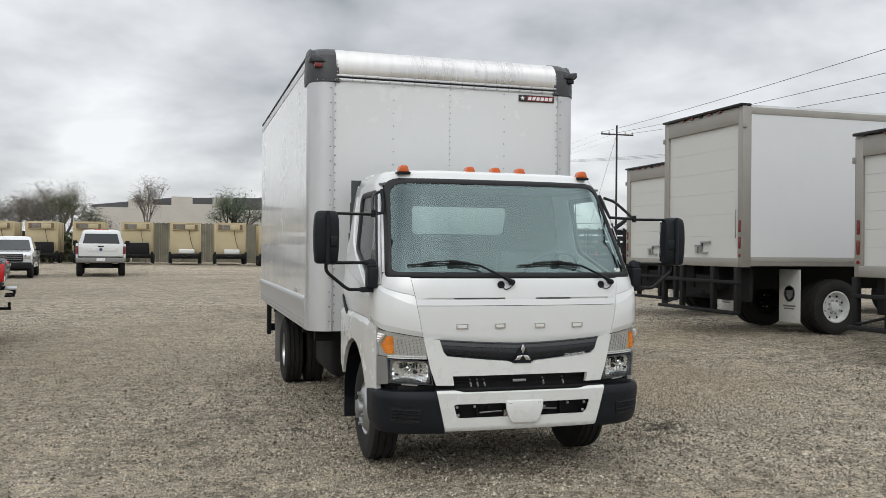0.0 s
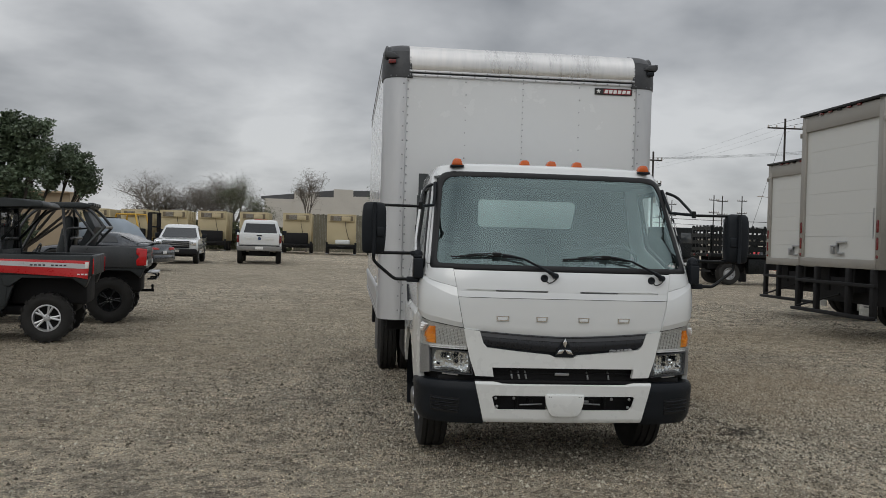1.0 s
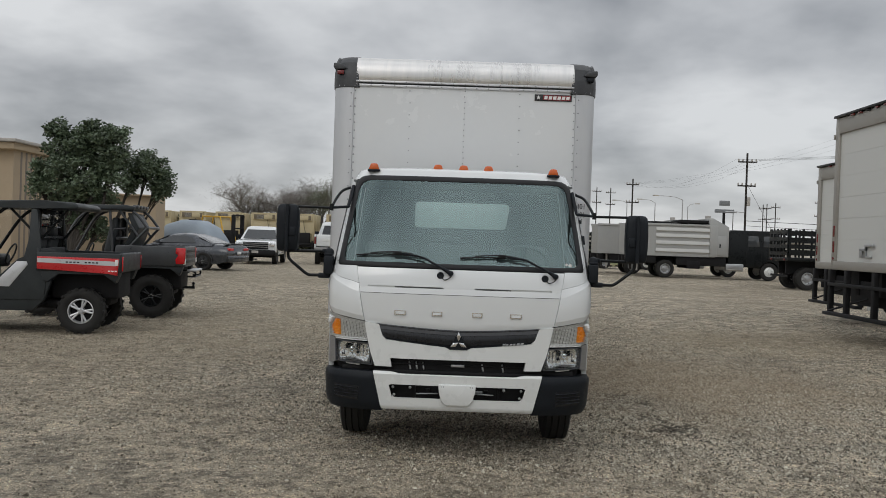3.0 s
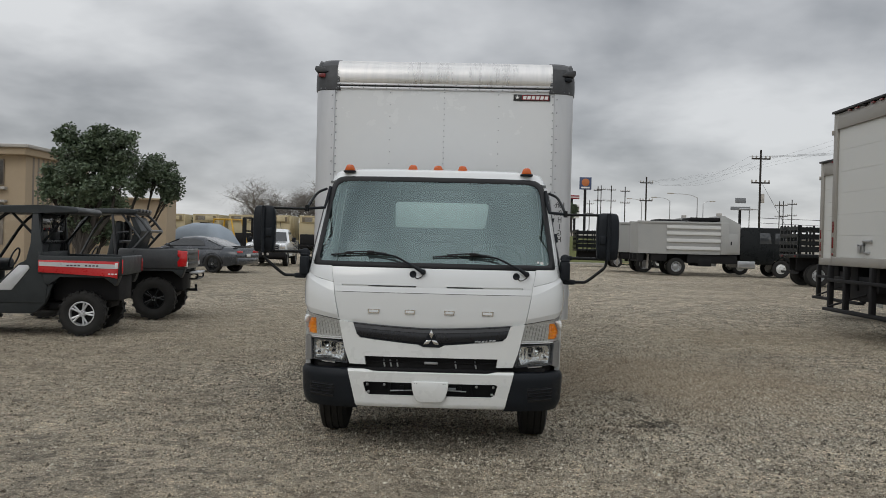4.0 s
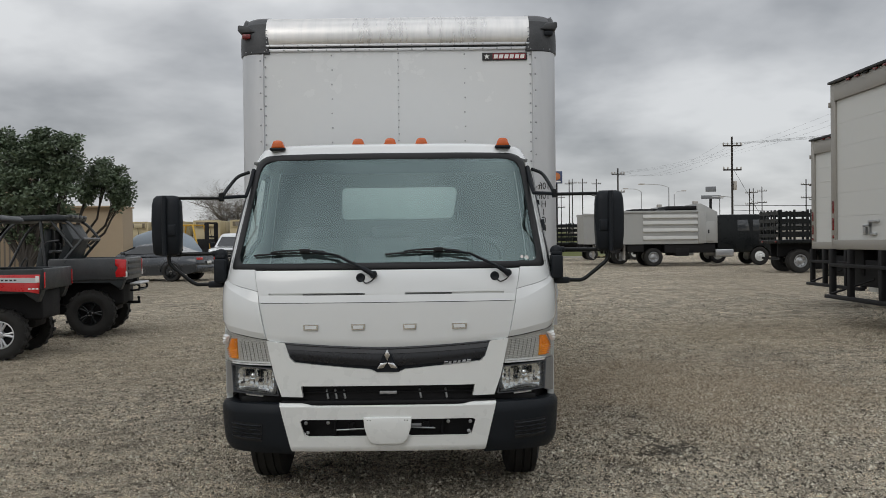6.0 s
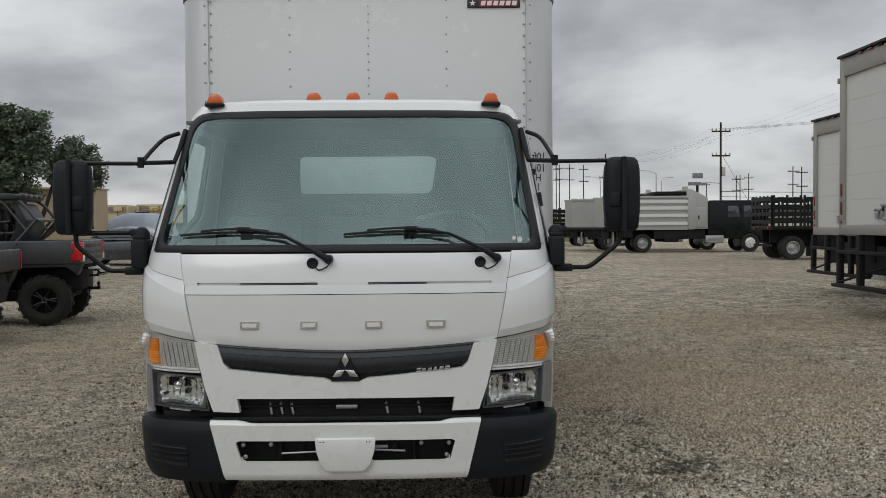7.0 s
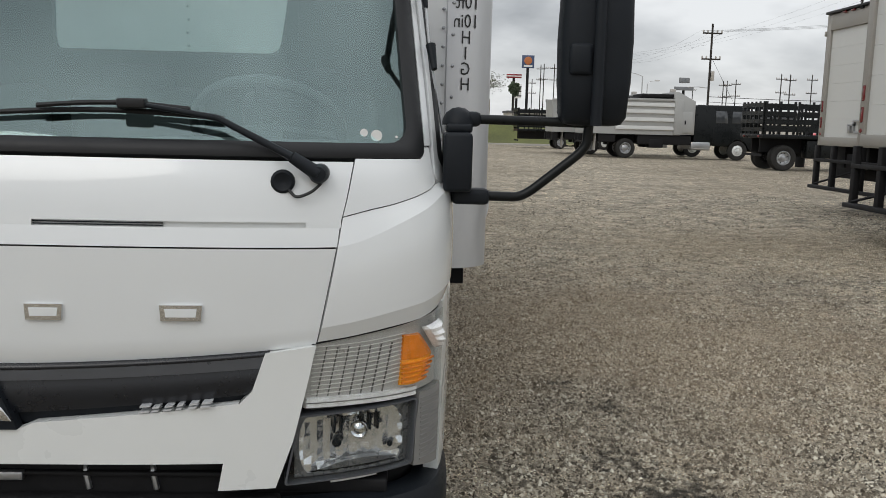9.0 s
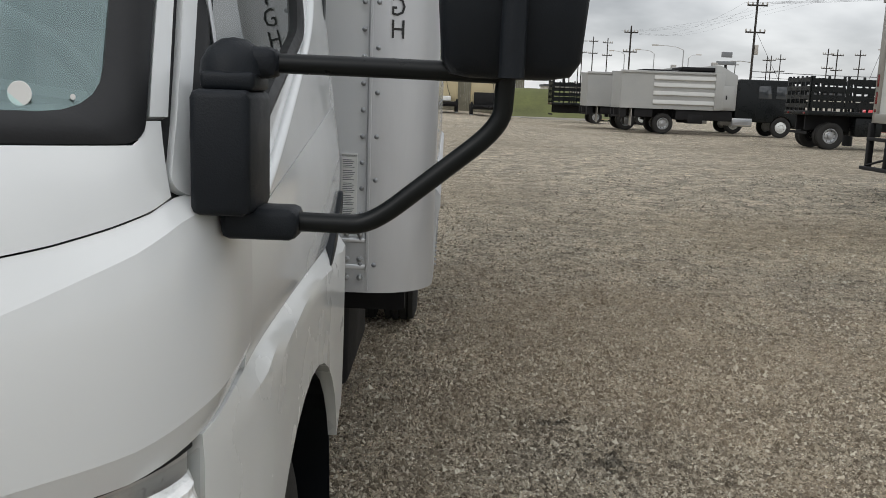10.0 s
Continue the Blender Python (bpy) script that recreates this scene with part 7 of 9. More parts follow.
# ---- tan shelter trailers in a row ----
def shelter(m, cover, label):
    s = thing("shelter_trailer", label, "trailer", m, "row of shelter trailers")
    bm = BM()
    box(bm, -1.08, 1.08, 0.0, 3.6, 0.78, 3.05, 0.03)
    part("shelter_body", bm, M_TAN, s, "tan ribbed shelter box")
    bm = BM()
    for sd in (1, -1):
        box(bm, sd * 1.02, sd * 1.10, -0.03, 0.06, 0.76, 3.07, 0.01)
        for y in (0.9, 1.8, 2.7):
            box(bm, sd * 1.08, sd * 1.10, y - 0.03, y + 0.03, 0.8, 3.0)
    box(bm, -1.06, 1.06, -0.03, 0.06, 3.0, 3.07, 0.01)
    part("edge_rail", bm, M_TAN, s)
    bm = BM()
    box(bm, -0.92, 0.92, -0.14, 0.02, 2.50, 2.98, 0.02)
    ac = part("cooling_unit", bm, M_TAN, s, "tan air-conditioning unit with louvred openings")
    bm = BM()
    box(bm, -0.86, 0.86, -0.150, -0.135, 2.55, 2.93, 0.01)
    part("louvre_opening", bm, M_TANDARK, ac)
    bm = BM()
    box(bm, -0.02, 0.66, -0.20, -0.145, 2.56, 2.90, 0.02)
    part("access_cover", bm, M_TAN, ac)
    for k in range(6):
        bm = BM()
        box(bm, -0.62, -0.06, -0.19, -0.145, 2.575 + 0.055 * k, 2.605 + 0.055 * k, 0.004)
        part("louvre", bm, M_GALV, ac)
    bm = BM()
    tube(bm, smooth_pts([(0.28, -0.16, 2.50), (0.30, -0.10, 2.2), (0.42, -0.09, 1.6), (0.60, -0.10, 1.1)], 4), 0.02, 6)
    part("power_cable", bm, M_CABLE, s)
    bm = BM()
    if cover == "dark":
        box(bm, -0.95, 0.85, -0.45, -0.02, 0.70, 1.55, 0.06)
        part("front_box", bm, M_DARK, s, "dark covered generator box")
    else:
        box(bm, -0.45, 0.65, -0.55, -0.05, 0.78, 1.12, 0.06)
        part("front_box", bm, M_WHITE2, s, "white covered generator box")
    bm = BM()
    box(bm, -1.0, 1.0, -0.7, 3.6, 0.55, 0.72, 0.02)
    tube(bm, [(-0.3, -0.7, 0.62), (0.0, -1.4, 0.58)], 0.05, 6)
    tube(bm, [(0.3, -0.7, 0.62), (0.0, -1.4, 0.58)], 0.05, 6)
    box(bm, -1.10, 1.10, -0.62, -0.50, 0.42, 0.60, 0.02)
    part("trailer_frame", bm, M_DARK, s)
    for sd in (1, -1):
        for y in (1.1, 2.1):
            wheel(s, sd * 1.05, y, 0.38, 0.38, 0.24, 0.2, sd, M_TANDARK, "disc", 6)
        bm = BM()
        box(bm, sd * 1.0, sd * 1.16, -0.45, -0.35, 0.08, 0.92, 0.02)
        part("corner_jack", bm, M_DARK, s)
        bm = BM()
        box(bm, sd * 0.95, sd * 1.15, -0.5, -0.3, 0.0, 0.06, 0.01)
        part("jack_foot", bm, M_STEEL, s)
    return s


shelter_rows = [(-25.1, "dark"), (-21.9, "dark"), (-18.6, "dark"), (-15.4, "dark"), (-12.3, "dark"), (-8.98, "dark"), (-5.6, "dark"), (-2.2, "pale"), (0.96, "pale"), (4.1, "dark")]
shelter_kinds = {}
for x, cov in shelter_rows:
    y = 60.1 - 0.296 * (x - 0.96)
    m = pose(x, y, rise(x, y) - 0.010, 0, 0, 0)
    if cov in shelter_kinds:
        copy_thing(shelter_kinds[cov], m)
    else:
        shelter_kinds[cov] = shelter(m, cov, "tan shelter trailer with a %s front box" % ("dark covered" if cov == "dark" else "white covered"))

# ---- forklift ----
fk = thing("forklift", "yellow forklift with an open overhead guard", "forklift", pose(-12.6, 40.6, 0.16, 0, 0, 70))
bm = BM()
prism(bm, [(-0.9, 0.35), (-0.9, 0.8), (-0.4, 0.9), (0.2, 0.95), (0.3, 1.35), (1.1, 1.35), (1.25, 0.9), (1.25, 0.35)], "x", -0.6, 0.6, 0.05)
part("body", bm, M_YELLOW, fk)
bm = BM()
for sd in (1, -1):
    tube(bm, [(sd * 0.52, -0.75, 0.85), (sd * 0.48, -0.35, 2.35), (sd * 0.48, 0.75, 2.35), (sd * 0.52, 0.95, 1.3)], 0.05, 8)
for y in (-0.35, 0.0, 0.35, 0.75):
    tube(bm, [(-0.48, y, 2.35), (0.48, y, 2.35)], 0.04, 6)
part("overhead_guard", bm, M_YELLOW, fk)
bm = BM()
for sd in (1, -1):
    box(bm, sd * 0.35, sd * 0.47, -1.25, -1.05, 0.1, 2.45, 0.01)
for z in (0.3, 1.0, 1.7, 2.4):
    box(bm, -0.45, 0.45, -1.22, -1.1, z, z + 0.08)
part("mast", bm, M_DARK, fk)
bm = BM()
for sd in (1, -1):
    box(bm, sd * 0.2, sd * 0.32, -2.2, -1.2, 0.12, 0.17)
part("fork", bm, M_DARK, fk)
bm = BM()
box(bm, -0.25, 0.25, 0.0, 0.45, 1.0, 1.15, 0.04)
box(bm, -0.25, 0.25, 0.38, 0.5, 1.1, 1.6, 0.04)
part("seat", bm, M_DARK, fk)
for sd in (1, -1):
    for y, r in ((-0.7, 0.36), (0.85, 0.28)):
        wheel(fk, sd * 0.55, y, r, r, 0.22, r * .5, sd, M_YELLOW, "disc", 6)

# ---- beige building with its low wing ----
M_WINBROWN = mat("brown_tinted_window", (0.055, 0.048, 0.042), 0.3, var=0.2, scale=2)
bld = thing("beige_building", "beige metal-clad low building with dark upper windows", "building", pose(-0.12, 2.2, -0.64) @ Matrix.Scale(1.4, 4), "", "structure")
bm = BM()
box(bm, -34.0, -12.6, 18.8, 19.0, 0.0, 3.80)
box(bm, -34.0, -12.6, 18.8, 18.81, 0.0, 0.3)
part("wall_front", bm, M_BEIGE, bld)
bm = BM()
box(bm, -12.8, -12.6, 19.0, 23.0, 0.0, 3.80)
part("wall_side", bm, M_BEIGE, bld)
bm = BM()
box(bm, -34.4, -12.45, 18.5, 23.2, 3.80, 4.00, 0.02)
part("roof_fascia", bm, M_BEIGE, bld, "beige roof fascia")
bm = BM()
box(bm, -34.5, -12.35, 18.4, 23.3, 4.00, 4.10, 0.02)
part("roof_edge", bm, M_CONC, bld)
for k, x in enumerate((-14.62, -17.9, -21.2, -24.5)):
    bm = BM()
    box(bm, x - 1.4, x + 1.4, 18.75, 18.80, 2.92, 3.68, 0.01)
    w = part("window_panel", bm, M_BEIGED, bld, "dark upper window band")
    for j in range(4):
        bm = BM()
        box(bm, x - 1.38 + 0.70 * j, x - 0.72 + 0.70 * j, 18.735, 18.75, 2.96, 3.64, 0.005)
        part("pane", bm, M_WINBROWN, w)
    bm = BM()
    box(bm, x - 1.5, x + 1.5, 18.62, 18.80, 2.80, 2.88, 0.01)
    box(bm, x - 1.5, x + 1.5, 18.62, 18.80, 2.42, 2.50, 0.01)
    part("rail", bm, M_CONC, bld)
    bm = BM()
    box(bm, x - 1.4, x + 1.4, 18.76, 18.80, 1.2, 2.40)
    part("lower_panel", bm, M_BEIGED, bld)
bm = BM()
for k in range(12):
    prism(bm, [(-12.6 + 0.0, 19.2 + 0.30 * k), (-12.575, 19.26 + 0.30 * k), (-12.6, 19.32 + 0.30 * k)], "z", 0.1, 3.78)
part("cladding_rib", bm, M_BEIGED, bld, kind="stuff")
bm = BM()
box(bm, -12.6, -9.55, 22.0, 22.2, 0.0, 2.72)
box(bm, -9.75, -9.55, 22.2, 22.9, 0.0, 2.72)
part("wing_wall", bm, M_BEIGE, bld, "beige wing wall")
bm = BM()
prism(bm, [(-12.5, 2.72), (-9.52, 2.72), (-9.52, 2.77), (-12.5, 2.80)], "y", 21.8, 23.0, 0.01)
part("wing_roof", bm, M_BEIGE, bld)


# ---- trees ----
def branch_tree(rng, base, height, spread, levels, r0, lean=(0, 0), forks=3, droop=0.0, first=0.35):
    """Limbs of a tree as polylines with radii, and the points where its twigs end."""
    limbs, tips = [], []

    def grow(p, d, length, r, lev):
        pts = [p]
        n = 4
        for k in range(n):
            d = (d + Vector((rng.uniform(-1, 1), rng.uniform(-1, 1), rng.uniform(-0.6, 0.9) - droop)) * (0.16 if lev else 0.07)).normalized()
            pts.append(pts[-1] + d * length / n)
        limbs.append((pts, r, r * 0.55, lev))
        if lev >= levels:
            tips.append((pts[-1], d, lev))
            tips.append((pts[2], d, lev))
            return
        m = forks + (1 if rng.random() < 0.5 else 0)
        for k in range(m):
            a = 2 * math.pi * (k + rng.uniform(-.3, .3)) / m
            out = Vector((math.cos(a), math.sin(a), 0))
            tilt = rng.uniform(0.45, 1.0) * spread
            nd = (d * 1.0 + out * tilt + Vector((0, 0, 0.12 - droop))).normalized()
            start = pts[rng.choice((2, 3, 4, 4))] if lev else pts[rng.choice((3, 4, 4))]
            grow(start, nd, length * rng.uniform(0.58, 0.80), r * 0.55, lev + 1)

    grow(Vector(base), Vector((lean[0], lean[1], 1)).normalized(), height * first, r0, 0)
    return limbs, tips


def limbs_mesh(limbs, min_sides=4):
    bm = BM()
    for pts, r, re, lev in limbs:
        tube(bm, pts, r, max(min_sides, 8 - 2 * lev), re, caps=False)
    return bm


def leaves_mesh(rng, tips, per, radius, size, squash=0.8, width=0.45):
    verts, faces = [], []
    for p, d, lev in tips:
        for k in range(per):
            q = Vector((rng.gauss(0, 1), rng.gauss(0, 1), rng.gauss(0, squash)))
            q = q * (radius * 0.55 * min(1.0, 1.9 / max(0.01, q.length))) + p
            a = Vector((rng.uniform(-1, 1), rng.uniform(-1, 1), rng.uniform(-0.7, 0.7))).normalized()
            b = a.cross(Vector((rng.uniform(-1, 1), rng.uniform(-1, 1), rng.uniform(-1, 1)))).normalized()
            s = size * rng.uniform(0.6, 1.4)
            i = len(verts)
            verts += [q - a * s, q + b * s * width, q + a * s, q - b * s * width]
            faces.append((i, i + 1, i + 2, i + 3))
    me = bpy.data.meshes.new("crown")
    me.from_pydata([tuple(v) for v in verts], [], faces)
    return me


def tree(name, label, base, height, spread, levels, r0, seed, leaf=None, per=0, radius=0.4, size=0.05, width=0.45, **kw):
    rng = random.Random(seed)
    t = thing(name, label, "tree", None)
    limbs, tips = branch_tree(rng, (0, 0, 0), height, spread, levels, r0, **kw)
    t.location = base
    part("trunk", limbs_mesh([l for l in limbs if l[3] == 0]), M_BARK if leaf == M_LEAF else M_TWIG, t)
    part("branchwork", limbs_mesh([l for l in limbs if l[3] > 0], 3), M_BARK if leaf == M_LEAF else M_TWIG, t)
    if leaf:
        me = leaves_mesh(rng, tips, per, radius, size, width=width)
        me.materials.append(leaf)
        o = new("twig_spray" if leaf == M_TWIG else "crown", me)
        o.parent = t
    return t


def lobed_tree(label, base, lobes, r0, seed, per, size, scale=1.35):
    """A broad evergreen: limbs bend from the trunk into each clump of its crown."""
    rng = random.Random(seed)
    t = thing("evergreen_tree", label, "tree", pose(*base) @ Matrix.Scale(scale, 4))
    limbs, tips = [], []
    for cx, cy, cz, rx, rz, n in lobes:
        c = Vector((cx, cy, cz))
        low = Vector((cx * 0.12, cy * 0.12, min(1.2, cz * 0.45)))
        mid = low.lerp(c, 0.55) + Vector((rng.uniform(-.2, .2), rng.uniform(-.2, .2), -0.12))
        limbs.append(([Vector((0, 0, 0)), low, mid, c], r0 * 0.62, r0 * 0.16, 0 if cx == lobes[0][0] else 1))
        for k in range(int(2.7 * n)):
            d = Vector((rng.gauss(0, 1), rng.gauss(0, 1), rng.gauss(0, 1))).normalized() * (1.12 * rng.random() ** 0.42)
            p = c + Vector((d.x * rx, d.y * rx, d.z * rz))
            tips.append((p, d, 2))
            if k % 2 == 0:
                limbs.append(([mid.lerp(c, rng.random()), c.lerp(p, 0.5) + Vector((0, 0, -0.06)), p], r0 * 0.13, r0 * 0.04, 2))
    part("trunk", limbs_mesh([l for l in limbs if l[3] == 0]), M_BARK, t)
    part("branch", limbs_mesh([l for l in limbs if l[3] > 0], 3), M_BARK, t)
    me = leaves_mesh(rng, tips, per, 0.15, size)
    me.materials.append(M_LEAF)
    o = new("crown", me)
    o.parent = t
    return t


lobed_tree("dark evergreen oak beside the beige building", (-12.26, 21.5, -0.55), [(-0.12, 0, 3.40, 0.46, 0.58, 22), (-0.40, 0, 3.92, 0.20, 0.24, 7), (0.74, 0.1, 3.48, 0.50, 0.56, 24), (0.98, 0, 3.92, 0.26, 0.22, 8), (0.42, 0, 3.90, 0.22, 0.26, 8), (0.30, 0, 3.55, 0.34, 0.40, 12), (-0.52, 0.0, 3.10, 0.34, 0.42, 11), (-0.70, -0.1, 2.72, 0.30, 0.36, 10), (0.10, -0.2, 2.75, 0.65, 0.50, 22), (0.90, 0.0, 2.95, 0.28, 0.4, 12), (-0.35, 0.2, 2.40, 0.45, 0.32, 10), (0.55, 0.2, 2.35, 0.4, 0.28, 9), (-0.15, 0.3, 1.85, 0.5, 0.34, 13), (0.45, 0.3, 1.6, 0.4, 0.3, 9)], 0.13, 11, 56, 0.047)
lobed_tree("smaller evergreen oak with a leaning limb", (-12.13, 23.5, -0.60), [(1.15, 0, 3.30, 0.42, 0.34, 16), (1.42, 0.1, 3.00, 0.32, 0.32, 12), (0.78, 0.0, 3.10, 0.26, 0.28, 8), (1.50, 0.0, 2.66, 0.18, 0.18, 5), (0.72, 0.0, 2.85, 0.18, 0.18, 5)], 0.09, 23, 62, 0.043)
tree("bare_tree", "leafless spreading tree behind the trailers", (-18.6, 72, 0.2), 9.4, 1.35, 5, 0.32, 5, M_TWIG, 5, 0.85, 0.42, 0.016, first=0.25)
tree("bare_tree", "leafless spreading tree behind the trailers", (-14.7, 74, 0.2), 9.4, 1.35, 5, 0.30, 8, M_TWIG, 5, 0.85, 0.42, 0.016, first=0.25)
tree("winter_tree", "thin half-leafed winter tree behind the trailers", (-11.7, 72, 0.25), 9.2, 0.75, 4, 0.24, 14, M_LEAF2, 18, 0.8, 0.05, first=0.24)
tree("winter_tree", "thin half-leafed winter tree behind the trailers", (-9.6, 71, 0.25), 7.0, 0.75, 4, 0.20, 15, M_LEAF2, 16, 0.75, 0.05, first=0.24)
tree("bare_sapling", "tall thin leafless sapling behind the trailers", (-5.2, 68.5, 0.25), 8.4, 0.28, 4, 0.12, 19, M_TWIG, 3, 0.5, 0.40, 0.02, first=0.30)
tree("winter_tree", "dark half-leafed tree behind the trailers", (2.3, 74, 0.25), 9.0, 0.85, 4, 0.25, 27, M_LEAF, 26, 0.8, 0.06, first=0.26)
tree("winter_tree", "half-leafed tree at the end of the trailer row", (6.4, 76, 0.25), 8.0, 0.8, 4, 0.22, 29, M_LEAF2, 12, 0.8, 0.085, first=0.26)

# hedge and rough grass along the back of the yard
rng2 = random.Random(3)
verts, faces = [], []
for k in range(30000):
    x = rng2.uniform(-45, -6.5)
    top = 2.5 + 0.9 * noise.noise(Vector((x * 0.35, 0, 0)))
    q = Vector((x, 70 + rng2.uniform(-0.6, 1.2), 0.2 + rng2.random() ** 0.8 * top))
    a = Vector((rng2.uniform(-1, 1), rng2.uniform(-1, 1), rng2.uniform(-0.3, 1))).normalized()
    b = a.cross(Vector((rng2.uniform(-1, 1), rng2.uniform(-1, 1), 0.3))).normalized()
    s = rng2.uniform(0.08, 0.2)
    i = len(verts)
    verts += [q - a * s, q + b * s * 0.5, q + a * s, q - b * s * 0.5]
    faces.append((i, i + 1, i + 2, i + 3))
me = bpy.data.meshes.new("hedge")
me.from_pydata([tuple(v) for v in verts], [], faces)
me.materials.append(M_LEAF2)
tagged(new("hedge", me), "straggling olive hedge behind the trailers", "hedge", "", "stuff")

# a tall weathered board fence closes the yard behind the row of trailers
yard_fence = thing("fence", "tall weathered grey-brown board fence behind the trailers", "fence", None)
for k in range(14):
    bm = BM()
    for j in range(7):
        box(bm, -6.4 + k + 0.143 * j, -6.4 + k + 0.143 * j + 0.136, 71.5 + 0.006 * ((j * 5) % 3), 71.53 + 0.006 * ((j * 5) % 3), 0.1, 3.60 + 0.03 * ((j * 7 + k) % 3))
    part("fence_panel", bm, M_FENCEWOOD, yard_fence)
    bm = BM()
    box(bm, -6.46 + k, -6.34 + k, 71.56, 71.68, 0.0, 3.66, 0.01)
    part("fence_post", bm, M_FENCEWOOD, yard_fence)
def bank_z(x, y):
    """A steep grassed bank behind the yard's far corner that runs out to the level verge."""
    return -0.002 + (0.10 + 2.2 * step01((15.0 - x) / 4.5)) * step01((y - 66.2) / 3.4) + 0.10 * noise.noise(Vector((x * 0.6, y * 0.6, 0))) * step01((y - 66.2) / 2)


bm = BM()
sheet(bm, [[Vector((x, y, bank_z(x, y))) for x in [5.1 + 0.45 * k for k in range(24)]] for y in [66.0 + 0.4 * k for k in range(11)] + [74, 90, 130, 400]])
part("grass_bank", bm, M_GRASS, None, "olive winter grass beyond the yard").update_tag()
tagged(bpy.data.objects["grass_bank"], "olive winter grass beyond the yard", "grass", "", "structure")

# ---- far white building behind the trees ----
fb = thing("far_warehouse", "weathered white block warehouse with a dark roof", "building", None, "", "structure")
bm = BM()
box(bm, -13.0, 9.0, 112.0, 135.0, 0.0, 6.6)
part("wall", bm, M_FARWHITE, fb)
bm = BM()
prism(bm, [(-13.6, 6.6), (9.4, 6.6), (9.4, 8.3), (-4.0, 8.0), (-13.6, 6.9)], "y", 113.0, 134.0)
part("roof", bm, M_FARROOF, fb, "dark metal roof")
for x, w, h in ((-9.1, 2.9, 7.6), (-3.9, 2.6, 8.1), (1.2, 2.6, 8.1), (-6.2, 2.3, 7.0), (-1.3, 2.5, 7.2)):
    bm = BM()
    box(bm, x, x + w, 111.6, 112.0, 0.5, h)
    part("pilaster", bm, M_FARWHITE, fb)

# kerb at the foot of the bank
bm = BM()
box(bm, 5.0, 13.0, 65.75, 66.0, -0.05, 0.14, 0.02)
part("kerb", bm, M_CONC, None)
tagged(bpy.data.objects["kerb"], "pale concrete kerb below the grass bank", "kerb", "", "structure")
lobed_tree("distant round-headed palm beside the road", (18.6, 148.0, 0.0), [(0.0, 0, 5.6, 0.62, 0.62, 34), (0.05, 0, 5.0, 0.4, 0.3, 8)], 0.16, 41, 60, 0.11, 1.4)


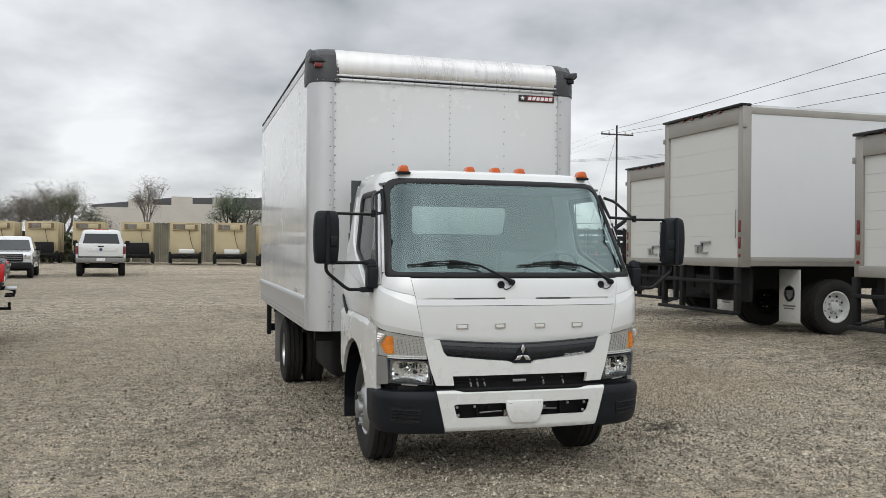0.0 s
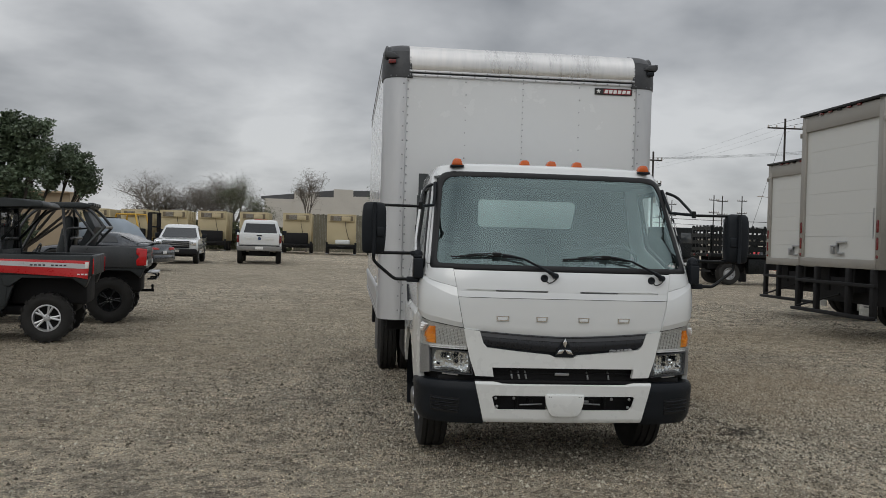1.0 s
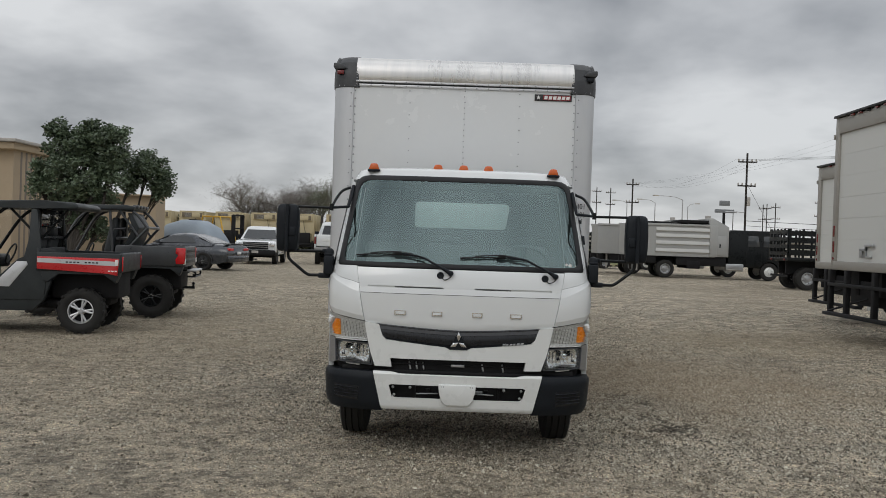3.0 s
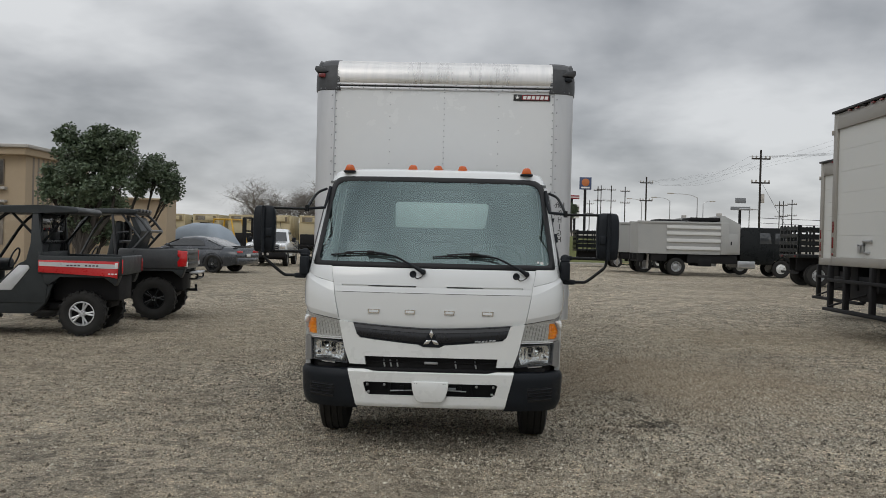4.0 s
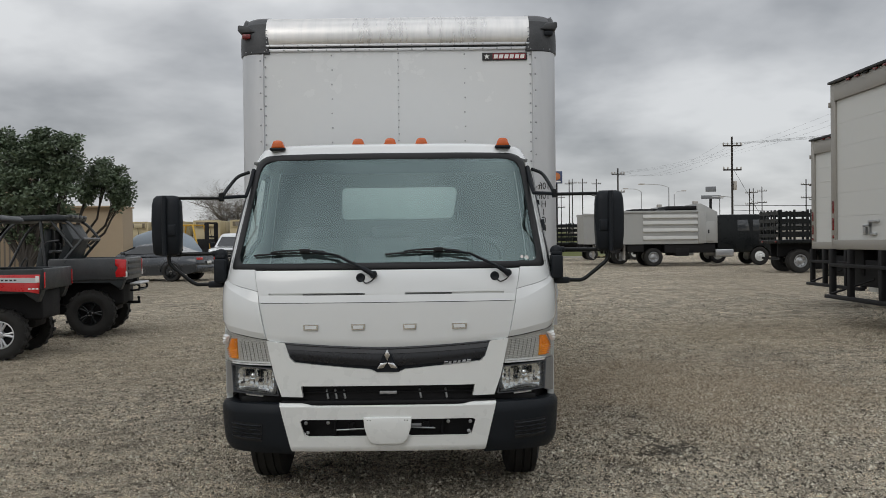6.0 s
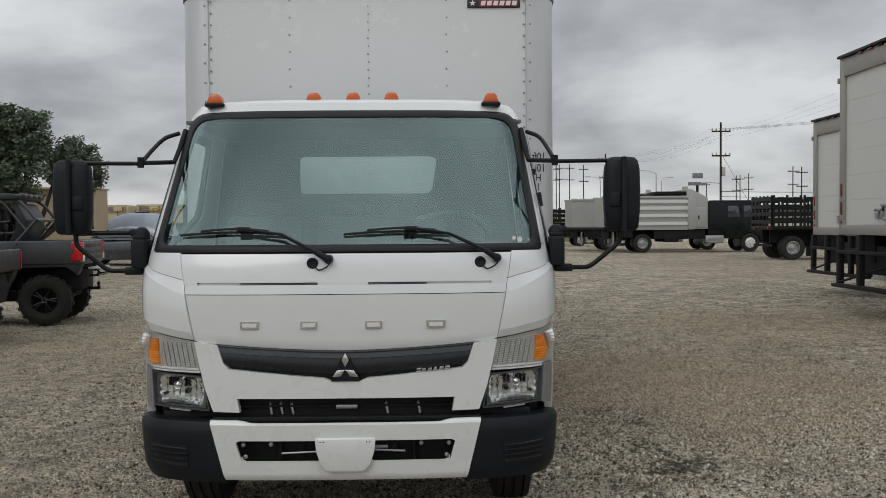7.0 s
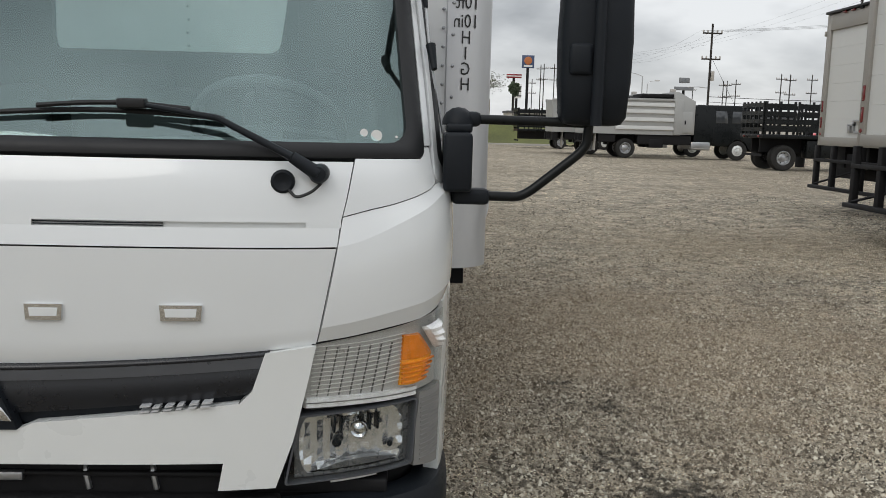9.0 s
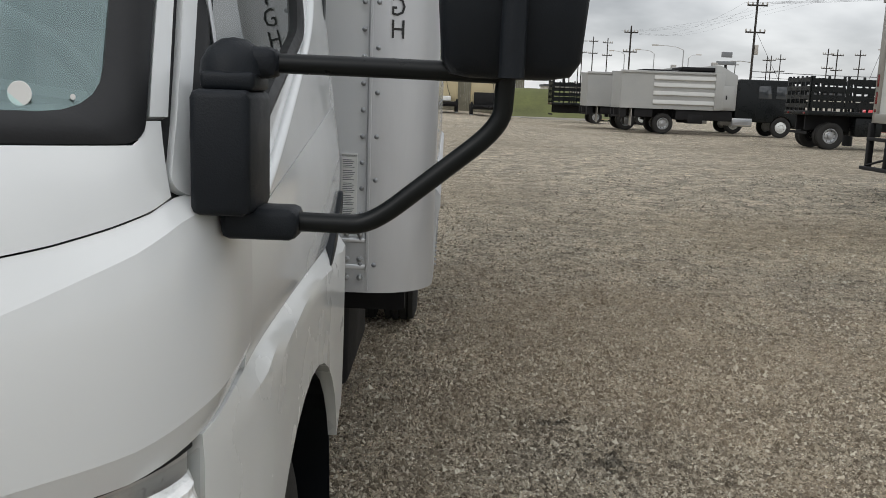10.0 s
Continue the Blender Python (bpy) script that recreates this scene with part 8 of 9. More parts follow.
# ---- refrigerated box trucks backed up in a row ----
def box_trailer(m, label, rear_w, z0, z1, length, flaps=True):
    """Its tail faces -y, the body runs to +y."""
    t = thing("parked_box_truck", label, "truck", m, "parked box trucks")
    h = rear_w / 2
    for sd in (1, -1):
        bm = BM()
        box(bm, sd * (h - 0.14), sd * h, 0.0, 0.10, z0 - 0.16, z1 - 0.02, 0.008)
        box(bm, sd * (h - 0.012), sd * (h + 0.004), 0.0, 0.17, z0 - 0.16, z1 - 0.04, 0.003)
        post = part("rear_post", bm, M_GALV, t, "dull metal rear post")
        for z, c in ((z0 + 0.45, 0.10), (z0 + 0.16, 0.10)):
            bm = BM()
            box(bm, sd * (h - 0.10), sd * (h - 0.045), -0.012, 0.01, z, z + 0.21, 0.02)
            part("tail_lamp", bm, M_REDDIM, post, "oval red tail lamp")
        bm = BM()
        lathe(bm, [(0, 0.03), (-0.012, 0.026), (-0.014, 0.0001)], (sd * (h - 0.07), 0.0, z0 + 0.05), "y", 12)
        part("small_lamp", bm, M_REDDIM, post)
        bm = BM()
        box(bm, sd * (h - 0.03), sd * h, 0.10, length, z0, z1 - 0.14)
        part("side_wall", bm, M_TRWHITE, t, "plain white side wall")
        bm = BM()
        box(bm, sd * (h - 0.035), sd * (h + 0.008), 0.17, length, z1 - 0.17, z1 - 0.05, 0.004)
        box(bm, sd * (h - 0.035), sd * (h + 0.008), 0.17, length, z0 - 0.14, z0 + 0.02, 0.004)
        box(bm, sd * (h - 0.03), sd * (h + 0.016), 0.17, length, z0 - 0.06, z0 - 0.04)
        part("side_rail", bm, M_GALV, t)
        for dx in (0.17, 0.45):
            wheel(t, sd * (h - dx), 2.05, 0.50, 0.50, 0.25, 0.29, sd if dx < .3 else -sd, M_WHITE2 if dx < .3 else M_DARK, "disc", 8)
        bm = BM()
        box(bm, sd * (h - 0.62), sd * (h - 0.04), 1.24, 1.25, 0.22, 1.18, 0.004)
        fl = part("mudflap", bm, M_WHITE2, t, "white mudflap with a dark round crest and bars")
        bm = BM()
        cx = sd * (h - 0.33)
        lathe(bm, [(1.238, 0.15), (1.236, 0.15), (1.236, 0.135), (1.238, 0.135)], (cx, 0, 0.74), "y", 24)
        prism(bm, [(cx - 0.10, 0.80), (cx + 0.10, 0.80), (cx + 0.09, 0.69), (cx, 0.62), (cx - 0.09, 0.69)], "y", 1.235, 1.239)
        box(bm, cx - 0.17, cx + 0.17, 1.235, 1.239, 0.50, 0.53)
        box(bm, cx - 0.13, cx + 0.13, 1.235, 1.239, 0.455, 0.48)
        part("crest", bm, M_LOGOGREY, fl)
        bm = BM()
        box(bm, sd * (h + .01), sd * (h + .035), -0.03, 0.06, z1 - 0.42, z1 - 0.33, 0.01)
        part("side_light", bm, M_GALV, t)
    bm = BM()
    box(bm, -h + 0.14, h - 0.14, 0.0, 0.10, z1 - 0.33, z1 - 0.04, 0.008)
    part("rear_header", bm, M_GALV, t, "dull metal header")
    bm = BM()
    box(bm, -h - 0.01, h + 0.01, -0.05, 0.16, z1 - 0.03, z1 + 0.012, 0.006)
    part("roof_lip", bm, M_RUBBER, t, "dark rubber roof lip")
    for k in (-2, -1, 0, 1, 2):
        bm = BM()
        box(bm, k * 0.30 - 0.06, k * 0.30 + 0.06, -0.035, 0.0, z1 - 0.068, z1 - 0.034, 0.008)
        part("roof_lamp", bm, M_REDDIM if k else M_DARK, t)
    bm = BM()
    box(bm, -h + 0.02, h - 0.02, 0.05, length, z1 - 0.06, z1 - 0.008)
    part("roof", bm, M_TRWHITE, t)
    bm = BM()
    box(bm, -h, h, length - 0.05, length, z0 - 0.1, z1 - 0.05)
    part("front_wall", bm, M_TRWHITE, t)
    n = 6
    dz = (z1 - 0.33 - z0) / n
    for k in range(n):
        bm = BM()
        box(bm, -h + 0.14, h - 0.14, 0.045, 0.085, z0 + k * dz + 0.0012, z0 + (k + 1) * dz - 0.0012)
        part("door_slat", bm, M_DOORW, t)
    bm = BM()
    box(bm, -0.20, 0.02, 0.0, 0.045, z0 + 0.20, z0 + 0.24, 0.005)
    box(bm, -0.18, -0.10, 0.0, 0.045, z0 + 0.08, z0 + 0.23, 0.005)
    box(bm, 0.0, 0.30, -0.01, 0.03, z0 + 0.27, z0 + 0.31, 0.005)
    box(bm, 0.04, 0.20, 0.0, 0.045, z0 + 0.07, z0 + 0.11, 0.005)
    box(bm, -0.02, 0.02, 0.0, 0.045, z0 + 0.08, z0 + 0.30, 0.005)
    part("door_latch", bm, M_STEEL, t, "steel door latch")
    bm = BM()
    tube(bm, [(h - 0.17, -0.02, z0 + 0.35), (h - 0.17, -0.02, z0 + 0.85)], 0.012, 6)
    part("grab_rail", bm, M_STEEL, t)
    bm = BM()
    box(bm, -h + 0.10, h - 0.10, -0.02, 0.12, z0 - 0.16, z0, 0.01)
    part("rear_sill", bm, M_GALV, t)
    bm = BM()  # step bumper
    box(bm, -h + 0.0, h - 0.02, -0.06, 0.0, z0 - 0.46, z0 - 0.40, 0.008)
    box(bm, -h + 0.01, h - 0.05, -0.14, 0.0, 0.385, 0.445, 0.008)
    for x in (-h + 0.05, -h * 0.45, h * 0.35, h - 0.12):
        box(bm, x - 0.05, x + 0.05, -0.05, 0.04, 0.42, z0 - 0.16, 0.008)
    tube(bm, [(-h + 0.1, -0.05, 0.46), (0.0, 0.1, 0.75)], 0.02, 6)
    part("step_bumper", bm, M_DARK, t, "black steel step bumper")
    bm = BM()
    for sd in (1, -1):
        box(bm, sd * 0.36, sd * 0.46, 0.1, length + 1.5, 0.80, z0 - 0.14)
    box(bm, -0.95, 0.95, 1.95, 2.15, 0.42, 0.58, 0.03)
    box(bm, -0.30, 0.30, 0.1, 0.14, 0.70, 1.05)
    box(bm, -1.1, 1.1, 0.3, 0.36, 0.6, z0 - .12)
    part("underframe", bm, M_DARK, t)
    for sd in (1, -1):
        wheel(t, sd * (h - 0.17), length - 0.3, 0.50, 0.50, 0.25, 0.29, sd, M_WHITE2, "front", 8)
    bm = BM()
    box(bm, -h + 0.06, h - 0.06, length + 0.15, length + 1.9, 0.75, 2.4, 0.12)
    part("cab", bm, M_TRWHITE, t)
    return t


# tails face the yard
TRK = box_trailer(pose(7.05, 8.72, 0.12, 0, 0, -90), "white refrigerated box truck parked tail-first with a roll-up door", 2.58, 1.38, 4.07, 7.4)
box_trailer(pose(7.05, 3.55, 0.12, 0, 0, -90), "lower white box truck parked tail-first beside the taller one", 2.44, 1.30, 3.20, 6.0)
box_trailer(pose(8.60, 13.20, 0.10, 0, 0, -90), "white box truck parked tail-first behind the taller one", 2.50, 1.34, 3.60, 6.4)


# ---- flatbed stake trucks and the dump truck ----
def stake_truck(m, label, bed_len, wheel_r, bed_z, stake_h, ay, cab=True):
    """The bed's tail is at local y = 0 with the cab at +y."""
    t = thing("stake_truck", label, "truck", m, "stake trucks")
    bm = BM()
    box(bm, -1.18, 1.18, 0.0, bed_len, bed_z - 0.16, bed_z, 0.01)
    part("bed", bm, M_BLACKPAINT, t, "black flat bed")
    for sd in (1, -1):
        n = int(bed_len / 1.2)
        for k in range(n):
            bm = BM()
            a, b = 0.04 + k * bed_len / n, (k + 1) * bed_len / n - 0.02
            for y in np.linspace(a + 0.05, b - 0.05, 3):
                box(bm, sd * 1.13 - 0.03, sd * 1.13 + 0.03, y - 0.045, y + 0.045, bed_z, bed_z + stake_h, 0.006)
            nb = 4
            dz = (stake_h - 0.08) / nb
            for j in range(nb):
                z = bed_z + 0.08 + j * dz
                box(bm, sd * 1.13 + sd * 0.035 - 0.012, sd * 1.13 + sd * 0.035 + 0.012, a, b, z + dz * .08, z + dz * (0.70 if j else 0.9))
            part("stake_side", bm, M_BLACKPAINT, t, "black stake side panel")
    for x in np.linspace(-1.05, 1.05, 6):
        bm = BM()
        box(bm, x - 0.045, x + 0.045, 0.0, 0.06, bed_z, bed_z + stake_h, 0.006)
        part("gate_stake", bm, M_BLACKPAINT, t)
    for j in range(4):
        z = bed_z + 0.10 + j * stake_h / 4
        bm = BM()
        box(bm, -1.1, 1.1, -0.02, 0.0, z, z + stake_h / 8)
        part("gate_board", bm, M_BLACKPAINT, t)
    bm = BM()
    box(bm, -1.1, 1.1, bed_len - 0.05, bed_len, bed_z, bed_z + stake_h + 0.05)
    part("headboard", bm, M_BLACKPAINT, t)
    for sd in (1, -1):
        for dx in (0.16, 0.43):
            wheel(t, sd * (1.12 - dx), ay, wheel_r, wheel_r, 0.24, wheel_r * .56, sd if dx < .3 else -sd, M_STEEL if dx < .3 else M_DARK, "disc", 8)
        bm = BM()
        box(bm, sd * 0.36, sd * 0.46, 0.2, bed_len + 2.0, wheel_r + .2, bed_z - 0.15)
        part("frame_rail", bm, M_DARK, t)
        bm = BM()
        box(bm, sd * 0.55, sd * 1.05, ay + 0.9, ay + 1.9, wheel_r + .02, bed_z - 0.2, 0.03)
        part("side_box", bm, M_BLACKPAINT, t)
        bm = BM()
        box(bm, sd * 0.7, sd * 0.85, -0.03, 0.0, bed_z - 0.13, bed_z - 0.05, 0.01)
        part("tail_lamp", bm, M_REDDIM, t)
    bm = BM()
    tube(bm, [(-0.9, ay, wheel_r), (0.9, ay, wheel_r)], 0.08, 8)
    box(bm, -1.0, 1.0, 0.05, 0.1, wheel_r + .05, wheel_r + .15)
    part("axle", bm, M_DARK, t)
    if cab:
        cab_over(t, bed_len + 0.15, M_BLACKPAINT, wheel_r)
    return t


def cab_over(t, y0, paint, wheel_r, crew=True, length=2.1):
    L = length
    bm = BM()
    prism(bm, [(y0, 1.0), (y0, 2.68), (y0 + 0.15, 2.80), (y0 + L - 0.45, 2.80), (y0 + L - 0.28, 2.66), (y0 + L, 1.78), (y0 + L + 0.04, 0.85), (y0 + L - 0.05, 0.55), (y0 + L - 0.25, 0.55),
               (y0 + L - 0.35, 0.95), (y0 + L - 0.60, 1.12), (y0 + L - 0.95, 1.12), (y0 + L - 1.20, 0.95), (y0 + L - 1.28, 0.70), (y0 + 0.1, 0.75)], "x", -1.08, 1.08, 0.05)
    c = part("cab", bm, paint, t, "black tilt cab")
    for sd in (1, -1):
        for a, b in ((y0 + L - 2.02, y0 + L - 1.42), (y0 + L - 1.16, y0 + L - 0.52)) if crew else ((y0 + 0.4, y0 + L - 0.4),):
            bm = BM()
            prism(bm, [(a, 1.90), (b + 0.06, 1.90), (b - 0.04, 2.50), (a, 2.50)], "x", sd * 1.078, sd * 1.088, 0.003)
            part("side_window", bm, M_BLUETINT2, c)
            bm = BM()
            box(bm, sd * 1.078, sd * 1.086, a - 0.09, a - 0.078, 0.8, 2.6)
            part("door_gap", bm, M_RUBBER, c)
        bm = BM()
        box(bm, sd * 1.16, sd * 1.34, y0 + L - 0.1, y0 + L - 0.02, 1.75, 2.25, 0.03)
        tube(bm, [(sd * 1.05, y0 + L - 0.1, 2.2), (sd * 1.25, y0 + L - 0.06, 2.15)], 0.02, 6)
        part("mirror", bm, M_BLACKPL, t)
        wheel(t, sd * 0.95, y0 + L - 0.78, wheel_r, wheel_r, 0.25, wheel_r * .56, sd, M_WHITE2, "front", 8)
    bm = BM()
    sheet(bm, [[Vector((x, y0 + L - 0.02 - 0.25 * k + 0.015, 1.82 + 0.82 * k)) for x in (-0.95, 0, 0.95)] for k in (0, 1)])
    part("windscreen", bm, M_DARKGLASS, c)
    bm = BM()
    box(bm, -1.1, 1.1, y0 + L, y0 + L + 0.12, 0.45, 0.80, 0.04)
    part("bumper", bm, paint, t)


M_BLUETINT2 = mat("reflecting_cab_glass", (0.05, 0.055, 0.06), 0.05, var=0.1, rvar=0.02, coat=0.8)
stake_truck(pose(14.75, 33.3, 0.0, 0, 0, -90), "black stake-bed truck with dual rear wheels", 5.2, 0.50, 1.42, 1.28, 0.95)
stake_truck(pose(8.3, 59.2, 0.0, 0, 0, -90), "black stake-bed truck parked behind the dump truck", 4.6, 0.42, 1.30, 1.42, 3.0)

M_RIBPALE = mat("pale_grey_rib_paint", (0.52, 0.52, 0.50), 0.45, var=0.08, scale=2, dust=0.1)
d = thing("dump_truck", "black crew-cab dump truck with a grey ribbed steel body", "truck", pose(9.7, 44.1, 0.0, 0, 0, -90))
bm = BM()
prism(bm, [(0.20, 1.36), (5.1, 1.22), (5.1, 2.90), (4.6, 2.98), (0.12, 3.06)], "x", -1.20, -1.14)
prism(bm, [(0.20, 1.36), (5.1, 1.22), (5.1, 2.90), (4.6, 2.98), (0.12, 3.06)], "x", 1.14, 1.20)
box(bm, -1.2, 1.2, 0.15, 5.1, 1.22, 1.36)
box(bm, -1.16, 1.16, 0.14, 0.20, 1.3, 3.0)
box(bm, -1.16, 1.16, 5.0, 5.06, 1.3, 3.0)
body = part("dump_body", bm, M_GREYBED, d, "grey steel dump body")
for sd in (1, -1):
    for z in (1.42, 1.85, 2.25, 2.60):
        bm = BM()
        prism(bm, [(sd * 1.20, z), (sd * 1.28, z + 0.05), (sd * 1.28, z + 0.12), (sd * 1.20, z + 0.24)], "y", 1.75, 4.75)
        part("side_rib", bm, M_RIBPALE, body)
    bm = BM()
    box(bm, sd * 1.18, sd * 1.26, 0.10, 5.2, 2.93, 3.05, 0.01)
    box(bm, sd * 1.18, sd * 1.27, 4.76, 5.2, 1.25, 3.0, 0.01)
    part("top_rail", bm, M_GREYBED, body)
bm = BM()
prism(bm, [(4.75, 1.25), (5.85, 1.25), (5.85, 2.95), (4.95, 3.42), (4.75, 3.42)], "x", -1.20, 1.20, 0.02)
part("cab_shield", bm, M_GREYBED, d, "grey cab shield")
bm = BM()
box(bm, 1.20, 1.27, 5.05, 5.72, 1.35, 2.42, 0.01)
tb = part("tool_box", bm, M_GREYBED, d, "grey side tool box")
bm = BM()
box(bm, 1.27, 1.29, 5.30, 5.37, 1.78, 1.98, 0.005)
part("latch", bm, M_BLACKPL, tb)
bm = BM()
box(bm, -1.0, 1.0, 3.1, 4.9, 3.10, 3.30, 0.05)
tube(bm, [(-1.0, 3.0, 3.08), (1.0, 3.0, 3.08)], 0.06, 8)
part("rolled_tarp", bm, M_DARK, d, "dark rolled tarpaulin")
bm = BM()
box(bm, -0.15, 0.15, 4.85, 5.1, 3.42, 3.60, 0.02)
part("beacon", bm, M_CONC, d)
bm = BM()
for sd in (1, -1):
    box(bm, sd * 0.36, sd * 0.48, 0.0, 7.8, 0.85, 1.18)
    box(bm, sd * 0.5, sd * 1.12, 3.55, 4.3, 0.55, 1.0, 0.04)
box(bm, -1.1, 1.1, 0.2, 0.5, 0.75, 1.2)
for sd in (1, -1):
    box(bm, sd * 0.5, sd * 1.10, 2.95, 5.75, 0.72, 1.21, 0.02)
    box(bm, sd * 0.5, sd * 1.10, 0.9, 1.80, 0.80, 1.21, 0.02)
part("chassis_frame", bm, M_DARK, d)
for sd in (1, -1):
    for dx in (0.16, 0.43):
        wheel(d, sd * (1.16 - dx), 2.35, 0.50, 0.50, 0.25, 0.29, sd if dx < .3 else -sd, M_STEEL, "disc", 8)
    bm = BM()
    box(bm, sd * 0.80, sd * 1.14, 5.75, 6.75, 0.48, 0.90, 0.05)
    ft = part("fuel_tank", bm, M_STEEL, d, "dull steel fuel tank with a step")
    bm = BM()
    box(bm, sd * 1.14, sd * 1.22, 5.85, 6.65, 0.52, 0.58, 0.01)
    part("step", bm, M_GALV, ft)
    bm = BM()
    box(bm, sd * 0.60, sd * 1.15, 0.75, 0.77, 0.35, 1.2)
    part("mudflap", bm, M_CONC if sd > 0 else M_DARK, d)
cab_over(d, 5.88, M_BLACKPAINT, 0.50, True, 3.12)

copy_thing(d, pose(8.75, 48.4, 0.0, 0, 0, -90))

# a lifting jib behind the stake truck, a red car and low clutter beyond
jib = thing("loader_jib", "dark folded loader boom behind the trucks", "crane", pose(19.5, 36.5, 0.0))
bm = BM()
tube(bm, [(-1.2, 0, 1.2), (0.0, 0, 2.6), (2.6, 0, 4.4)], 0.14, 8, 0.09)
part("boom", bm, M_DARK, jib)
bm = BM()
tube(bm, [(-1.2, 0, 0.0), (-1.2, 0, 1.4)], 0.2, 10)
part("post", bm, M_DARK, jib)
coupe(pose(27.5, 52.0, 0.0, 0, 0, 80) @ Matrix.Diagonal((1, 1, 1.2, 1)), "red hatchback parked behind the stake truck", M_RED, "car", 1.08)
for x, y, c, lab in ((13.0, 66.0, M_YELLOW, "yellow"), (24.0, 50.0, M_YELLOW, "yellow")):
    r = thing("timber_pallet", "low %s timber and pallets on the ground" % ("tan" if x < 20 else "weathered"), "pallet", pose(x, y, 0.0, 0, 0, 12))
    for k in range(5):
        bm = BM()
        box(bm, -1.0, 1.0, -0.6 + 0.26 * k, -0.42 + 0.26 * k, 0.12, 0.15)
        part("board", bm, mat("pallet_wood_%d_%d" % (x, k), (0.34, 0.26, 0.14), 0.8, var=0.2, scale=4), r)
    for k in (-0.9, 0.0, 0.9):
        bm = BM()
        box(bm, k - 0.05, k + 0.05, -0.6, 0.62, 0.0, 0.12)
        part("bearer", bm, M_WOODPOLE, r)


# ---- poles, wires, lamps and signs along the road ----
def utility_pole(az, dist, top_el, cross, name="utility_pole", eye=(0.3, -5.5, 1.6), group="utility poles"):
    a = radians(az)
    x, y = eye[0] + dist * math.sin(a), eye[1] + dist * math.cos(a)
    h = eye[2] + dist * math.tan(radians(top_el))
    p = thing(name, "dark timber utility pole with crossarms and insulators", "utility pole", pose(x, y, 0), group)
    bm = BM()
    tube(bm, [(0, 0, 0), (0, 0, h * 0.5), (0, 0, h)], 0.0018 * dist ** .5 + 0.10, 8, 0.10)
    part("pole", bm, M_WOODPOLE, p)
    for z, w in cross:
        bm = BM()
        box(bm, -w, w, -0.16, -0.04, h - z - 0.07, h - z + 0.07)
        arm = part("crossarm", bm, M_WOODPOLE, p)
        for k in (-0.95, -0.5, 0.5, 0.95):
            bm = BM()
            lathe(bm, [(0.0, 0.07), (0.12, 0.09), (0.22, 0.06), (0.26, 0.0001)], (k * w, -0.1, h - z + 0.07), "z", 8)
            part("insulator", bm, M_CONC, arm)
    return p, Vector((x, y, h))


P1, h1 = utility_pole(18.44, 92, 6.15, ((0.9, 0.92), (3.3, 0.9)))
P0, h0 = utility_pole(27.3, 95, 8.05, ((1.0, 1.9),), eye=(-1.6, -5.8, 1.6))
P2, h2 = utility_pole(11.50, 120, 4.45, ((0.8, 0.85), (3.2, 0.85)))
bm = BM()
box(bm, 0.10, 0.42, -0.2, 0.2, h1.z - 5.3, h1.z - 4.4, 0.06)
part("transformer", bm, M_CONC, P1)
bm = BM()
tube(bm, [(0, 0, h1.z - 6.0), (-1.0, 0, h1.z - 5.9), (-2.0, 0, h1.z - 5.95)], 0.05, 6)
part("lamp_arm", bm, M_STEEL, P1)
for az, dist, el in ((10.15, 190, 3.80), (9.27, 200, 3.86), (8.62, 210, 3.86), (8.42, 212, 3.80), (19.50, 210, 2.95), (19.72, 212, 2.98), (20.22, 205, 3.05), (17.75, 240, 2.6), (22.72, 180, 3.4), (24.41, 185, 3.35), (23.2, 170, 3.35), (7.9, 230, 2.9)):
    utility_pole(az, dist, el, ((1.0, 1.0), (3.5, 1.0)) if el > 2.8 else ((0.8, 0.9),))


def wire(a, b, sag, r, label="thin black overhead power cable"):
    cu = bpy.data.curves.new("overhead_cable", "CURVE")
    cu.dimensions, cu.bevel_depth, cu.bevel_resolution = "3D", r, 1
    sp = cu.splines.new("POLY")
    sp.points.add(24)
    for k in range(25):
        t = k / 24
        p = a.lerp(b, t) - Vector((0, 0, sag * 4 * t * (1 - t)))
        sp.points[k].co = (*p, 1)
    o = new("overhead_cable", cu)
    cu.materials.append(M_CABLE)
    return tagged(o, label, "cable", "overhead cables")


def along(p, az, dist, z):
    a = radians(az)
    return Vector((p.x + dist * math.sin(a), p.y + dist * math.cos(a), z))


for dx in (-1.7, 0.0, 1.7):
    wire(h0 + Vector((dx, 0, -0.8)), h0 + Vector((dx, 0, -0.8)) + (Vector((34.7 + dx * .3, 33.5, 13.2 - 0.35 * (dx + 1.7))) - h0) * 1.5, 0.3, 0.016)
    wire(h0 + Vector((dx, 0, -0.8)), h2 + Vector((dx * .6, 0, -0.6)), 1.2, 0.005)
    wire(h1 + Vector((dx * .7, 0, -0.7)), Vector((75 + dx, 62, 15.5)), 1.0, 0.011)
    wire(h1 + Vector((dx * .7, 0, -0.7)), h2 + Vector((dx * .7, 0, -0.6)), 1.5, 0.005)
wire(h1 + Vector((0, 0, -6.8)), Vector((80, 70, 6.8)), 1.0, 0.03)
wire(h1 + Vector((0, 0, -7.3)), Vector((80, 70, 6.0)), 1.0, 0.022)
wire(h1 + Vector((0, 0, -3.0)), Vector((h1.x + 3.2, h1.y, 3.0)), 0.0, 0.016, "thin black pole stay wire")
wire(h0 + Vector((0, 0, -1.0)), Vector((h0.x - 3.0, h0.y + 1, 3.0)), 0.0, 0.016, "thin black pole stay wire")


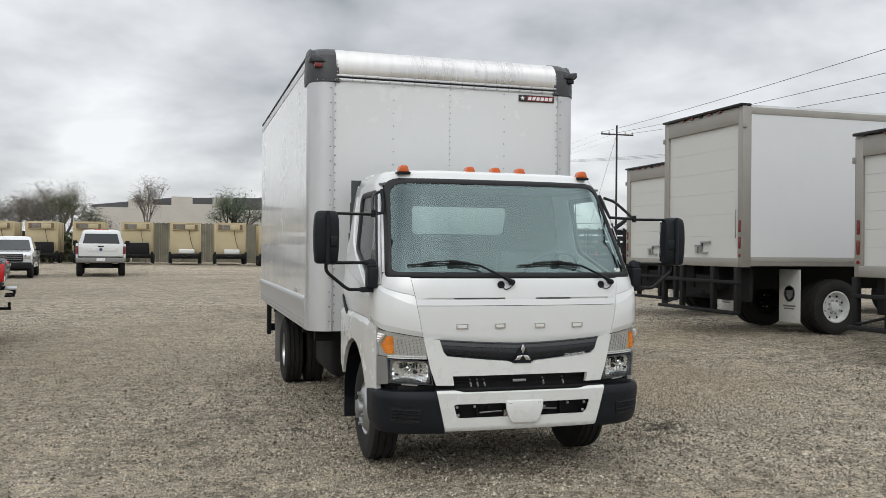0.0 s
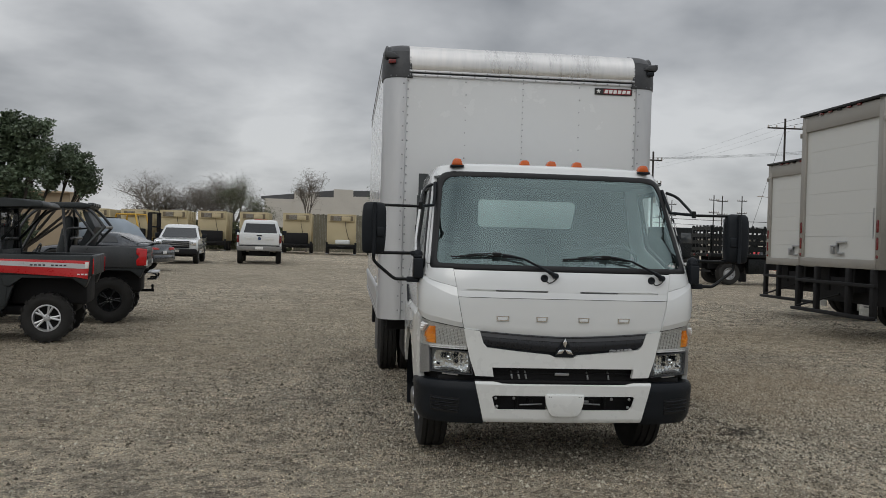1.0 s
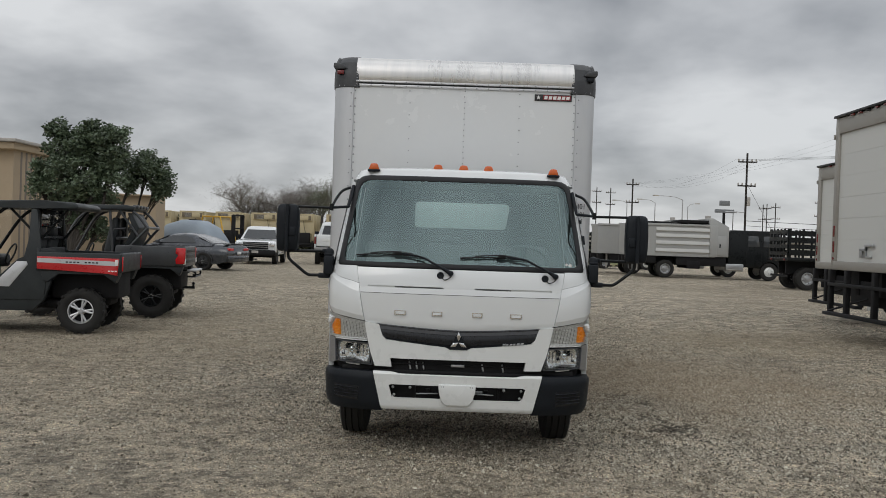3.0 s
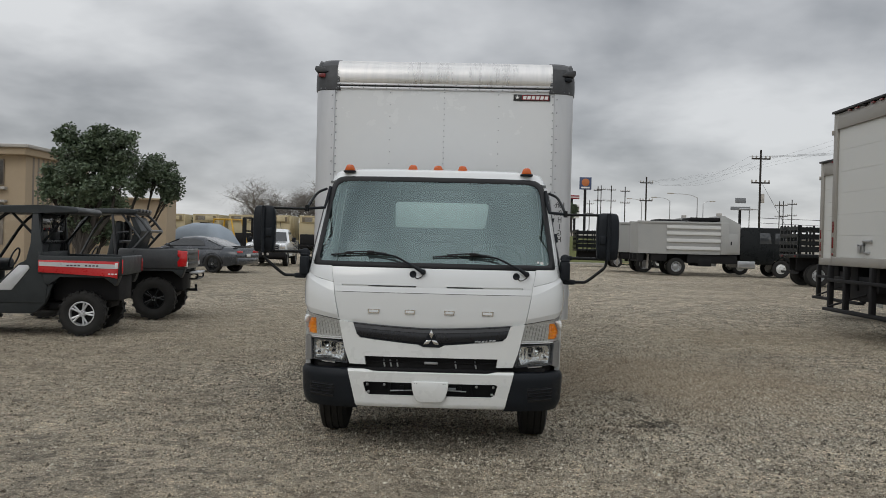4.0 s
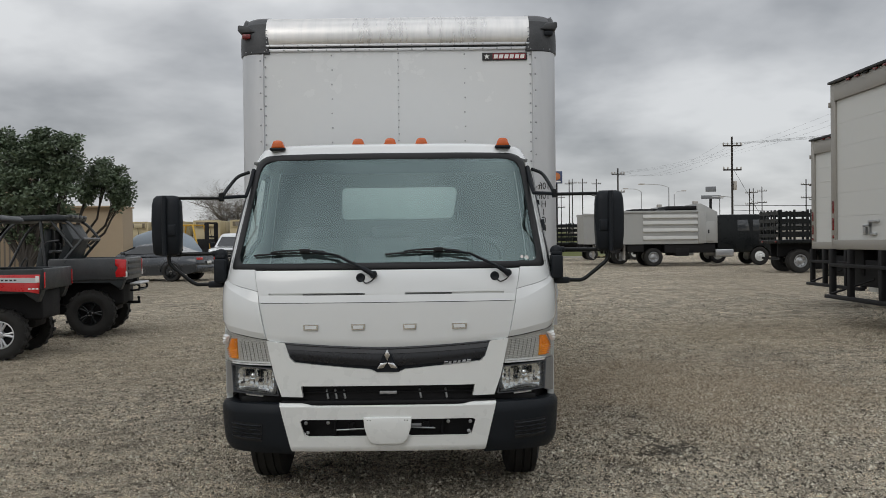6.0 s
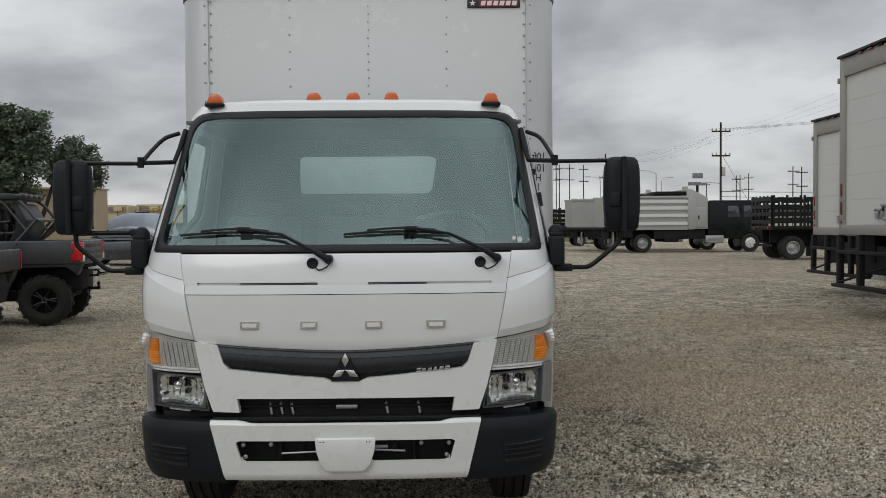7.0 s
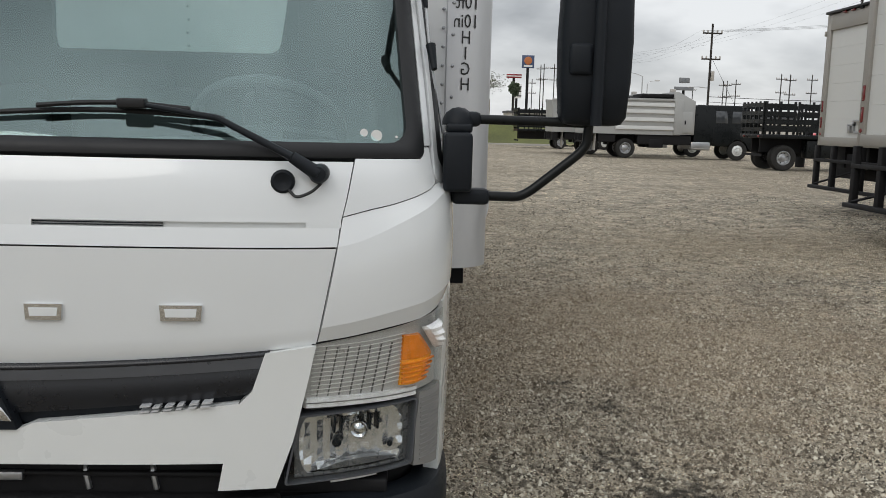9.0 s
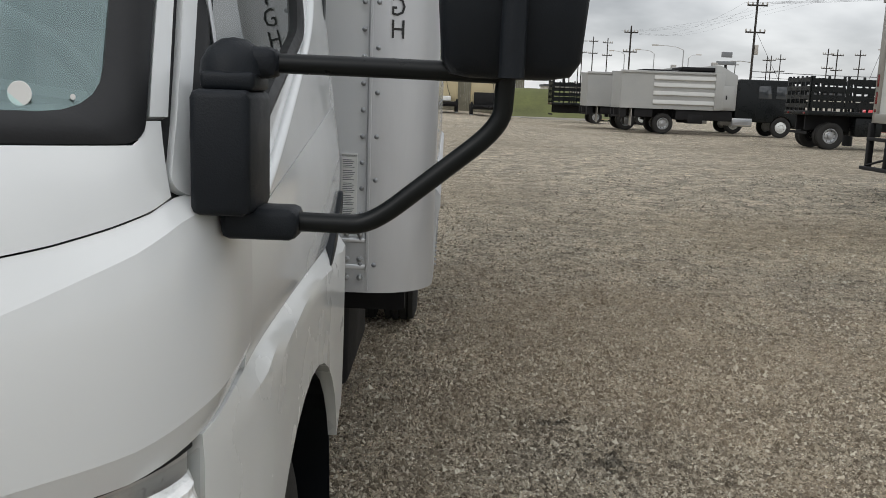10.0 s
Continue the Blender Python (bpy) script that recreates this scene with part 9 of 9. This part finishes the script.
def street_lamp(az, dist, el, reach):
    a = radians(az)
    x, y = 0.3 + dist * math.sin(a), -5.5 + dist * math.cos(a)
    h = 1.6 + dist * math.tan(radians(el))
    s = thing("street_lamp", "grey street lamp with a curved arm", "street lamp", pose(x, y, 0), "street lamps")
    bm = BM()
    tube(bm, [(0, 0, 0), (0, 0, h * .95)], 0.12, 8, 0.08)
    part("column", bm, M_STEEL, s)
    bm = BM()
    tube(bm, smooth_pts([(0, 0, h * .95), (reach * .3, 0, h * 1.0), (reach, 0, h * 1.01)], 4), 0.06, 6)
    part("arm", bm, M_STEEL, s)
    bm = BM()
    box(bm, reach - 0.5, reach + 0.5, -0.2, 0.2, h * 1.01 - 0.1, h * 1.01 + 0.08, 0.04)
    part("lamp_head", bm, M_CONC, s)


for az, dist, el, reach in ((14.66, 150, 3.35, -4.5), (12.97, 170, 3.1, -3.0), (11.21, 180, 3.0, -2.5), (15.0, 190, 2.9, 2.0), (26.06, 160, 3.3, -2.0), (26.06, 161, 3.3, 2.0)):
    street_lamp(az, dist, el, reach)


def pole_sign(az, dist, el0, el1, w, mats, label):
    a = radians(az)
    x, y = 0.3 + dist * math.sin(a), -5.5 + dist * math.cos(a)
    z0, z1 = 1.6 + dist * math.tan(radians(el0)), 1.6 + dist * math.tan(radians(el1))
    s = thing("pole_sign", label, "sign", pose(x, y, 0), "roadside signs")
    bm = BM()
    tube(bm, [(0, 0.3, 0), (0, 0.3, z1)], 0.35, 8)
    part("post", bm, M_DARK, s)
    bm = BM()
    box(bm, -w, w, -0.2, 0.2, z0, z1, 0.05)
    bd = part("board", bm, mats[0], s)
    return s, bd, z0, z1


s, bd, z0, z1 = pole_sign(7.60, 230, 3.58, 4.37, 1.55, (M_SIGNBLUE,), "tall blue roadside sign with an orange disc")
bm = BM()
lathe(bm, [(-0.22, 1.0), (-0.26, 0.9), (-0.26, 0.0001)], (0, 0, z1 - 1.35), "y", 24)
part("disc", bm, M_SIGNYEL, bd)
bm = BM()
box(bm, -1.1, 1.1, -0.24, -0.2, z0 + 0.3, z0 + 0.7)
part("letter_bar", bm, M_WHITEMARK, bd)
s, bd, z0, z1 = pole_sign(6.75, 240, 2.95, 3.20, 2.0, (M_REDMARK,), "long dark red roadside sign with a pale bar")
bm = BM()
box(bm, -2.2, 2.2, -0.24, -0.2, z0 + 0.4, z1 - 0.4)
part("letter_bar", bm, M_WHITEMARK, bd)
s, bd, z0, z1 = pole_sign(6.95, 250, 1.7, 2.6, 1.3, (M_WHITEMARK,), "white stacked roadside sign boards")
bm = BM()
for k in range(3):
    box(bm, -1.25, 1.25, -0.24, -0.2, z0 + 0.5 + k * 1.25, z0 + 0.8 + k * 1.25)
part("divider", bm, M_DARK, bd)
s, bd, z0, z1 = pole_sign(17.22, 230, 2.38, 2.60, 2.4, (M_LOGOGREY,), "low dark roadside sign on a post")
bm = BM()
box(bm, -1.3, 1.3, -0.2, 0.2, z1 + 0.9, z1 + 2.2, 0.1)
part("upper_board", bm, M_LOGOGREY, bd)

# distant tree belt and roofs on the horizon
rng3 = random.Random(9)
verts, faces = [], []
for k in range(30000):
    az = rng3.uniform(-40, 48)
    dist = rng3.uniform(255, 330)
    top = 3.0 + 3.6 * max(0, noise.noise(Vector((az * 0.55, 2.0, 0)))) + 2.0 * abs(noise.noise(Vector((az * 2.1, 7.0, 0))))
    z = rng3.random() ** 0.7 * top
    a = radians(az)
    q = Vector((dist * math.sin(a), dist * math.cos(a), z))
    u = Vector((rng3.uniform(-1, 1), rng3.uniform(-1, 1), rng3.uniform(-1, 1))).normalized()
    v = u.cross(Vector((rng3.uniform(-1, 1), rng3.uniform(-1, 1), rng3.uniform(-1, 1)))).normalized()
    s_ = rng3.uniform(0.4, 1.1)
    i = len(verts)
    verts += [q - u * s_, q + v * s_ * 0.6, q + u * s_, q - v * s_ * 0.6]
    faces.append((i, i + 1, i + 2, i + 3))
me = bpy.data.meshes.new("distant_trees")
me.from_pydata([tuple(v) for v in verts], [], faces)
me.materials.append(mat("hazy_winter_woods", (0.105, 0.100, 0.085), 0.9, var=0.3, scale=0.05))
tagged(new("distant_trees", me), "hazy leafless tree belt on the horizon", "trees", "", "stuff")
for az, dist, w, h in ((10.5, 210, 14, 4.5), (16.3, 200, 8, 4.0), (21.5, 205, 12, 4.5), (24.5, 200, 9, 3.8)):
    a = radians(az)
    b_ = thing("distant_building", "low pale roadside building on the horizon", "building", pose(dist * math.sin(a), dist * math.cos(a), 0), "roadside buildings", "structure")
    bm = BM()
    box(bm, -w, w, 0, 10, 0, h)
    part("wall", bm, M_FARWHITE, b_)
    bm = BM()
    box(bm, -w - .3, w + .3, -0.3, 10, h, h + 0.5)
    part("roof", bm, M_FARROOF, b_)
